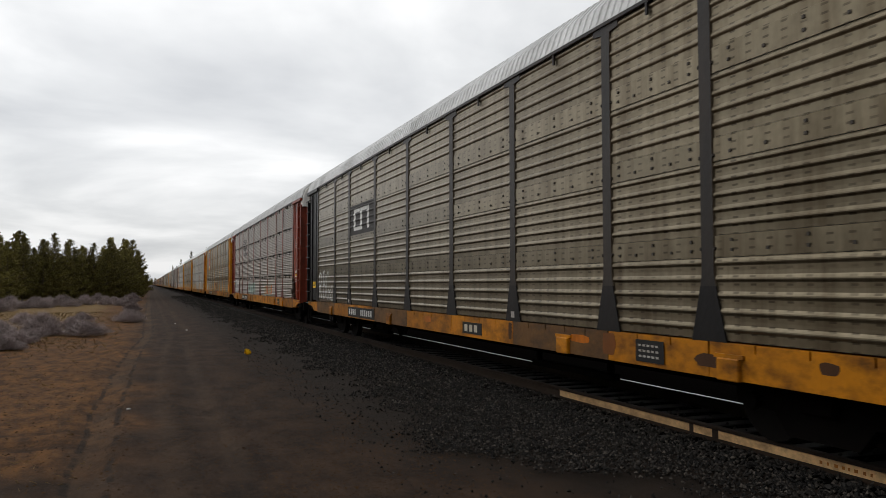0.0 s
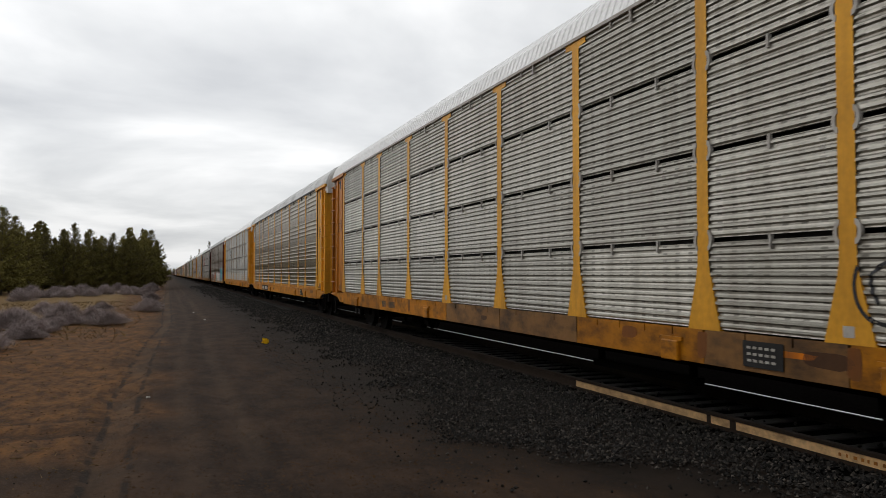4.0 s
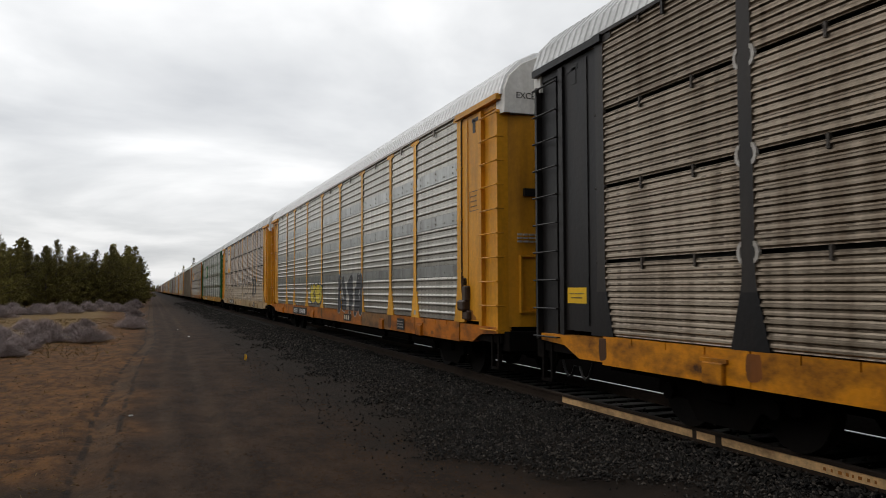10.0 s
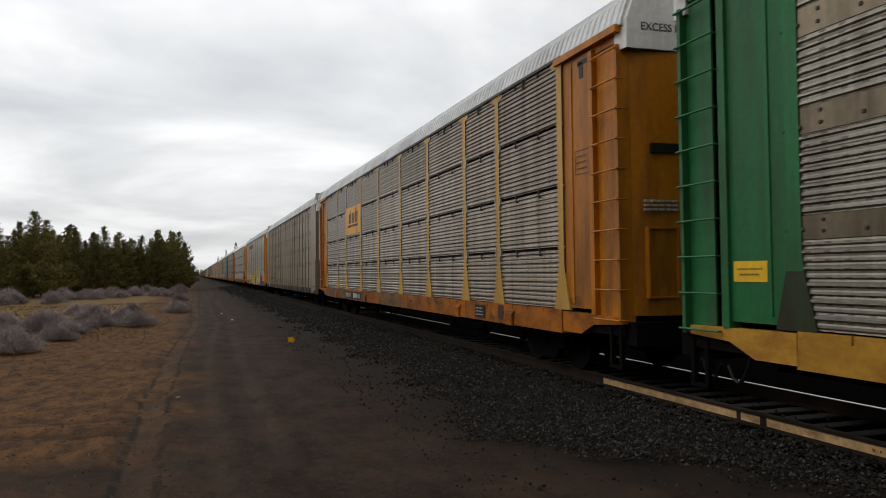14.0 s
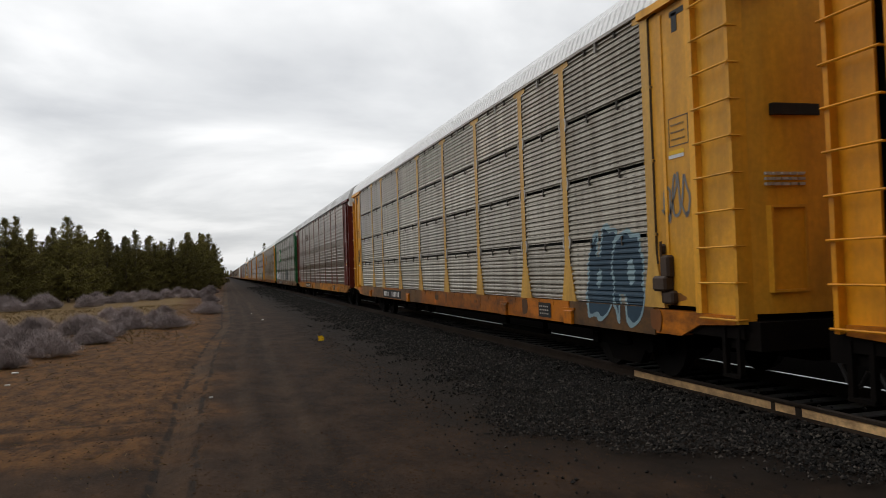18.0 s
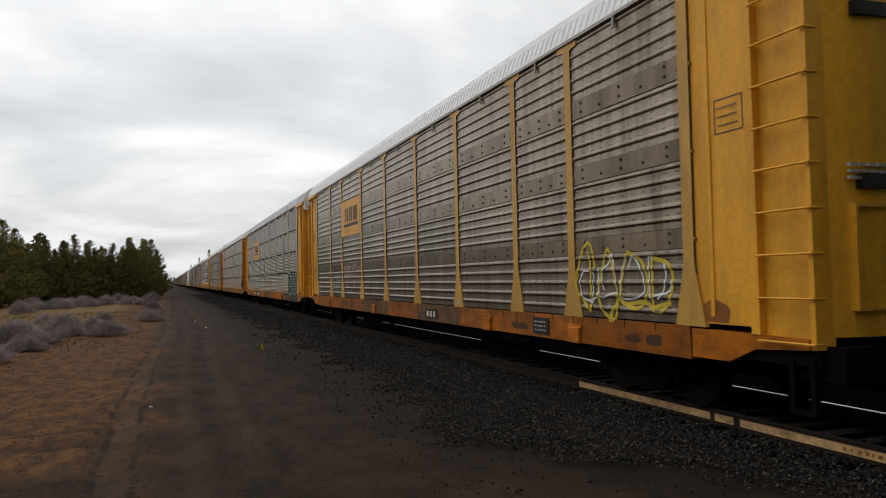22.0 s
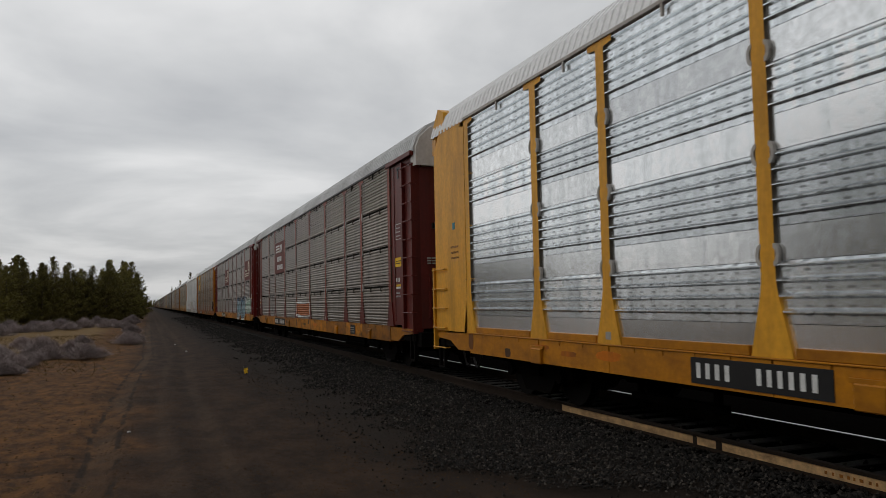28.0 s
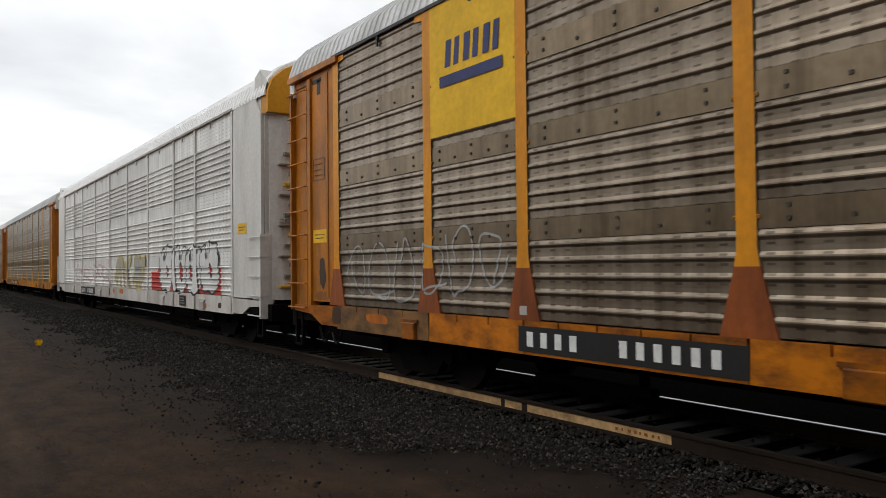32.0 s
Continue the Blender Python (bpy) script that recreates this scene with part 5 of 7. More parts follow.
class Board:
    """A place on the car's side, u from its trailing edge to the right and v up, both 0 to 1."""

    def __init__(self, car, y_left, y_right, z0, z1, x=FACE + 0.002):
        self.car, self.y, self.w, self.z, self.h, self.x, self.layer = car, y_left, y_left - y_right, z0, z1 - z0, x, 0

    def at(self, u, v):
        return self.y - u * self.w, self.z + v * self.h

    def plate(self, name, color, label="", u0=0.0, u1=1.0, v0=0.0, v1=1.0):
        return self.shapes(name, color, [[(u0, v0), (u1, v0), (u1, v1), (u0, v1)]], label, 0.02)

    def shapes(self, name, color, polys, label="", deep=0.003):
        bm = bmesh.new()
        self.layer += 1
        x = self.x - 0.0035 * self.layer
        for poly in polys:
            prism(bm, [self.at(u, v) for u, v in poly], x, x + deep)
        return part(name, bm, color, self.car, label)

    def bars(self, name, color, u0, u1, v0, v1, count, label="", slant=0.0, gap=0.38):
        w = (u1 - u0) / count
        bars = self.shapes(name, color, [[(u0 + w * k, v0), (u0 + w * (k + 1 - gap), v0), (u0 + w * (k + 1 - gap) + slant, v1), (u0 + w * k + slant, v1)] for k in range(count)], label)
        return tagged(bars, kind="stuff")

    def ring(self, name, color, u, v, r, thick, label="", a0=0.0, a1=6.2832):
        q, polys, mid = self.h / self.w, [], 0.5 * (a0 + a1)
        for a, b in ((a0, mid), (mid, a1)):
            turn = [a + (b - a) * k / 12 for k in range(13)]
            outer = [(u + r * q * math.cos(c), v + r * math.sin(c)) for c in turn]
            inner = [(u + (r - thick) * q * math.cos(c), v + (r - thick) * math.sin(c)) for c in turn[::-1]] if r > thick else [(u, v)]
            polys.append(outer + inner)
        self.shapes(name, color, polys, label)


def paint_rects(name, car, kind, y_left, wide, z0, tall, rects, material, label, lift=0.003):
    """Leaning bars (u0, u1, v0, v1, lean) painted on the sheets, following their section."""
    cells = []
    for u0, u1, v0, v1, lean in rects:
        lo, hi = z0 + v0 * tall, z0 + v1 * tall
        for (za, xa), (zb, xb) in zip(side_section(kind), side_section(kind)[1:]):
            if zb <= lo or za >= hi or zb - za < 0.001 or abs(xa - xb) > 0.06:
                continue
            p, q = max(za, lo), min(zb, hi)
            xp, xq = (xa + (xb - xa) * (z - za) / (zb - za) - lift for z in (p, q))
            off = lean * (0.5 * (p + q) - lo) / (hi - lo)
            cells.append((y_left - (u1 + off) * wide, y_left - (u0 + off) * wide, p, xp, q, xq))
    return quad_sheet(name, cells, material, car, label)


def row_of(u0, u1, v0, v1, count, lean=0.0, gap=0.38):
    w = (u1 - u0) / count
    return [(u0 + w * k, u0 + w * (k + 1 - gap), v0, v1, lean) for k in range(count)]


def logo(car, what, bay, kind):
    y0, y1 = BAYS[bay]
    y0, y1 = y0 + 0.09, y1 - 0.09
    if what == "shield":
        b = Board(car, y1, y0, 3.05, 5.05)
        b.plate("logo_plate", GOLD, "yellow plate for the railway's shield")
        arc = [(0.5 + 0.34 * math.sin(a), 0.33 - 0.22 * math.cos(a)) for a in (-1.5, -1.0, -0.5, 0, 0.5, 1.0, 1.5)]
        b.shapes("shield_edge", LOGO["white"], [arc + [(0.87, 0.62), (0.84, 0.90), (0.62, 0.86), (0.5, 0.91), (0.38, 0.86), (0.16, 0.90), (0.13, 0.62)]])
        b.shapes("shield_top", LOGO["navy"], [[(0.16, 0.60), (0.84, 0.60), (0.81, 0.87), (0.62, 0.83), (0.5, 0.88), (0.38, 0.83), (0.19, 0.87)]])
        b.bars("shield_lettering", LOGO["white"], 0.26, 0.76, 0.74, 0.79, 5)
        b.bars("shield_lettering", LOGO["white"], 0.24, 0.78, 0.64, 0.69, 7)
        b.bars("shield_stripes", LOGO["red"], 0.24, 0.80, 0.20, 0.58, 6, gap=0.45)
    elif what == "plain_shield":
        b = Board(car, y1, y0, 3.05, 5.05)
        b.plate("logo_plate", GOLD, "yellow plate for the railway's shield")
        arc = [(0.5 + 0.36 * math.sin(a), 0.33 - 0.24 * math.cos(a)) for a in (-1.5, -1.0, -0.5, 0, 0.5, 1.0, 1.5)]
        b.shapes("shield", LOGO["cream"], [arc + [(0.88, 0.62), (0.86, 0.90), (0.5, 0.93), (0.14, 0.90), (0.12, 0.62)]])
        b.bars("shield_lettering", LOGO["navy"], 0.22, 0.78, 0.78, 0.85, 5)
        b.bars("shield_lettering", LOGO["navy"], 0.2, 0.82, 0.66, 0.74, 7)
    elif what in ("faded", "faint"):
        ink = LOGO["charcoal"] if what == "faded" else SPRAY["brown"]
        rects = row_of(0.36, 0.70, 0.72, 0.92, 2, 0.05) + row_of(0.24, 0.74, 0.42, 0.56, 7) + row_of(0.24, 0.92, 0.16, 0.32, 8)
        if what == "faint":
            rects = [(0.10, 0.62, v, v + 0.05, 0.05) for v in (0.60, 0.72, 0.84)] + row_of(0.5, 0.8, 0.60, 0.88, 2, 0.05)
        paint_rects("faded_lettering", car, kind, y1, y1 - y0, 3.2, 1.3, rects + [(0.08, 0.34, v, v + 0.04, 0.02) for v in (0.74, 0.82, 0.9)], ink, "faded dark lettering on the sheets")
    elif what == "grey_plate":
        paint_rects("logo_ground", car, kind, y1, y1 - y0, 3.08, 0.92, [(0, 1, 0, 1, 0)], LOGO["silver"], "pale grey painted field")
        rects = row_of(0.36, 0.70, 0.62, 0.92, 2, 0.05, 0.3) + row_of(0.30, 0.80, 0.36, 0.50, 7) + row_of(0.32, 0.92, 0.10, 0.24, 8)
        paint_rects("logo_lettering", car, kind, y1, y1 - y0, 3.08, 0.92, rects, LOGO["black"], "dark lettering on the sheets", 0.006)
    elif what == "maroon_plate":
        b = Board(car, y1, y0, 3.05, 4.45)
        b.plate("logo_plate", LOGO["maroon"], "maroon plate with white lettering")
        b.bars("logo_lettering", LOGO["white"], 0.52, 0.76, 0.66, 0.9, 2, slant=0.04)
        b.shapes("logo_stripes", LOGO["white"], [[(0.1, v), (0.5, v), (0.52, v + 0.045), (0.12, v + 0.045)] for v in (0.68, 0.77, 0.86)])
        b.bars("logo_lettering", LOGO["white"], 0.26, 0.74, 0.38, 0.53, 7)
        b.bars("logo_lettering", LOGO["white"], 0.28, 0.86, 0.12, 0.27, 8)
    elif what == "red_plate":
        b = Board(car, y1, y0, 3.1, 4.2)
        b.plate("logo_plate", LOGO["red"], "red plate with white lettering")
        b.bars("logo_lettering", LOGO["white"], 0.18, 0.44, 0.36, 0.66, 2, slant=0.05)
        b.bars("logo_lettering", LOGO["white"], 0.5, 0.86, 0.36, 0.62, 4, slant=0.05)
    elif what == "green_plate":
        b = Board(car, y1, y0, 3.0, 4.25)
        b.plate("logo_plate", LOGO["green"], "green plate with white emblem")
        b.shapes("emblem", LOGO["cream"], [[(0.08, 0.1), (0.18, 0.1), (0.18, 0.9), (0.08, 0.9)], [(0.18, 0.62), (0.40, 0.62), (0.40, 0.88), (0.18, 0.9)],
                                          [(0.18, 0.1), (0.40, 0.14), (0.40, 0.40), (0.30, 0.40)], [(0.30, 0.40), (0.40, 0.40), (0.36, 0.62), (0.26, 0.62)]])
        b.bars("logo_lettering", LOGO["cream"], 0.47, 0.95, 0.50, 0.64, 9)
        b.bars("logo_lettering", LOGO["cream"], 0.47, 0.90, 0.26, 0.40, 8)
    elif what in ("gold_plate", "gold_tall", "gold_small"):
        z0, z1 = {"gold_plate": (3.1, 4.25), "gold_tall": (3.35, 5.05), "gold_small": (3.15, 4.15)}[what]
        b = Board(car, y1, y0, z0, z1)
        b.plate("logo_plate", LOGO["gold"] if what == "gold_tall" else GOLD, "yellow plate with dark block lettering")
        lo, hi = (0.50, 0.70) if what == "gold_tall" else (0.40, 0.78)
        for u in (0.20, 0.43, 0.66):
            b.shapes("logo_block", LOGO["navy" if what == "gold_tall" else "charcoal"], [[(u, lo), (u + 0.07, lo), (u + 0.09, hi), (u + 0.02, hi)], [(u + 0.11, lo), (u + 0.17, lo), (u + 0.19, hi), (u + 0.13, hi)]])
        b.shapes("logo_underline", LOGO["navy" if what == "gold_tall" else "charcoal"], [[(0.14, lo - 0.14), (0.88, lo - 0.14), (0.88, lo - 0.06), (0.14, lo - 0.06)]])
    elif what == "white_mark":
        paint_rects("logo_ground", car, kind, y1, y1 - y0, 3.1, 0.86, [(0, 1, 0, 1, 0)], LOGO["grime"], "dark grey painted field")
        rects = [(0.16, 0.24, 0.26, 0.74, 0), (0.16, 0.44, 0.14, 0.26, 0), (0.16, 0.42, 0.74, 0.86, 0), (0.44, 0.52, 0.14, 0.86, 0), (0.52, 0.76, 0.74, 0.86, 0), (0.72, 0.80, 0.14, 0.86, 0)]
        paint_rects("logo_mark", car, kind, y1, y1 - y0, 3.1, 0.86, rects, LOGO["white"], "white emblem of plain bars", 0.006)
    elif what == "orange_mark":
        paint_rects("logo_mark", car, kind, y1, y1 - y0, 3.55, 0.8, row_of(0.04, 0.90, 0.36, 0.82, 4, 0.08, 0.22), LOGO["orange"], "orange emblem of leaning bars")
        paint_rects("logo_swoosh", car, kind, y1, y1 - y0, 3.55, 0.8, [(0.02, 0.78, 0.22, 0.30, 0.0)], LOGO["black"], "black stroke under the emblem")
    elif what in ("wheel_plate", "wheel_plate_long"):
        b = Board(car, y1, y0, 3.12, 4.28)
        b.plate("logo_plate", LOGO["maroon"], "maroon plate with a white wheel emblem")
        b.ring("emblem", LOGO["cream"], 0.80, 0.60, 0.34, 0.14, a0=-1.4, a1=3.3)
        b.ring("emblem", LOGO["cream"], 0.80, 0.60, 0.15, 0.07)
        b.shapes("emblem_stripes", LOGO["cream"], [[(0.10, v), (0.80, v), (0.80, v + 0.05), (0.12, v + 0.05)] for v in (0.20, 0.31)])
        b.bars("logo_lettering", LOGO["cream"], 0.12, 0.56, 0.44, 0.54, 7 if what == "wheel_plate" else 13)


def reporting_mark(car, bay_y, width, field):
    """The black field on the sill with the owner's letters and the number, as plain bars."""
    b = Board(car, bay_y + width / 2, bay_y - width / 2, 0.74, 1.02, x=FACE - 0.004)
    ink = LOGO["white"] if field else LOGO["charcoal"]
    if field:
        b.plate("mark_field", LOGO["black"], "black field on the side sill")
    b.bars("mark_letters", ink, 0.05, 0.36, 0.22, 0.80, 4, "painted letters", gap=0.55)
    b.bars("mark_number", ink, 0.52, 0.95, 0.22, 0.80, 6, "painted figures", gap=0.55)


def blot(car, y, z, wide, tall, material, rng):
    """A ragged patch of rust or other paint on the side sill."""
    line, n = [], 14
    for i in range(n):
        a, r = 6.2832 * i / n, rng.uniform(0.9, 1.1)
        c, d = math.cos(a), math.sin(a)
        line.append((y + wide * r * math.copysign(abs(c) ** 0.6, c), min(1.055, max(0.715, z + tall * r * math.copysign(abs(d) ** 0.6, d)))))
    bm = bmesh.new()
    prism(bm, line[::-1], FACE - 0.0022, FACE + 0.002)
    part("patch", bm, material, car, "ragged patch of rust on the sill")


def sill_details(car, sill, plated):
    """Fresh patches, grimy pads, pale reflectors and steps along the side sill."""
    rng = random.Random(len(bpy.data.objects))
    for _ in range(5):
        y, w, h = rng.uniform(-11, 11), rng.uniform(0.08, 0.34), rng.uniform(0.03, 0.08)
        blot(car, y, rng.uniform(0.80, 0.98), w, h, PATCH[rng.choice((0, 1, 1, 2))], rng)
    for y in POSTS:
        if rng.random() < 0.4:
            blot(car, y + rng.uniform(-0.1, 0.1), 0.93, rng.uniform(0.05, 0.16), 0.16, PATCH[rng.choice((1, 2, 2))], rng)
    for y in (-9.4, -6.2, 3.1, 9.3):
        y += rng.uniform(-0.5, 0.5)
        part("jacking_pad", shared("jacking_pad", (sill.name,), lambda bm: (box(bm, FACE - 0.05, FACE + 0.02, -0.16, 0.16, 0.70, 0.93, bevel=0.012),
             box(bm, FACE - 0.03, FACE + 0.02, -0.21, 0.21, 0.93, 0.97)), sill), None, car, at=(0, y, 0))
    for y in POSTS[1:9:2]:
        if rng.random() < 0.45:
            b = Board(car, y + 0.06, y - 0.06, 1.14, 1.24, x=FACE + 0.001)
            b.shapes("reflector", CLIP, [[(0, 0), (1, 0), (1, 1), (0, 1)]], "pale square reflector")
    if not plated:
        return
    b = Board(car, -7.6, -8.15, 0.76, 1.02, x=FACE - 0.012)
    b.shapes("data_plate", LOGO["black"], [[(0, 0), (1, 0), (1, 1), (0, 1)]], "black data plate on the sill")
    for v in (0.2, 0.45, 0.7):
        b.bars("data_line", CLIP, 0.12, 0.88, v, v + 0.1, 5)


PATCH = (coat("patch_orange", (0.54, 0.15, 0.005), dirt=0.4), coat("patch_brown", (0.055, 0.026, 0.013), dirt=0.3), coat("patch_rust", (0.19, 0.065, 0.014), dirt=0.4))


def autorack(kind, tone, post, end, sill, label, full=True, cap=None, style="laddered", roof=None, slots=(3.30,), strip=False, field=True, plated=True):
    car = top("autorack", label, "rail car", "cars of the train")
    part("roof", roof_mesh(full, roof or ROOF), None, car, "galvanised ribbed roof")
    # deepened sills and added rods block light and the far rail's gleam
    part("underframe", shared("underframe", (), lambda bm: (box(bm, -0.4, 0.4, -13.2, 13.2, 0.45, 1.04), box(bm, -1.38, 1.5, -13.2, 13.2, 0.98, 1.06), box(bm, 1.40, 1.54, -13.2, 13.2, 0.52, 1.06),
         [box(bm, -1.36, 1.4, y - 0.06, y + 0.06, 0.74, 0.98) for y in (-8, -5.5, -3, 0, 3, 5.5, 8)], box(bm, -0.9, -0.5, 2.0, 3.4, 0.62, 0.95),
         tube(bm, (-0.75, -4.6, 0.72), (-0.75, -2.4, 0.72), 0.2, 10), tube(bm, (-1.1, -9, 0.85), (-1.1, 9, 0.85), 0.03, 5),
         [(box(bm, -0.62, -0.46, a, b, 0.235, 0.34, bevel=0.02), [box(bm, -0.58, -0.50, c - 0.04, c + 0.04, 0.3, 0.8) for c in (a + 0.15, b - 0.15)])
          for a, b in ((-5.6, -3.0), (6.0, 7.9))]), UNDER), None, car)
    # added black sheet: stands for the dark inside, seen through the panel gaps
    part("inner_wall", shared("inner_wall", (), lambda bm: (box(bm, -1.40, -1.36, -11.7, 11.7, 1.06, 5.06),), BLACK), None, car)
    part("far_side", shared("far_side", (tone,), lambda bm: box(bm, 1.44, 1.53, -13.3, 13.3, 1.065, 5.045), TONES[tone]), None, car)
    part("eave", shared("eave", (roof is None,), lambda bm: (box(bm, -1.575, -1.46, -11.7, 11.7, 5.055, 5.10),
         [box(bm, -1.572, -1.545, y - 0.02, y + 0.02, 4.9, 5.06) for y in (-10.2, -7.9, -5.6, -2.8, 0, 2.8, 5.6, 7.9, 10.2)]), CHARCOAL if roof is None else CLIP), None, car)
    if strip:
        part("sill_lip", shared("sill_lip", (sill.name,), lambda bm: box(bm, FACE - 0.014, FACE + 0.03, -11.75, 11.75, 1.060, 1.079, bevel=0.005), sill), None, car)
    slim = kind in ("white", "slotted")
    foot = {CHARCOAL: BLACK, BRICK: MAROON, GREEN: MOSS, ORANGE: FOOT_RUST, AMBER: FOOT_RED if tone == "warm" else AMBER}.get(post if sill is not SILL_PALE else sill, post if sill is not SILL_PALE else sill)
    clip = CLIP if kind in ("line", "modern") else BOLT
    posts, bays = (POSTS, BAYS) if kind != "slotted" else (SLIM_POSTS, list(zip(SLIM_POSTS, SLIM_POSTS[1:])))
    wear = random.Random(label + tone)
    for k, y in enumerate(posts):
        part("post", post_mesh(post, slim, foot, clip if 0 < k < len(posts) - 1 else BOLT), None, car, at=(0, y, 0))
    for y0, y1 in bays:
        if full:
            for z0, z1, what in LAYOUT[kind]:
                part("side_panel", panel_mesh(y1 - y0 - 0.13, z1 - z0, what, tone), None, car, at=(VALLEY, (y0 + y1) / 2, z0))
        else:
            part("side_panel", panel_mesh(y1 - y0 - 0.13, 3.95, "ridge", tone), None, car, at=(VALLEY, (y0 + y1) / 2, 1.1))
        if kind == "slotted":
            # recess between post feet, its dark inside put in as a black box
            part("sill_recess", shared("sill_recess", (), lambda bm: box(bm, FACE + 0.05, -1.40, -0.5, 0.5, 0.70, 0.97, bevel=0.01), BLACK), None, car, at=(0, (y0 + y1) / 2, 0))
            continue

        def plate(bm, w=y1 - y0):
            n, e = round(w / 0.62), w / 2 - 0.004
            tops = []
            for i in range(n):
                p, q = e - 2 * e * i / n, e - 2 * e * (i + 1) / n
                tops += [(p - 0.012, 0.995), (p - 0.012, 1.082), (q + 0.012, 1.082), (q + 0.012, 0.995)]
            prism(bm, [(-e, 0.71), (e, 0.71)] + tops, FACE, -1.40)
        if strip:
            part("foot_strip", shared("foot_strip", (sill.name, round(y1 - y0, 2)), lambda bm, w=y1 - y0: box(bm, FACE - 0.004, VALLEY + 0.01, -w / 2 + 0.30, w / 2 - 0.30, 1.083, 1.185, bevel=0.006), sill),
                 None, car, at=(0, (y0 + y1) / 2, 0))
        worn = SILL_DIRTY if sill in (SILL, SILL_ORANGE) and post is not BRICK and kind != "modern" and wear.random() < 0.25 else sill
        part("sill_plate", shared("sill_plate", (worn.name, round(y1 - y0, 2)), plate, worn), None, car, at=(0, (y0 + y1) / 2, 0))
    for s in (-1, 1):
        part("sill_end", shared("sill_end", (sill.name, s), lambda bm: prism(bm, [(s * y, z) for y, z in ((-0.85, 0.74), (-0.25, 0.74), (0.15, 0.90), (0.85, 0.94), (0.85, 1.04), (-0.85, 1.06))], FACE + 0.01, -1.40), sill), None, car, at=(0, s * 12.46, 0))
        end_of_car(car, s, end, cap or WHITE, style, slots)
        bogie(car, s * 9.9, full)
    if full and kind != "slotted":
        sill_details(car, sill, plated)
    if kind == "slotted":
        for text, y, w, z in ((3, 8.75, 0.62, 3.35), (3, 8.6, 0.6, 2.55), (3, 7.75, 0.6, 2.6)):
            Board(car, y, y - w, z, z + 0.34, x=VALLEY + 0.001).bars("mark_letters", LOGO["charcoal"], 0, 1, 0, 1, text, "dark letters on the tan side", gap=0.4)
        Board(car, 11.45, 10.55, 1.62, 1.68, x=VALLEY + 0.001).shapes("reflector", LOGO["gold"], [[(0, 0), (1, 0), (1, 1), (0, 1)]], "yellow reflector strip")
    elif full:
        reporting_mark(car, *((4.4, 1.9) if kind == "modern" else (5.6, 2.9) if field else (5.9, 1.5)), field)
        if post in (CHARCOAL, GREEN) or sill is SILL_ORANGE and kind == "band":
            b = Board(car, -2.0, -2.9, 0.77, 0.98, x=FACE - 0.004)
            b.plate("owner_field", LOGO["black"], "black field on the side sill")
            b.bars("owner_letters", LOGO["cream"], 0.12, 0.88, 0.2, 0.8, 3)
    return car


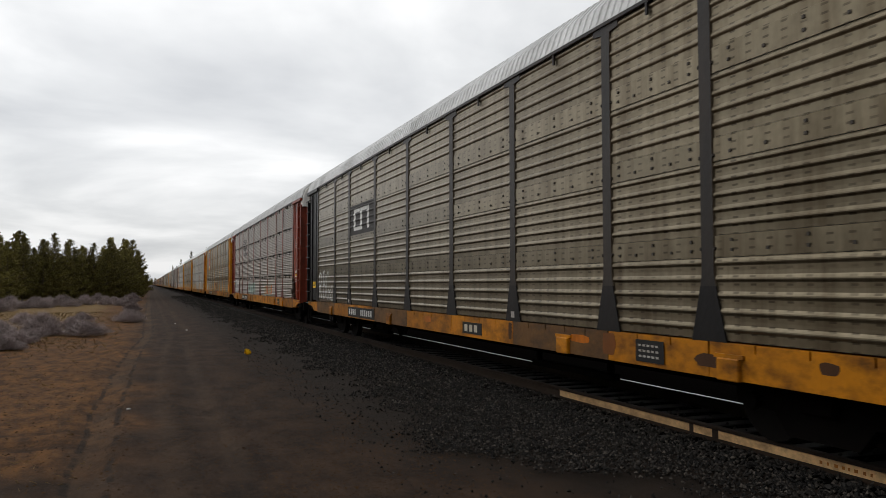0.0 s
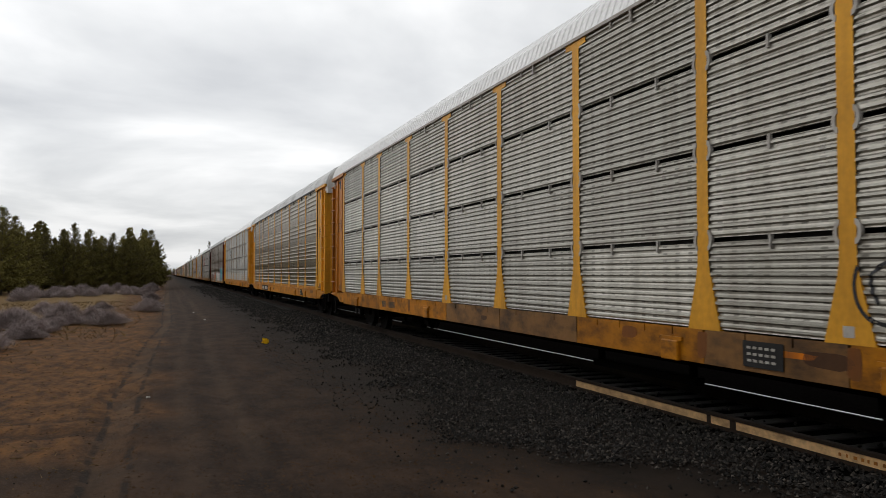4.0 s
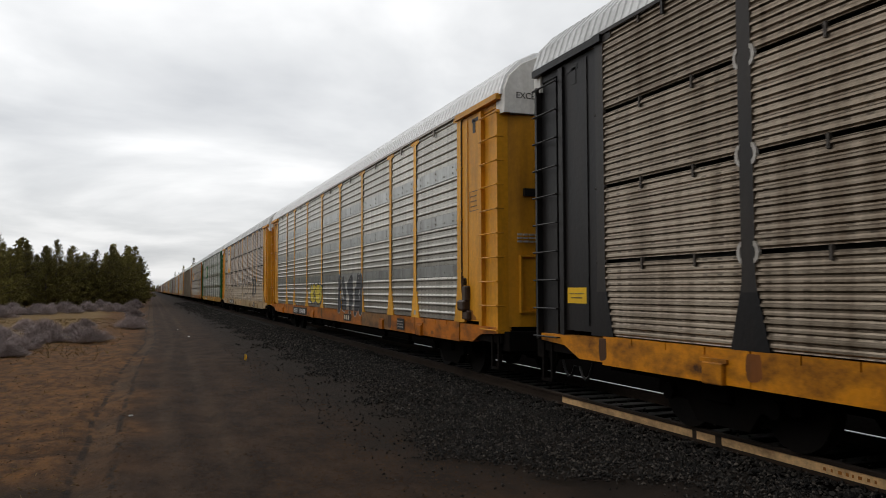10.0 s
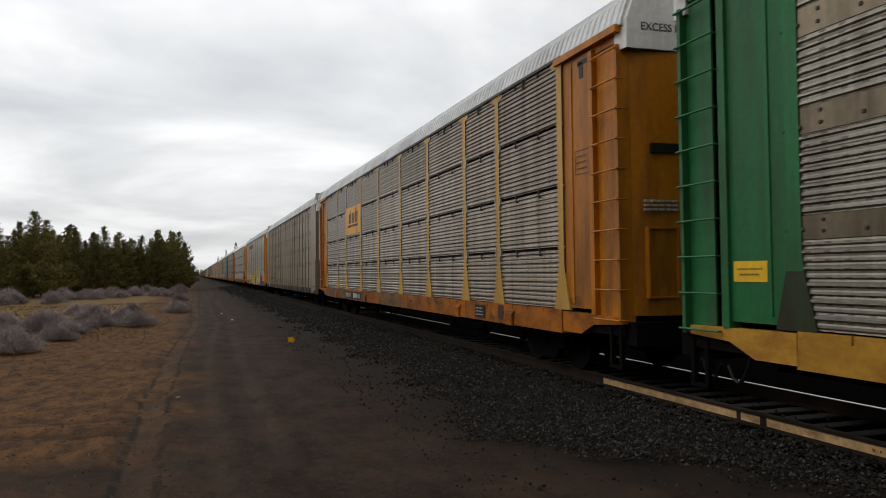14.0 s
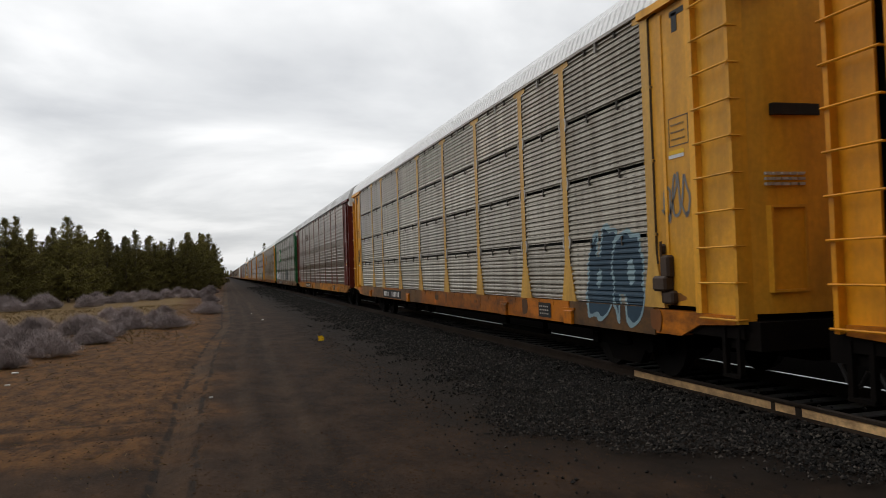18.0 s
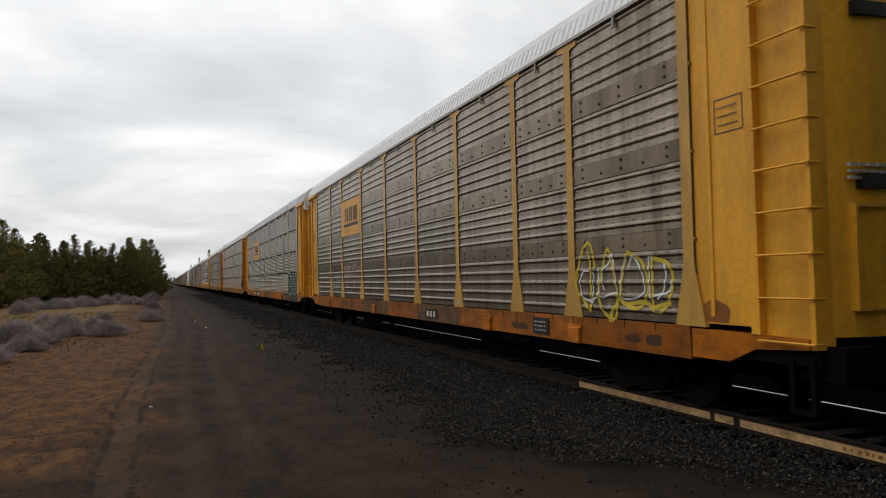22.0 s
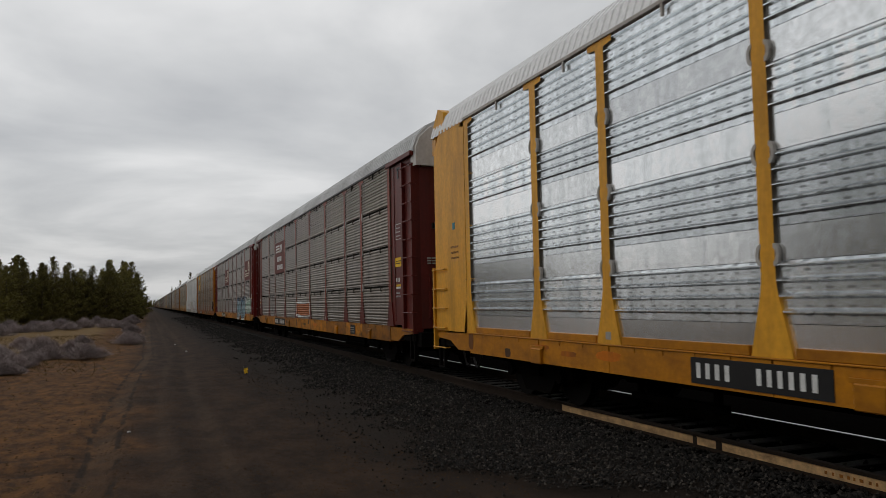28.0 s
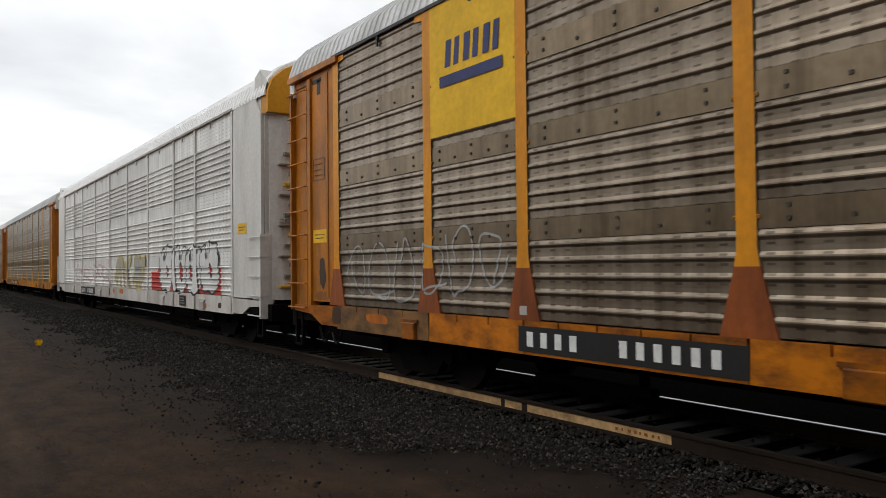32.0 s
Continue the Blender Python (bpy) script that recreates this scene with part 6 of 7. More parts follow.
CARS = [
    # kind, sheet, posts, ends, sill, cap, style, label
    ("band", "moss", CHARCOAL, BLACK, SILL, WHITE, "laddered", "olive-grey corrugated autorack with charcoal posts and yellow sill"),
    ("line", "warm", BRICK, BRICK, SILL, WHITE, "laddered", "brown-grey corrugated autorack with brick red posts and yellow sill"),
    ("band", "olive", GOLD, YELLOW, SILL, WHITE, "laddered", "olive-grey corrugated autorack with yellow posts and ends"),
    ("line", "pale", GOLD, ORANGE, SILL, WHITE, "laddered", "pale grey corrugated autorack with yellow posts"),
    ("band", "olive", GOLD, GOLD, SILL_GOLD, WHITE, "laddered", "olive-grey corrugated autorack with gold posts and sill"),
    ("line", "light", STRAW, GOLD, SILL_GOLD, WHITE, "laddered", "light grey corrugated autorack with faded gold posts and ends"),
    ("band", "warm", ROSE, MAROON, SILL, WHITE, "laddered", "warm grey autorack with faded brown posts and much graffiti"),
    ("line", "warm", CHARCOAL, BLACK, SILL, WHITE, "laddered", "brown-grey corrugated autorack with charcoal posts and black ends"),
    ("band", "pale", GOLD, YELLOW, SILL_ORANGE, WHITE, "laddered", "pale zinc autorack with gold posts and orange sill"),
    ("line", "grimy", GOLD, GOLD, SILL_PALE, WHITE, "laddered", "dirty brown autorack with yellow posts and cream sill"),
    ("bandfine", "sage", GREEN, GREEN, SILL_LEMON, WHITE, "laddered", "green-grey corrugated autorack with green posts and green ends"),
    ("line", "warm", STRAW, ORANGE, SILL_ORANGE, WHITE, "laddered", "brown-grey autorack with gold posts, orange ends and sill"),
    ("slotted", "tan", TAN, TAN, TAN, WHITE, "hooded", "tan steel-sided autorack with rows of narrow slots"),
    ("band", "light", AMBER, AMBER, SILL_ORANGE, WHITE, "laddered", "zinc autorack with orange posts and large yellow graffiti"),
    ("line", "grey", STRAW, GOLD, SILL_ORANGE, WHITE, "laddered", "grey corrugated autorack with faded gold posts and gold ends"),
    ("band", "warm", ROSE, MAROON, SILL, WHITE, "laddered", "warm grey autorack with faded brown posts and maroon ends"),
    ("bandfine", "brown", GREEN, GREEN, SILL_DIRTY, WHITE, "laddered", "dirty grey autorack with green posts and graffiti"),
    ("band", "warm", STRAW, GOLD, SILL_ORANGE, WHITE, "laddered", "warm grey corrugated autorack with gold posts and ends"),
    ("line", "stone", STRAW, GOLD, SILL_ORANGE, WHITE, "laddered", "grey corrugated autorack with faded gold posts and graffiti"),
    ("line", "grey", GOLD, ORANGE, SILL, YELLOW, "laddered", "grey autorack with gold posts and rust-stained orange ends"),
    ("line", "dark", GOLD, YELLOW, SILL_ORANGE, WHITE, "laddered", "dark grey corrugated autorack with yellow posts"),
    ("modern", "silver", GOLD, GOLD, SILL_GOLD, YELLOW, "hooded", "bright zinc autorack with gold posts and hooded ends"),
    ("line", "brown", BRICK, MAROON, SILL, WHITE, "laddered", "brown-grey autorack with brick red posts and maroon ends"),
    ("line", "brown", BRICK, CRIMSON, SILL, WHITE, "laddered", "brown-grey autorack with brick red posts and wheel emblems"),
    ("band", "warm", AMBER, ORANGE, SILL_ORANGE, WHITE, "laddered", "olive-grey corrugated autorack with orange posts"),
    ("white", "white", WHITE, WHITE, SILL_WHITE, YELLOW, "hooded", "white autorack with graffiti along its lower side"),
    ("band", "olive", GOLD, ORANGE, SILL, WHITE, "laddered", "olive-grey corrugated autorack with gold posts"),
    ("band", "warm", ORANGE, ORANGE, SILL, WHITE, "laddered", "warm grey corrugated autorack with orange posts"),
]
FAR = [("line", "grey", STRAW, RUST), ("band", "brown", BRICK, MAROON), ("band", "grey", CHARCOAL, ORANGE), ("line", "light", GREEN, WHITE), ("band", "warm", ROSE, MAROON),
       ("line", "brown", CHARCOAL, BLACK), ("band", "grey", GREEN, GREEN), ("line", "dark", STRAW, STRAW)]
TRAIN = []
for k in range(54):
    if k < len(CARS):
        kind, tone, post, end, sill, cap, style, label = CARS[k]
        car = autorack(kind, tone, post, end, sill, label, True, cap, style, ROOF_BRIGHT if k in (3, 5, 8, 14, 17, 21, 25) else None, (4.03, 2.42) if k in (3, 17, 18, 19) else (3.30,), k in (4, 5, 21), k not in (3, 5, 17), k != 23)
    else:
        kind, tone, post, end = FAR[(k * 5 + k // 7) % len(FAR)]
        car = autorack(kind, tone, post, end, SILL_DIRTY, "weathered corrugated autorack far down the train", False, WHITE)
    TRAIN.append(car)

# grimy brake rigging on the leading end plates of some cars
for k in (1, 8, 14, 19, 24):
    bm = bmesh.new()
    for y, z, w, h, x in ((-11.98, 1.62, 0.10, 0.30, 0.10), (-11.90, 1.40, 0.16, 0.20, 0.14), (-12.02, 1.22, 0.12, 0.18, 0.09), (-11.86, 1.85, 0.05, 0.14, 0.06)):
        box(bm, -1.52 - x, -1.50, y - w, y + w, z - h / 2, z + h / 2, bevel=0.03)
    tube(bm, (-1.60, -11.9, 1.95), (-1.60, -11.92, 1.15), 0.02)
    part("brake_rigging", bm, RUSTY, TRAIN[k], "rusty brake rigging on the end plate")

# upright ribs on the end doors of the dirty brown car
for x in (-1.22, -0.92, -0.62, -0.32):
    bm = bmesh.new()
    y = -13.56 + 0.16 * (x / 1.42) ** 4
    box(bm, x - 0.05, x + 0.05, y - 0.045, y + 0.03, 1.10, 4.70, bevel=0.008)
    part("door_rib", bm, FOOT_RUST, TRAIN[9], "rusty upright rib on the end door")

for k, what, bay in ((0, "white_mark", 2), (1, "faded", 2), (2, "shield", 1), (5, "grey_plate", 2), (6, "faded", 2), (7, "red_plate", 2), (9, "plain_shield", 1),
                     (10, "green_plate", 2), (11, "gold_small", 2), (13, "shield", 1), (15, "faint", 2), (16, "green_plate", 2), (17, "gold_plate", 2), (18, "gold_plate", 2),
                     (20, "shield", 1), (21, "orange_mark", 6), (22, "maroon_plate", 2), (23, "wheel_plate", 3), (23, "wheel_plate_long", 8), (24, "gold_tall", 1)):
    logo(TRAIN[k], what, bay, CARS[k][0])

# graffiti: car, from, to (metres from the car's middle), height, seed, colours
W, K = SPRAY["white"], SPRAY["black"]
for k, y0, y1, z0, z1, seed, fill, edge, letters, thick, rim, solid in (
        (1, 9.1, 11.2, 1.15, 1.95, 2, SPRAY["grey"], W, 4, 0.10, 0.04, None),
        (2, 9.2, 11.3, 1.15, 2.0, 5, SPRAY["grey"], W, 4, 0.10, 0.04, None), (2, 4.5, 6.6, 1.2, 1.9, 71, SPRAY["grey"], W, 5, 0.035, 0.0, None), (2, -2.0, 1.0, 0.8, 1.85, 6, SPRAY["rust"], SPRAY["brown"], 5, 0.062, 0.0, None),
        (2, -2.0, 1.1, 0.85, 2.0, 72, SPRAY["brown"], K, 5, 0.04, 0.0, None), (2, -1.9, 0.9, 1.2, 2.05, 73, SPRAY["yellow"], K, 3, 0.03, 0.0, None),
        (3, -11.2, -9.0, 1.2, 2.0, 7, K, SPRAY["grey"], 3, 0.04, 0.0, None),
        (7, -11.0, -9.1, 1.2, 2.0, 13, SPRAY["grey"], W, 3, 0.02, 0.012, None),
        (8, -4.2, -1.2, 1.05, 2.1, 15, K, SPRAY["grey"], 3, 0.22, 0.03, None),
        (8, 4.2, 11.2, 1.15, 2.0, 16, SPRAY["grey"], SPRAY["green"], 6, 0.03, 0.03, None),
        (9, -8.7, -6.5, 1.3, 2.5, 48, K, SPRAY["brown"], 2, 0.15, 0.02, None), (9, 5.0, 11.0, 1.2, 1.9, 18, SPRAY["brown"], SPRAY["brown"], 7, 0.03, 0.01, None),
        (10, 1.6, 6.4, 1.2, 2.0, 20, SPRAY["grey"], W, 6, 0.02, 0.012, None),
        (12, 6.0, 10.6, 1.15, 2.0, 21, SPRAY["brown"], SPRAY["brown"], 6, 0.045, 0.01, None),
        (13, 8.6, 11.3, 1.3, 2.2, 24, SPRAY["pink"], W, 3, 0.16, 0.04, None),
        (17, -11.3, -9.0, 1.15, 2.1, 29, SPRAY["yellow"], W, 4, 0.055, 0.03, None), (17, -11.2, -9.1, 1.2, 2.0, 49, W, W, 4, 0.03, 0.03, None), (17, 7.1, 8.6, 1.2, 1.9, 30, SPRAY["grey"], W, 4, 0.03, 0.014, None), (17, 7.2, 8.7, 1.3, 2.0, 31, SPRAY["mint"], W, 3, 0.03, 0.014, None),
        (18, -1.2, 1.2, 1.2, 2.0, 32, SPRAY["ash"], SPRAY["grey"], 3, 0.035, 0.02, None),
        (18, 1.7, 3.9, 1.4, 1.9, 33, SPRAY["slate"], SPRAY["slate"], 4, 0.02, 0.0, None),
        (19, -4.0, -1.6, 1.2, 2.2, 35, SPRAY["grey"], W, 4, 0.03, 0.02, None), (20, 1.6, 4.0, 1.4, 2.0, 36, K, K, 4, 0.03, 0.01, None),
        (22, 7.2, 8.6, 1.2, 2.1, 38, SPRAY["ash"], W, 3, 0.04, 0.04, None),
        (23, -12.0, -9.3, 1.15, 2.0, 40, SPRAY["mint"], SPRAY["green"], 5, 0.08, 0.04, None),
        (24, 7.2, 11.2, 1.15, 2.2, 41, SPRAY["grey"], W, 6, 0.035, 0.02, None), (24, -10.9, -9.9, 1.15, 1.5, 44, SPRAY["grey"], W, 3, 0.03, 0.02, None),
        (25, -3.8, 0.6, 1.1, 2.1, 46, SPRAY["grey"], SPRAY["yellow"], 5, 0.12, 0.05, None),
        (25, 0.8, 8.4, 1.15, 2.0, 47, SPRAY["pink"], SPRAY["grey"], 8, 0.06, 0.03, None)):
    if thick < 0.065:
        scribble(TRAIN[k], CARS[k][0], y0, y1, z0, z1, seed, fill, letters, max(0.028, 0.9 * thick))
    else:
        paint_layer(TRAIN[k], CARS[k][0], y0, y1, z0, z1, seed, fill, edge, letters, thick, rim, solid)

paint_ground(TRAIN[13], "band", -9.3, 4.4, 0.71, 1.95, 3, SPRAY["maroon"])
paint_ground(TRAIN[9], "line", -11.4, 11.5, 1.10, 2.34, 9, SPRAY["dust"])
paint_ground(TRAIN[25], "white", -10.8, -4.6, 1.12, 2.0, 5, SPRAY["red"])
paint_ground(TRAIN[6], "band", 0.9, 3.5, 1.12, 2.2, 6, SPRAY["orange"])
paint_ground(TRAIN[18], "line", -11.4, -8.7, 0.9, 2.3, 7, K)
paint_ground(TRAIN[23], "line", -9.2, -4.5, 1.2, 2.35, 8, SPRAY["blue"])
for k, y0, y1, z0, z1, seed, letters, fill, edge, detail in (
        (1, 0.8, 3.8, 1.05, 1.8, 51, 3, SPRAY["mint"], SPRAY["grey"], K), (1, -5.8, -3.2, 1.1, 1.75, 52, 3, SPRAY["orange"], SPRAY["mint"], SPRAY["green"]),
        (6, -11.4, -7.3, 0.8, 2.4, 67, 3, SPRAY["teal"], W, SPRAY["blue"]), (6, 4.6, 8.9, 1.12, 1.92, 53, 6, SPRAY["maroon"], W, None), (6, -1.7, 0.7, 0.78, 2.0, 54, 2, SPRAY["mint"], W, SPRAY["orange"]),
        (6, -6.9, -1.9, 0.74, 1.95, 55, 4, W, SPRAY["red"], SPRAY["red"]), (8, 1.35, 3.45, 1.18, 2.05, 56, 2, SPRAY["yellow"], K, K),
        (13, -0.7, 4.2, 0.72, 2.05, 57, 3, SPRAY["yellow"], SPRAY["cream"], SPRAY["maroon"]), (13, -7.2, -2.2, 0.72, 2.4, 58, 4, SPRAY["yellow"], SPRAY["cream"], SPRAY["maroon"]),
        (14, -11.3, -9.7, 0.75, 2.3, 59, 2, SPRAY["navy"], SPRAY["sky"], SPRAY["sky"]), (16, 7.4, 11.7, 1.12, 2.1, 60, 4, W, K, K),
        (16, -4.6, -1.6, 1.12, 2.2, 61, 2, K, SPRAY["ash"], None), (22, -1.3, 1.3, 1.15, 1.72, 66, 1, SPRAY["rust"], W, SPRAY["rust"]), (16, 1.6, 4.0, 1.12, 1.95, 62, 2, SPRAY["ash"], SPRAY["grey"], None),
        (18, -11.2, -8.9, 0.95, 2.1, 63, 3, K, SPRAY["green"], SPRAY["slate"]), (23, -9.1, -4.6, 0.74, 2.02, 64, 4, SPRAY["sky"], K, SPRAY["teal"]),
        (25, -10.6, -5.6, 1.05, 2.4, 65, 4, W, K, SPRAY["red"])):
    paint_block(TRAIN[k], CARS[k][0], y0, y1, z0, z1, seed, letters, fill, edge, detail)

# yellow notices and stencils on the side plates
for k, s, z, color in ((0, 1, 1.55, "gold"), (2, 1, 1.55, "gold"), (2, -1, 2.0, "gold"), (7, -1, 2.75, "gold"), (7, 1, 1.5, "gold"), (10, 1, 1.55, "gold"), 
                       (22, -1, 2.5, "gold"), (23, 1, 1.6, "gold"), (24, 1, 2.1, "gold"), (25, -1, 2.4, "gold"), (16, -1, 2.2, "gold"), (24, -1, 1.9, "gold")):
    b = Board(TRAIN[k], s * 12.27 + 0.26, s * 12.27 - 0.26, z, z + 0.22, x=-1.524 if CARS[k][6] != "hooded" else FACE - 0.002)
    b.plate("notice", LOGO[color], "yellow notice on the side plate")
    b.bars("notice_line", LOGO["charcoal"], 0.12, 0.88, 0.58, 0.66, 14, gap=0.5)
    b.bars("notice_line", LOGO["charcoal"], 0.2, 0.8, 0.32, 0.40, 11, gap=0.5)
for k in range(27):
    if CARS[k][6] == "hooded":
        continue
    pale_ink = CARS[k][3] in (BLACK, GREEN, MAROON, BRICK, CRIMSON)
    for s in (-1,) if pale_ink else (-1, 1):
        b = Board(TRAIN[k], s * 12.3 + 0.22, s * 12.3 - 0.22, 3.15, 3.52, x=-1.523)
        ink = LOGO["white"] if pale_ink else LOGO["charcoal"]
        b.shapes("stencil_box", ink, [[(0, 0), (1, 0), (1, 0.03), (0, 0.03)], [(0, 0.97), (1, 0.97), (1, 1), (0, 1)], [(0, 0), (0.03, 0), (0.03, 1), (0, 1)], [(0.97, 0), (1, 0), (1, 1), (0.97, 1)]])
        for v in (0.2, 0.45, 0.7):
            b.bars("stencil_line", ink, 0.14, 0.86, v, v + 0.06, 8, gap=0.5)
# reflecting strips and small stencilled marks on the end plates
STRIPS = [(14, -1, 3.0, 0.34), (14, 1, 1.93, 0.5), (7, -1, 2.15, 0.2), (23, -1, 1.98, 0.34)]
for k, (_, _, _, end, _, _, _, _) in enumerate(CARS):
    if end in (MAROON, BRICK):
        STRIPS += [(k, -1, 1.98, 0.34), (k, 1, 1.66, 0.5)]
for k, s, z, wide in STRIPS:
    b = Board(TRAIN[k], s * 12.24 + wide / 2, s * 12.24 - wide / 2, z, z + 0.10, x=-1.523)
    b.shapes("reflecting_strip", LOGO["gold"], [[(0, 0.5), (1, 0.5), (1, 1), (0, 1)]], "yellow half of a reflecting strip")
    b.shapes("reflecting_strip", LOGO["white"], [[(0, 0), (1, 0), (1, 0.44), (0, 0.44)]], "white half of a reflecting strip")
    if k != 14:
        b = Board(TRAIN[k], s * 12.24 + wide / 2, s * 12.24 - wide / 2, z + 0.16, z + 0.28, x=-1.523)
        b.bars("stencil_line", LOGO["white"], 0.0, 0.9, 0.0, 0.8, 7 if s > 0 else 3, gap=0.42)
        b = Board(TRAIN[k], s * 12.24 + 0.18, s * 12.24 - 0.18, z - 0.22, z - 0.06, x=-1.523)
        b.bars("stencil_line", LOGO["silver"], 0.0, 0.8, 0.6, 0.85, 6, gap=0.5)
        b.bars("stencil_line", LOGO["silver"], 0.0, 1.0, 0.1, 0.35, 7, gap=0.5)
# small blue sticker and stencilled lines on the hooded end of the bright zinc car
b = Board(TRAIN[21], 12.36, 12.24, 3.05, 3.18, x=FACE - 0.004)
b.plate("sticker", LOGO["teal"], "small blue sticker")
b = Board(TRAIN[21], 12.45, 12.0, 2.45, 2.75, x=FACE - 0.004)
for v in (0.1, 0.45, 0.8):
    b.bars("stencil_line", RUST, 0.0, 0.9, v, v + 0.12, 8, gap=0.5)
# rust and grime on the lower end plates
def stain(car, s, y, z, wide, tall, seed, material, x=-1.5232):
    rng = random.Random(seed)
    line = []
    for i in range(40):
        a = 6.2832 * i / 40
        r = 0.5 * (1 + 0.6 * noise.noise((1.3 * math.cos(a) + seed, 1.3 * math.sin(a), 1)) + rng.uniform(-0.03, 0.03))
        line.append((min(12.56, max(11.74, y + wide * r * math.cos(a))) * s, max(1.14, z + tall * r * math.sin(a))))
    bm = bmesh.new()
    prism(bm, line, x, x + 0.002)
    part("rust_stain", bm, material, car, "dark rust stain on the end plate")


for k, (_, _, _, end, _, _, style, _) in enumerate(CARS):
    if style == "hooded" or end not in (YELLOW, GOLD, ORANGE):
        continue
    for s in (-1, 1):
        stain(TRAIN[k], s, 12.0 + 0.2 * math.sin(k * 2.1 + s), 1.22, 0.62, 0.26 + 0.14 * math.sin(k * 1.7 + s), 100 + 2 * k + s, RUST)
for s, y, z, wide, tall, seed in ((-1, 12.05, 1.75, 0.16, 0.9, 301), (-1, 12.35, 1.5, 0.22, 0.6, 302), (1, 12.2, 1.6, 0.25, 0.5, 303)):
    stain(TRAIN[24], s, y, z, wide, tall, seed, RUSTY)
scribble(TRAIN[13], "band", -7.2, -2.2, 0.8, 2.3, 85, SPRAY["teal"], 7, 0.05)
scribble(TRAIN[13], "band", -0.6, 4.0, 0.8, 1.95, 86, SPRAY["teal"], 6, 0.035)
scribble(TRAIN[13], "band", -7.0, -2.4, 0.85, 2.3, 87, W, 5, 0.028)
spray_line(TRAIN[9], "line", [smooth(p) for p in (
    [(-1.15, 0.8), (-1.1, 1.3), (-1.2, 1.9), (-1.5, 2.3), (-2.6, 2.40), (-3.6, 2.36), (-4.3, 2.56), (-5.2, 2.55), (-5.8, 2.3), (-6.0, 1.6), (-5.95, 0.8)],
    [(-1.9, 2.3), (-1.75, 1.7), (-2.2, 1.32), (-2.9, 1.4), (-3.1, 1.9), (-2.8, 2.2), (-2.2, 2.1)],
    [(-3.2, 1.5), (-3.9, 1.45), (-4.7, 1.6), (-5.3, 1.9), (-5.0, 2.2), (-4.4, 2.1)])], SPRAY["smoke"], 0.07, "large sprayed dark loops")
# five white characters beside the end of the first car
for y, z, wide, tall, lines in (
        (11.30, 1.20, 0.50, 0.86, ([(0.1, 0), (0.05, 0.5), (0.12, 1)], [(-0.05, 0.88), (0.4, 1.0), (0.8, 0.85), (0.6, 0.58), (0.12, 0.46)], [(0.3, 0.46), (0.6, 0.2), (0.95, 0)])),
        (10.68, 1.20, 0.46, 0.90, ([(0.12, 0), (0.08, 0.5), (0.15, 1)], [(0.0, 0.95), (0.5, 1.02), (0.75, 0.8), (0.5, 0.56), (0.15, 0.5)], [(0.3, 0.54), (0.85, 0.4), (0.85, 0.15), (0.4, 0), (0.0, 0.03)])),
        (10.14, 1.18, 0.42, 0.92, ([(0.95, 0.85), (0.6, 1.0), (0.15, 0.8), (0.02, 0.45), (0.25, 0.06), (0.7, 0.04), (0.95, 0.3), (0.55, 0.36)],)),
        (9.66, 1.18, 0.20, 0.34, ([(0.9, 0.9), (0.3, 0.95), (0.2, 0.6), (0.8, 0.4), (0.7, 0.05), (0.05, 0.08)],)),
        (9.40, 1.16, 0.20, 0.50, ([(0.0, 0.8), (0.5, 1.0), (0.5, 0.5), (0.5, 0.0)], [(0.0, 0.0), (0.5, 0.02), (1.0, 0.0)]))):
    spray_line(TRAIN[0], "band", [smooth([(y - u * wide, z + v * tall) for u, v in p]) for p in lines], W, 0.055, "white sprayed letter")
# white tag with drips on a gold-posted car
spray_line(TRAIN[17], "band", [smooth([(6.75 - u * 2.3, 1.28 + v * 0.85) for u, v in p]) for p in (
    [(0.16, 0.75), (0.08, 0.95), (0.0, 0.8), (0.06, 0.62), (0.16, 0.75), (0.17, 0.4), (0.14, 0.1)], [(0.24, 0.6), (0.26, 0.9), (0.33, 0.95), (0.36, 0.6), (0.4, 0.92), (0.47, 0.9), (0.5, 0.55)],
    [(0.58, 0.95), (0.6, 0.6), (0.62, 0.3)], [(0.6, 0.85), (0.7, 1.0), (0.8, 0.9)], [(0.85, 1.0), (0.84, 0.6), (0.9, 0.1)], [(0.9, 0.8), (1.0, 0.95)],
    [(0.3, 0.55), (0.3, 0.15)], [(0.45, 0.5), (0.46, 0.0)], [(0.68, 0.6), (0.68, 0.1)])], SPRAY["pink"], 0.05, "white sprayed tag with drips")
scribble(TRAIN[9], "line", 4.6, 11.0, 0.8, 2.0, 92, SPRAY["brown"], 8, 0.035)
paint_ground(TRAIN[23], "line", -9.0, -4.7, 0.71, 1.4, 14, W)
scribble(TRAIN[23], "line", -8.9, -4.8, 0.75, 1.3, 95, K, 6, 0.05)
scribble(TRAIN[23], "line", -8.8, -4.8, 1.3, 2.2, 96, K, 4, 0.06)
scribble(TRAIN[23], "line", -12.2, -9.2, 1.25, 1.6, 97, W, 7, 0.035)
scribble(TRAIN[23], "line", -12.2, -9.2, 1.7, 2.1, 98, W, 7, 0.035)
scribble(TRAIN[23], "line", 11.95, 12.5, 4.0, 4.6, 81, W, 3, 0.035, -1.527)
scribble(TRAIN[23], "line", 12.0, 12.45, 3.7, 4.3, 99, W, 2, 0.035, -1.527)
scribble(TRAIN[14], "line", -12.5, -11.9, 2.2, 2.8, 82, SPRAY["ash"], 3, 0.04, -1.527)
scribble(TRAIN[14], "line", 11.9, 12.5, 2.08, 2.62, 88, K, 4, 0.03, -1.527)
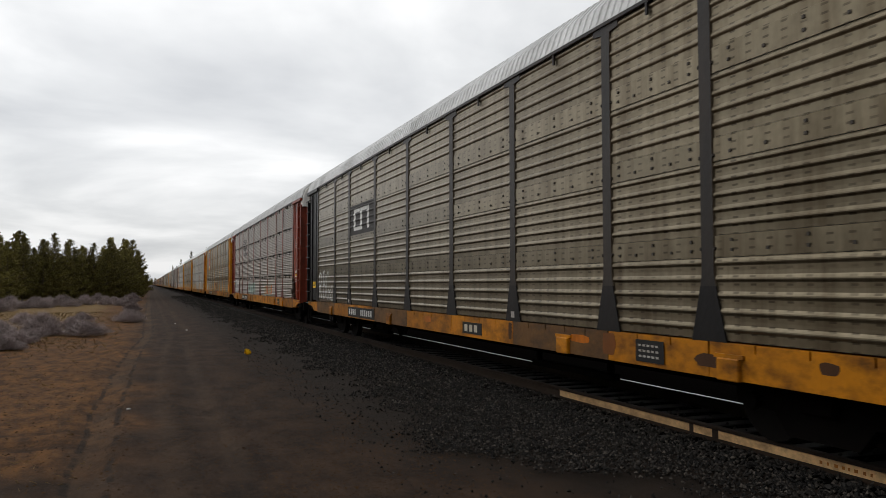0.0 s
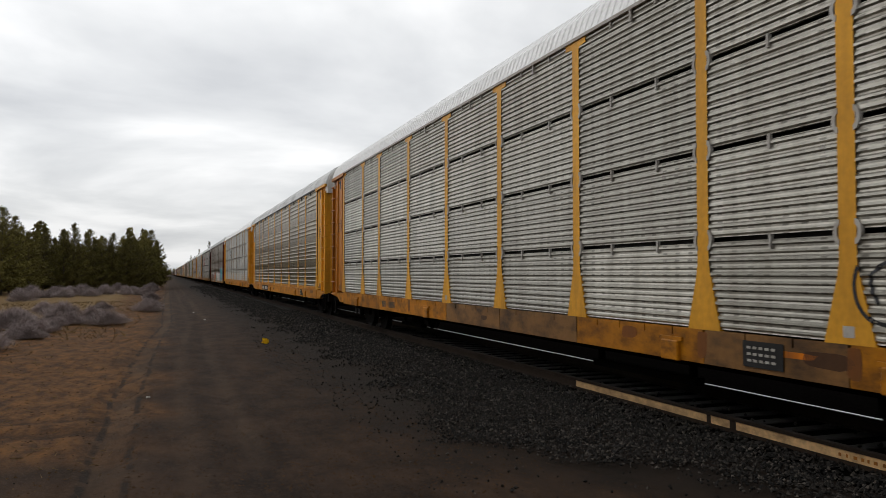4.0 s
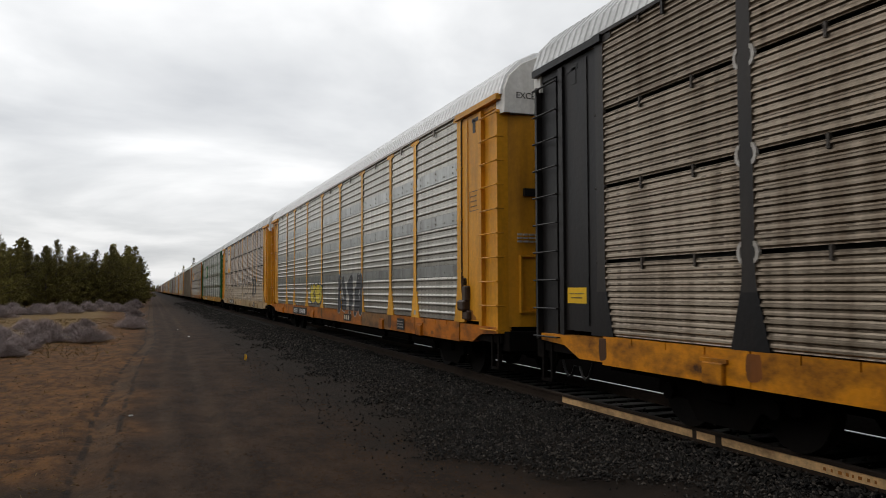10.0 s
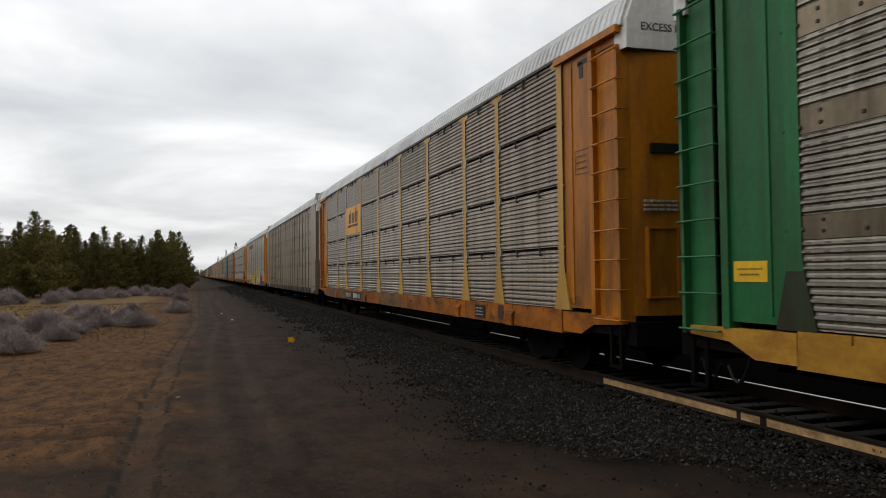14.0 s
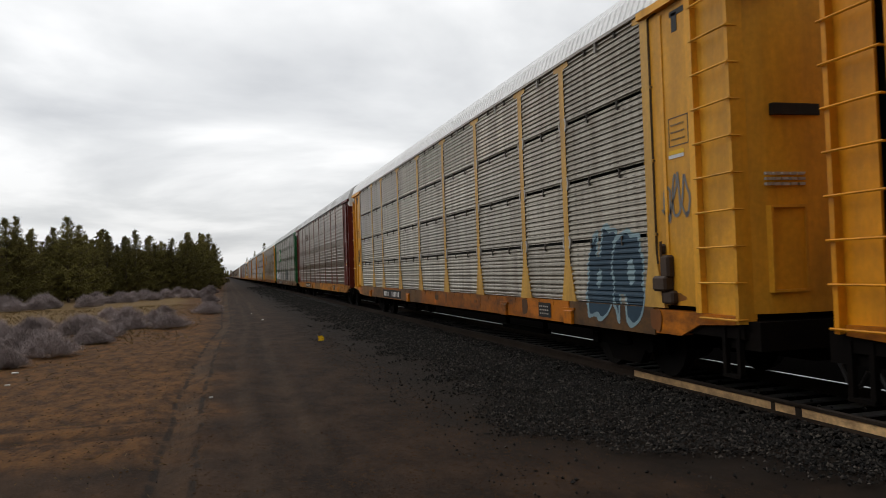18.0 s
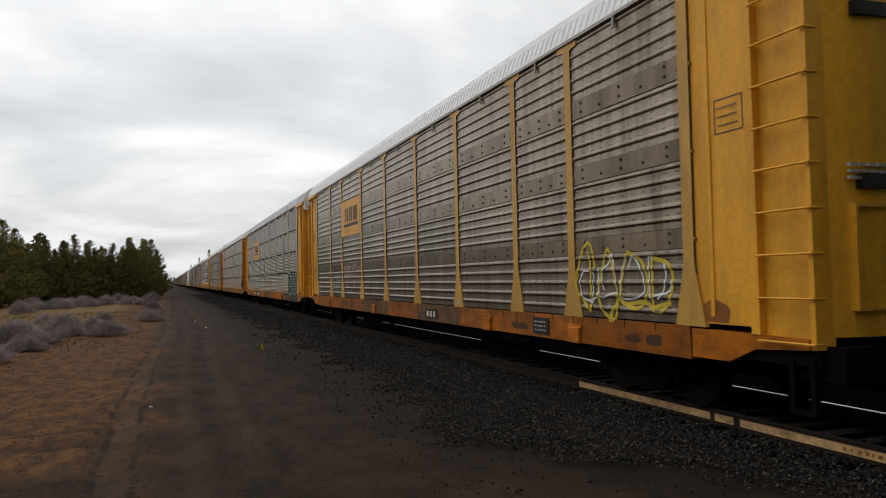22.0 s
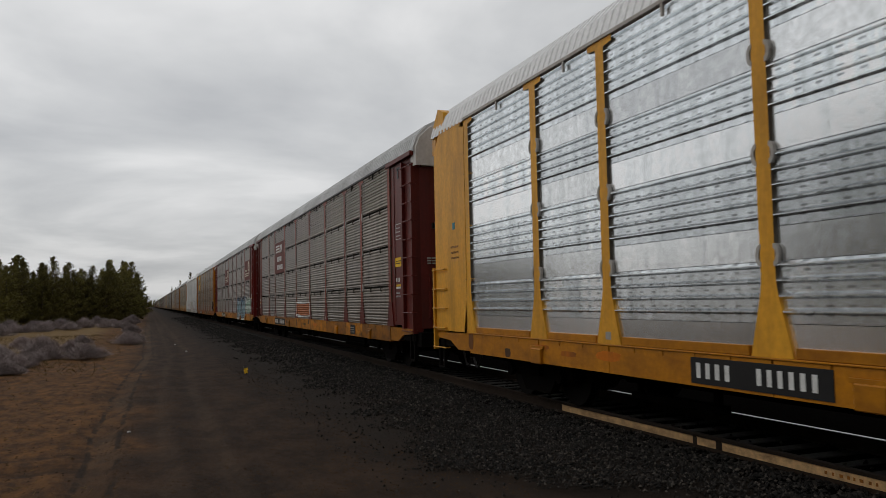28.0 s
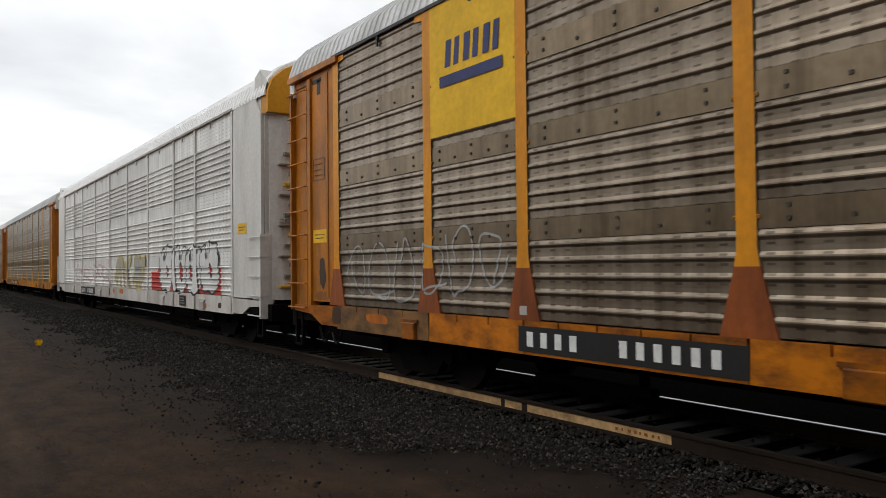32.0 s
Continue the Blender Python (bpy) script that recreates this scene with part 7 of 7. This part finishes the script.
scribble(TRAIN[14], "line", 11.9, 12.45, 2.1, 2.4, 89, K, 5, 0.022, -1.527)
scribble(TRAIN[13], "band", 11.85, 12.5, 1.25, 1.85, 90, SPRAY["brown"], 4, 0.04, -1.527)
scribble(TRAIN[19], "line", -12.5, -11.9, 1.7, 2.3, 83, SPRAY["brown"], 3, 0.03, -1.527)
scribble(TRAIN[17], "line", 11.8, 12.5, 1.6, 2.2, 84, SPRAY["brown"], 3, 0.03, -1.527)

# a round blue emblem beside the ladder of one gold car
b = Board(TRAIN[4], 12.52, 11.72, 3.85, 4.75, x=-1.524)
b.ring("round_emblem", LOGO["teal"], 0.5, 0.5, 0.5, 0.2)
b.ring("round_emblem", LOGO["blue"], 0.5, 0.5, 0.3, 0.3)
b.shapes("round_emblem_cross", LOGO["white"], [[(0.45, 0.2), (0.55, 0.2), (0.55, 0.8), (0.45, 0.8)], [(0.15, 0.46), (0.45, 0.46), (0.45, 0.54), (0.15, 0.54)], [(0.55, 0.46), (0.85, 0.46), (0.85, 0.54), (0.55, 0.54)]])


def words(car, text, y, z, size, material):
    """Painted words that read from the trailing end to the right."""
    c = bpy.data.curves.new("lettering", "FONT")
    c.body, c.size, c.extrude = text, size, 0.004
    c.materials.append(material)
    ob = new("lettering", c)
    ob.parent = car
    ob.matrix_basis = Matrix(((0, 0, -1, VALLEY - 0.046), (-1, 0, 0, y), (0, 1, 0, z), (0, 0, 0, 1)))
    tagged(ob, "painted dark lettering")


def end_words(car, text, x, z, size, material):
    """Painted words on the white cap over the leading end doors."""
    c = bpy.data.curves.new("lettering", "FONT")
    c.body, c.size, c.extrude = text, size, 0.004
    c.materials.append(material)
    ob = new("lettering", c)
    ob.parent = car
    ob.matrix_basis = Matrix(((1, 0, 0, x), (0, 0, -1, -13.586), (0, 1, 0, z), (0, 0, 0, 1)))
    tagged(ob, "small dark lettering on the white cap")


for k in (8, 11, 13):
    end_words(TRAIN[k], "EXCESS HEIGHT", -1.28, 4.98, 0.15, LOGO["charcoal"])


def streak(car, kind, y, wide, z0, z1, seed, material):
    """A dark run of dirt down the sheets, following their section."""
    cells, step = [], 0.03
    for (za, xa), (zb, xb) in zip(side_section(kind), side_section(kind)[1:]):
        if za < z0 or zb > z1 or zb - za < 0.001 or abs(xa - xb) > 0.06:
            continue
        w = wide * (1 + 0.7 * noise.noise((za * 1.7, seed, 0)))
        for a in np.arange(y - w, y + w, step):
            if noise.noise((a * 9, za * 3, seed)) > -0.35:
                cells.append((a, a + step, za, xa - 0.003, zb, xb - 0.003))
    quad_sheet("dirt_streak", cells, material, car, "dark dirt run down the sheets")


for i, (y0, y1) in enumerate(BAYS):
    streak(TRAIN[9], "line", 0.5 * (y0 + y1) + 0.15 * math.sin(i * 2.3), 0.07, 2.0, 5.0, i, SPRAY["brown"])

words(TRAIN[13], "BUILDING", 6.6, 4.35, 0.52, LOGO["charcoal"])
words(TRAIN[13], "AMERICA", 3.9, 4.35, 0.52, LOGO["charcoal"])

# ---------------------------------------------------------------- ties of the near stretch
for k in range(130):
    ob = part("tie", TIE_MESH[k % 4], None, ballast, at=(TRACK_X + 0.03 * math.sin(k * 7.3), -4 + 0.5 * k, RAIL_Z - 0.172))
    ob.rotation_euler = (0, 0, 0.012 * math.sin(k * 3.1))
bm = bmesh.new()
for k in range(900):
    y = 61 + 0.5 * k
    box(bm, TRACK_X - 1.3, TRACK_X + 1.3, y - 0.11, y + 0.11, RAIL_Z - 0.3, RAIL_Z - 0.172)
tagged(part("far_ties", bm, TIE, ballast, "ties down the track"), kind="stuff")


# ---------------------------------------------------------------- what moves
DRIFT = ((0, -0.33), (1, -0.02), (2, 0.03), (3, 0.12), (4.5, 0.16), (6, 0.33), (7, 0.42), (8, 0.48), (9, 0.50), (10, 0.52), (11, 0.58), (12, -0.22), (13, -0.24), (14, -0.15),
         (15.5, -0.1), (17, -0.09), (18, 0.0), (20, 0.03), (22, 0.06), (24, 0.03), (26, 0.0), (27, 0.0), (28, -0.02), (29, 0.60), (30, 0.98), (30.5, 0.85), (31, 0.1), (32, 0.0))


def motions():
    for k, car in enumerate(TRAIN):
        y = FIRST_GAP + PITCH * k - PITCH / 2
        walk(car, [(t, pose(TRACK_X, y + drift - SPEED * t, RAIL_Z)) for t, drift in DRIFT])
    # every wheel rolls at the train's speed; wheels at one place of their bogie share one path
    for (s, k), wheels in WHEELS.items():
        spin = math.degrees(SPEED / 0.46)
        side_ = 180 if s < 0 else 0
        walk(wheels[0], [(i * 0.03, pose(s * 0.735, k, 0.47, (-spin if s < 0 else spin) * i * 0.03, 0, side_)) for i in range(1068)])
        for other in wheels[1:]:
            other.rotation_mode = "QUATERNION"
            keys = other.animation_data_create()
            keys.action = wheels[0].animation_data.action
            keys.action_slot = wheels[0].animation_data.action_slot
    rng = random.Random(4)
    angle, rows = 20.0, []
    for i in range(129):
        rows.append((i * 0.25, pose(0, 0, 0, 12 * math.sin(i * 1.9), 25 + 30 * math.sin(i * 0.77), angle)))
        angle += rng.uniform(-45, 45) - 0.25 * (angle - 10)
    walk(flag, rows)


motions()
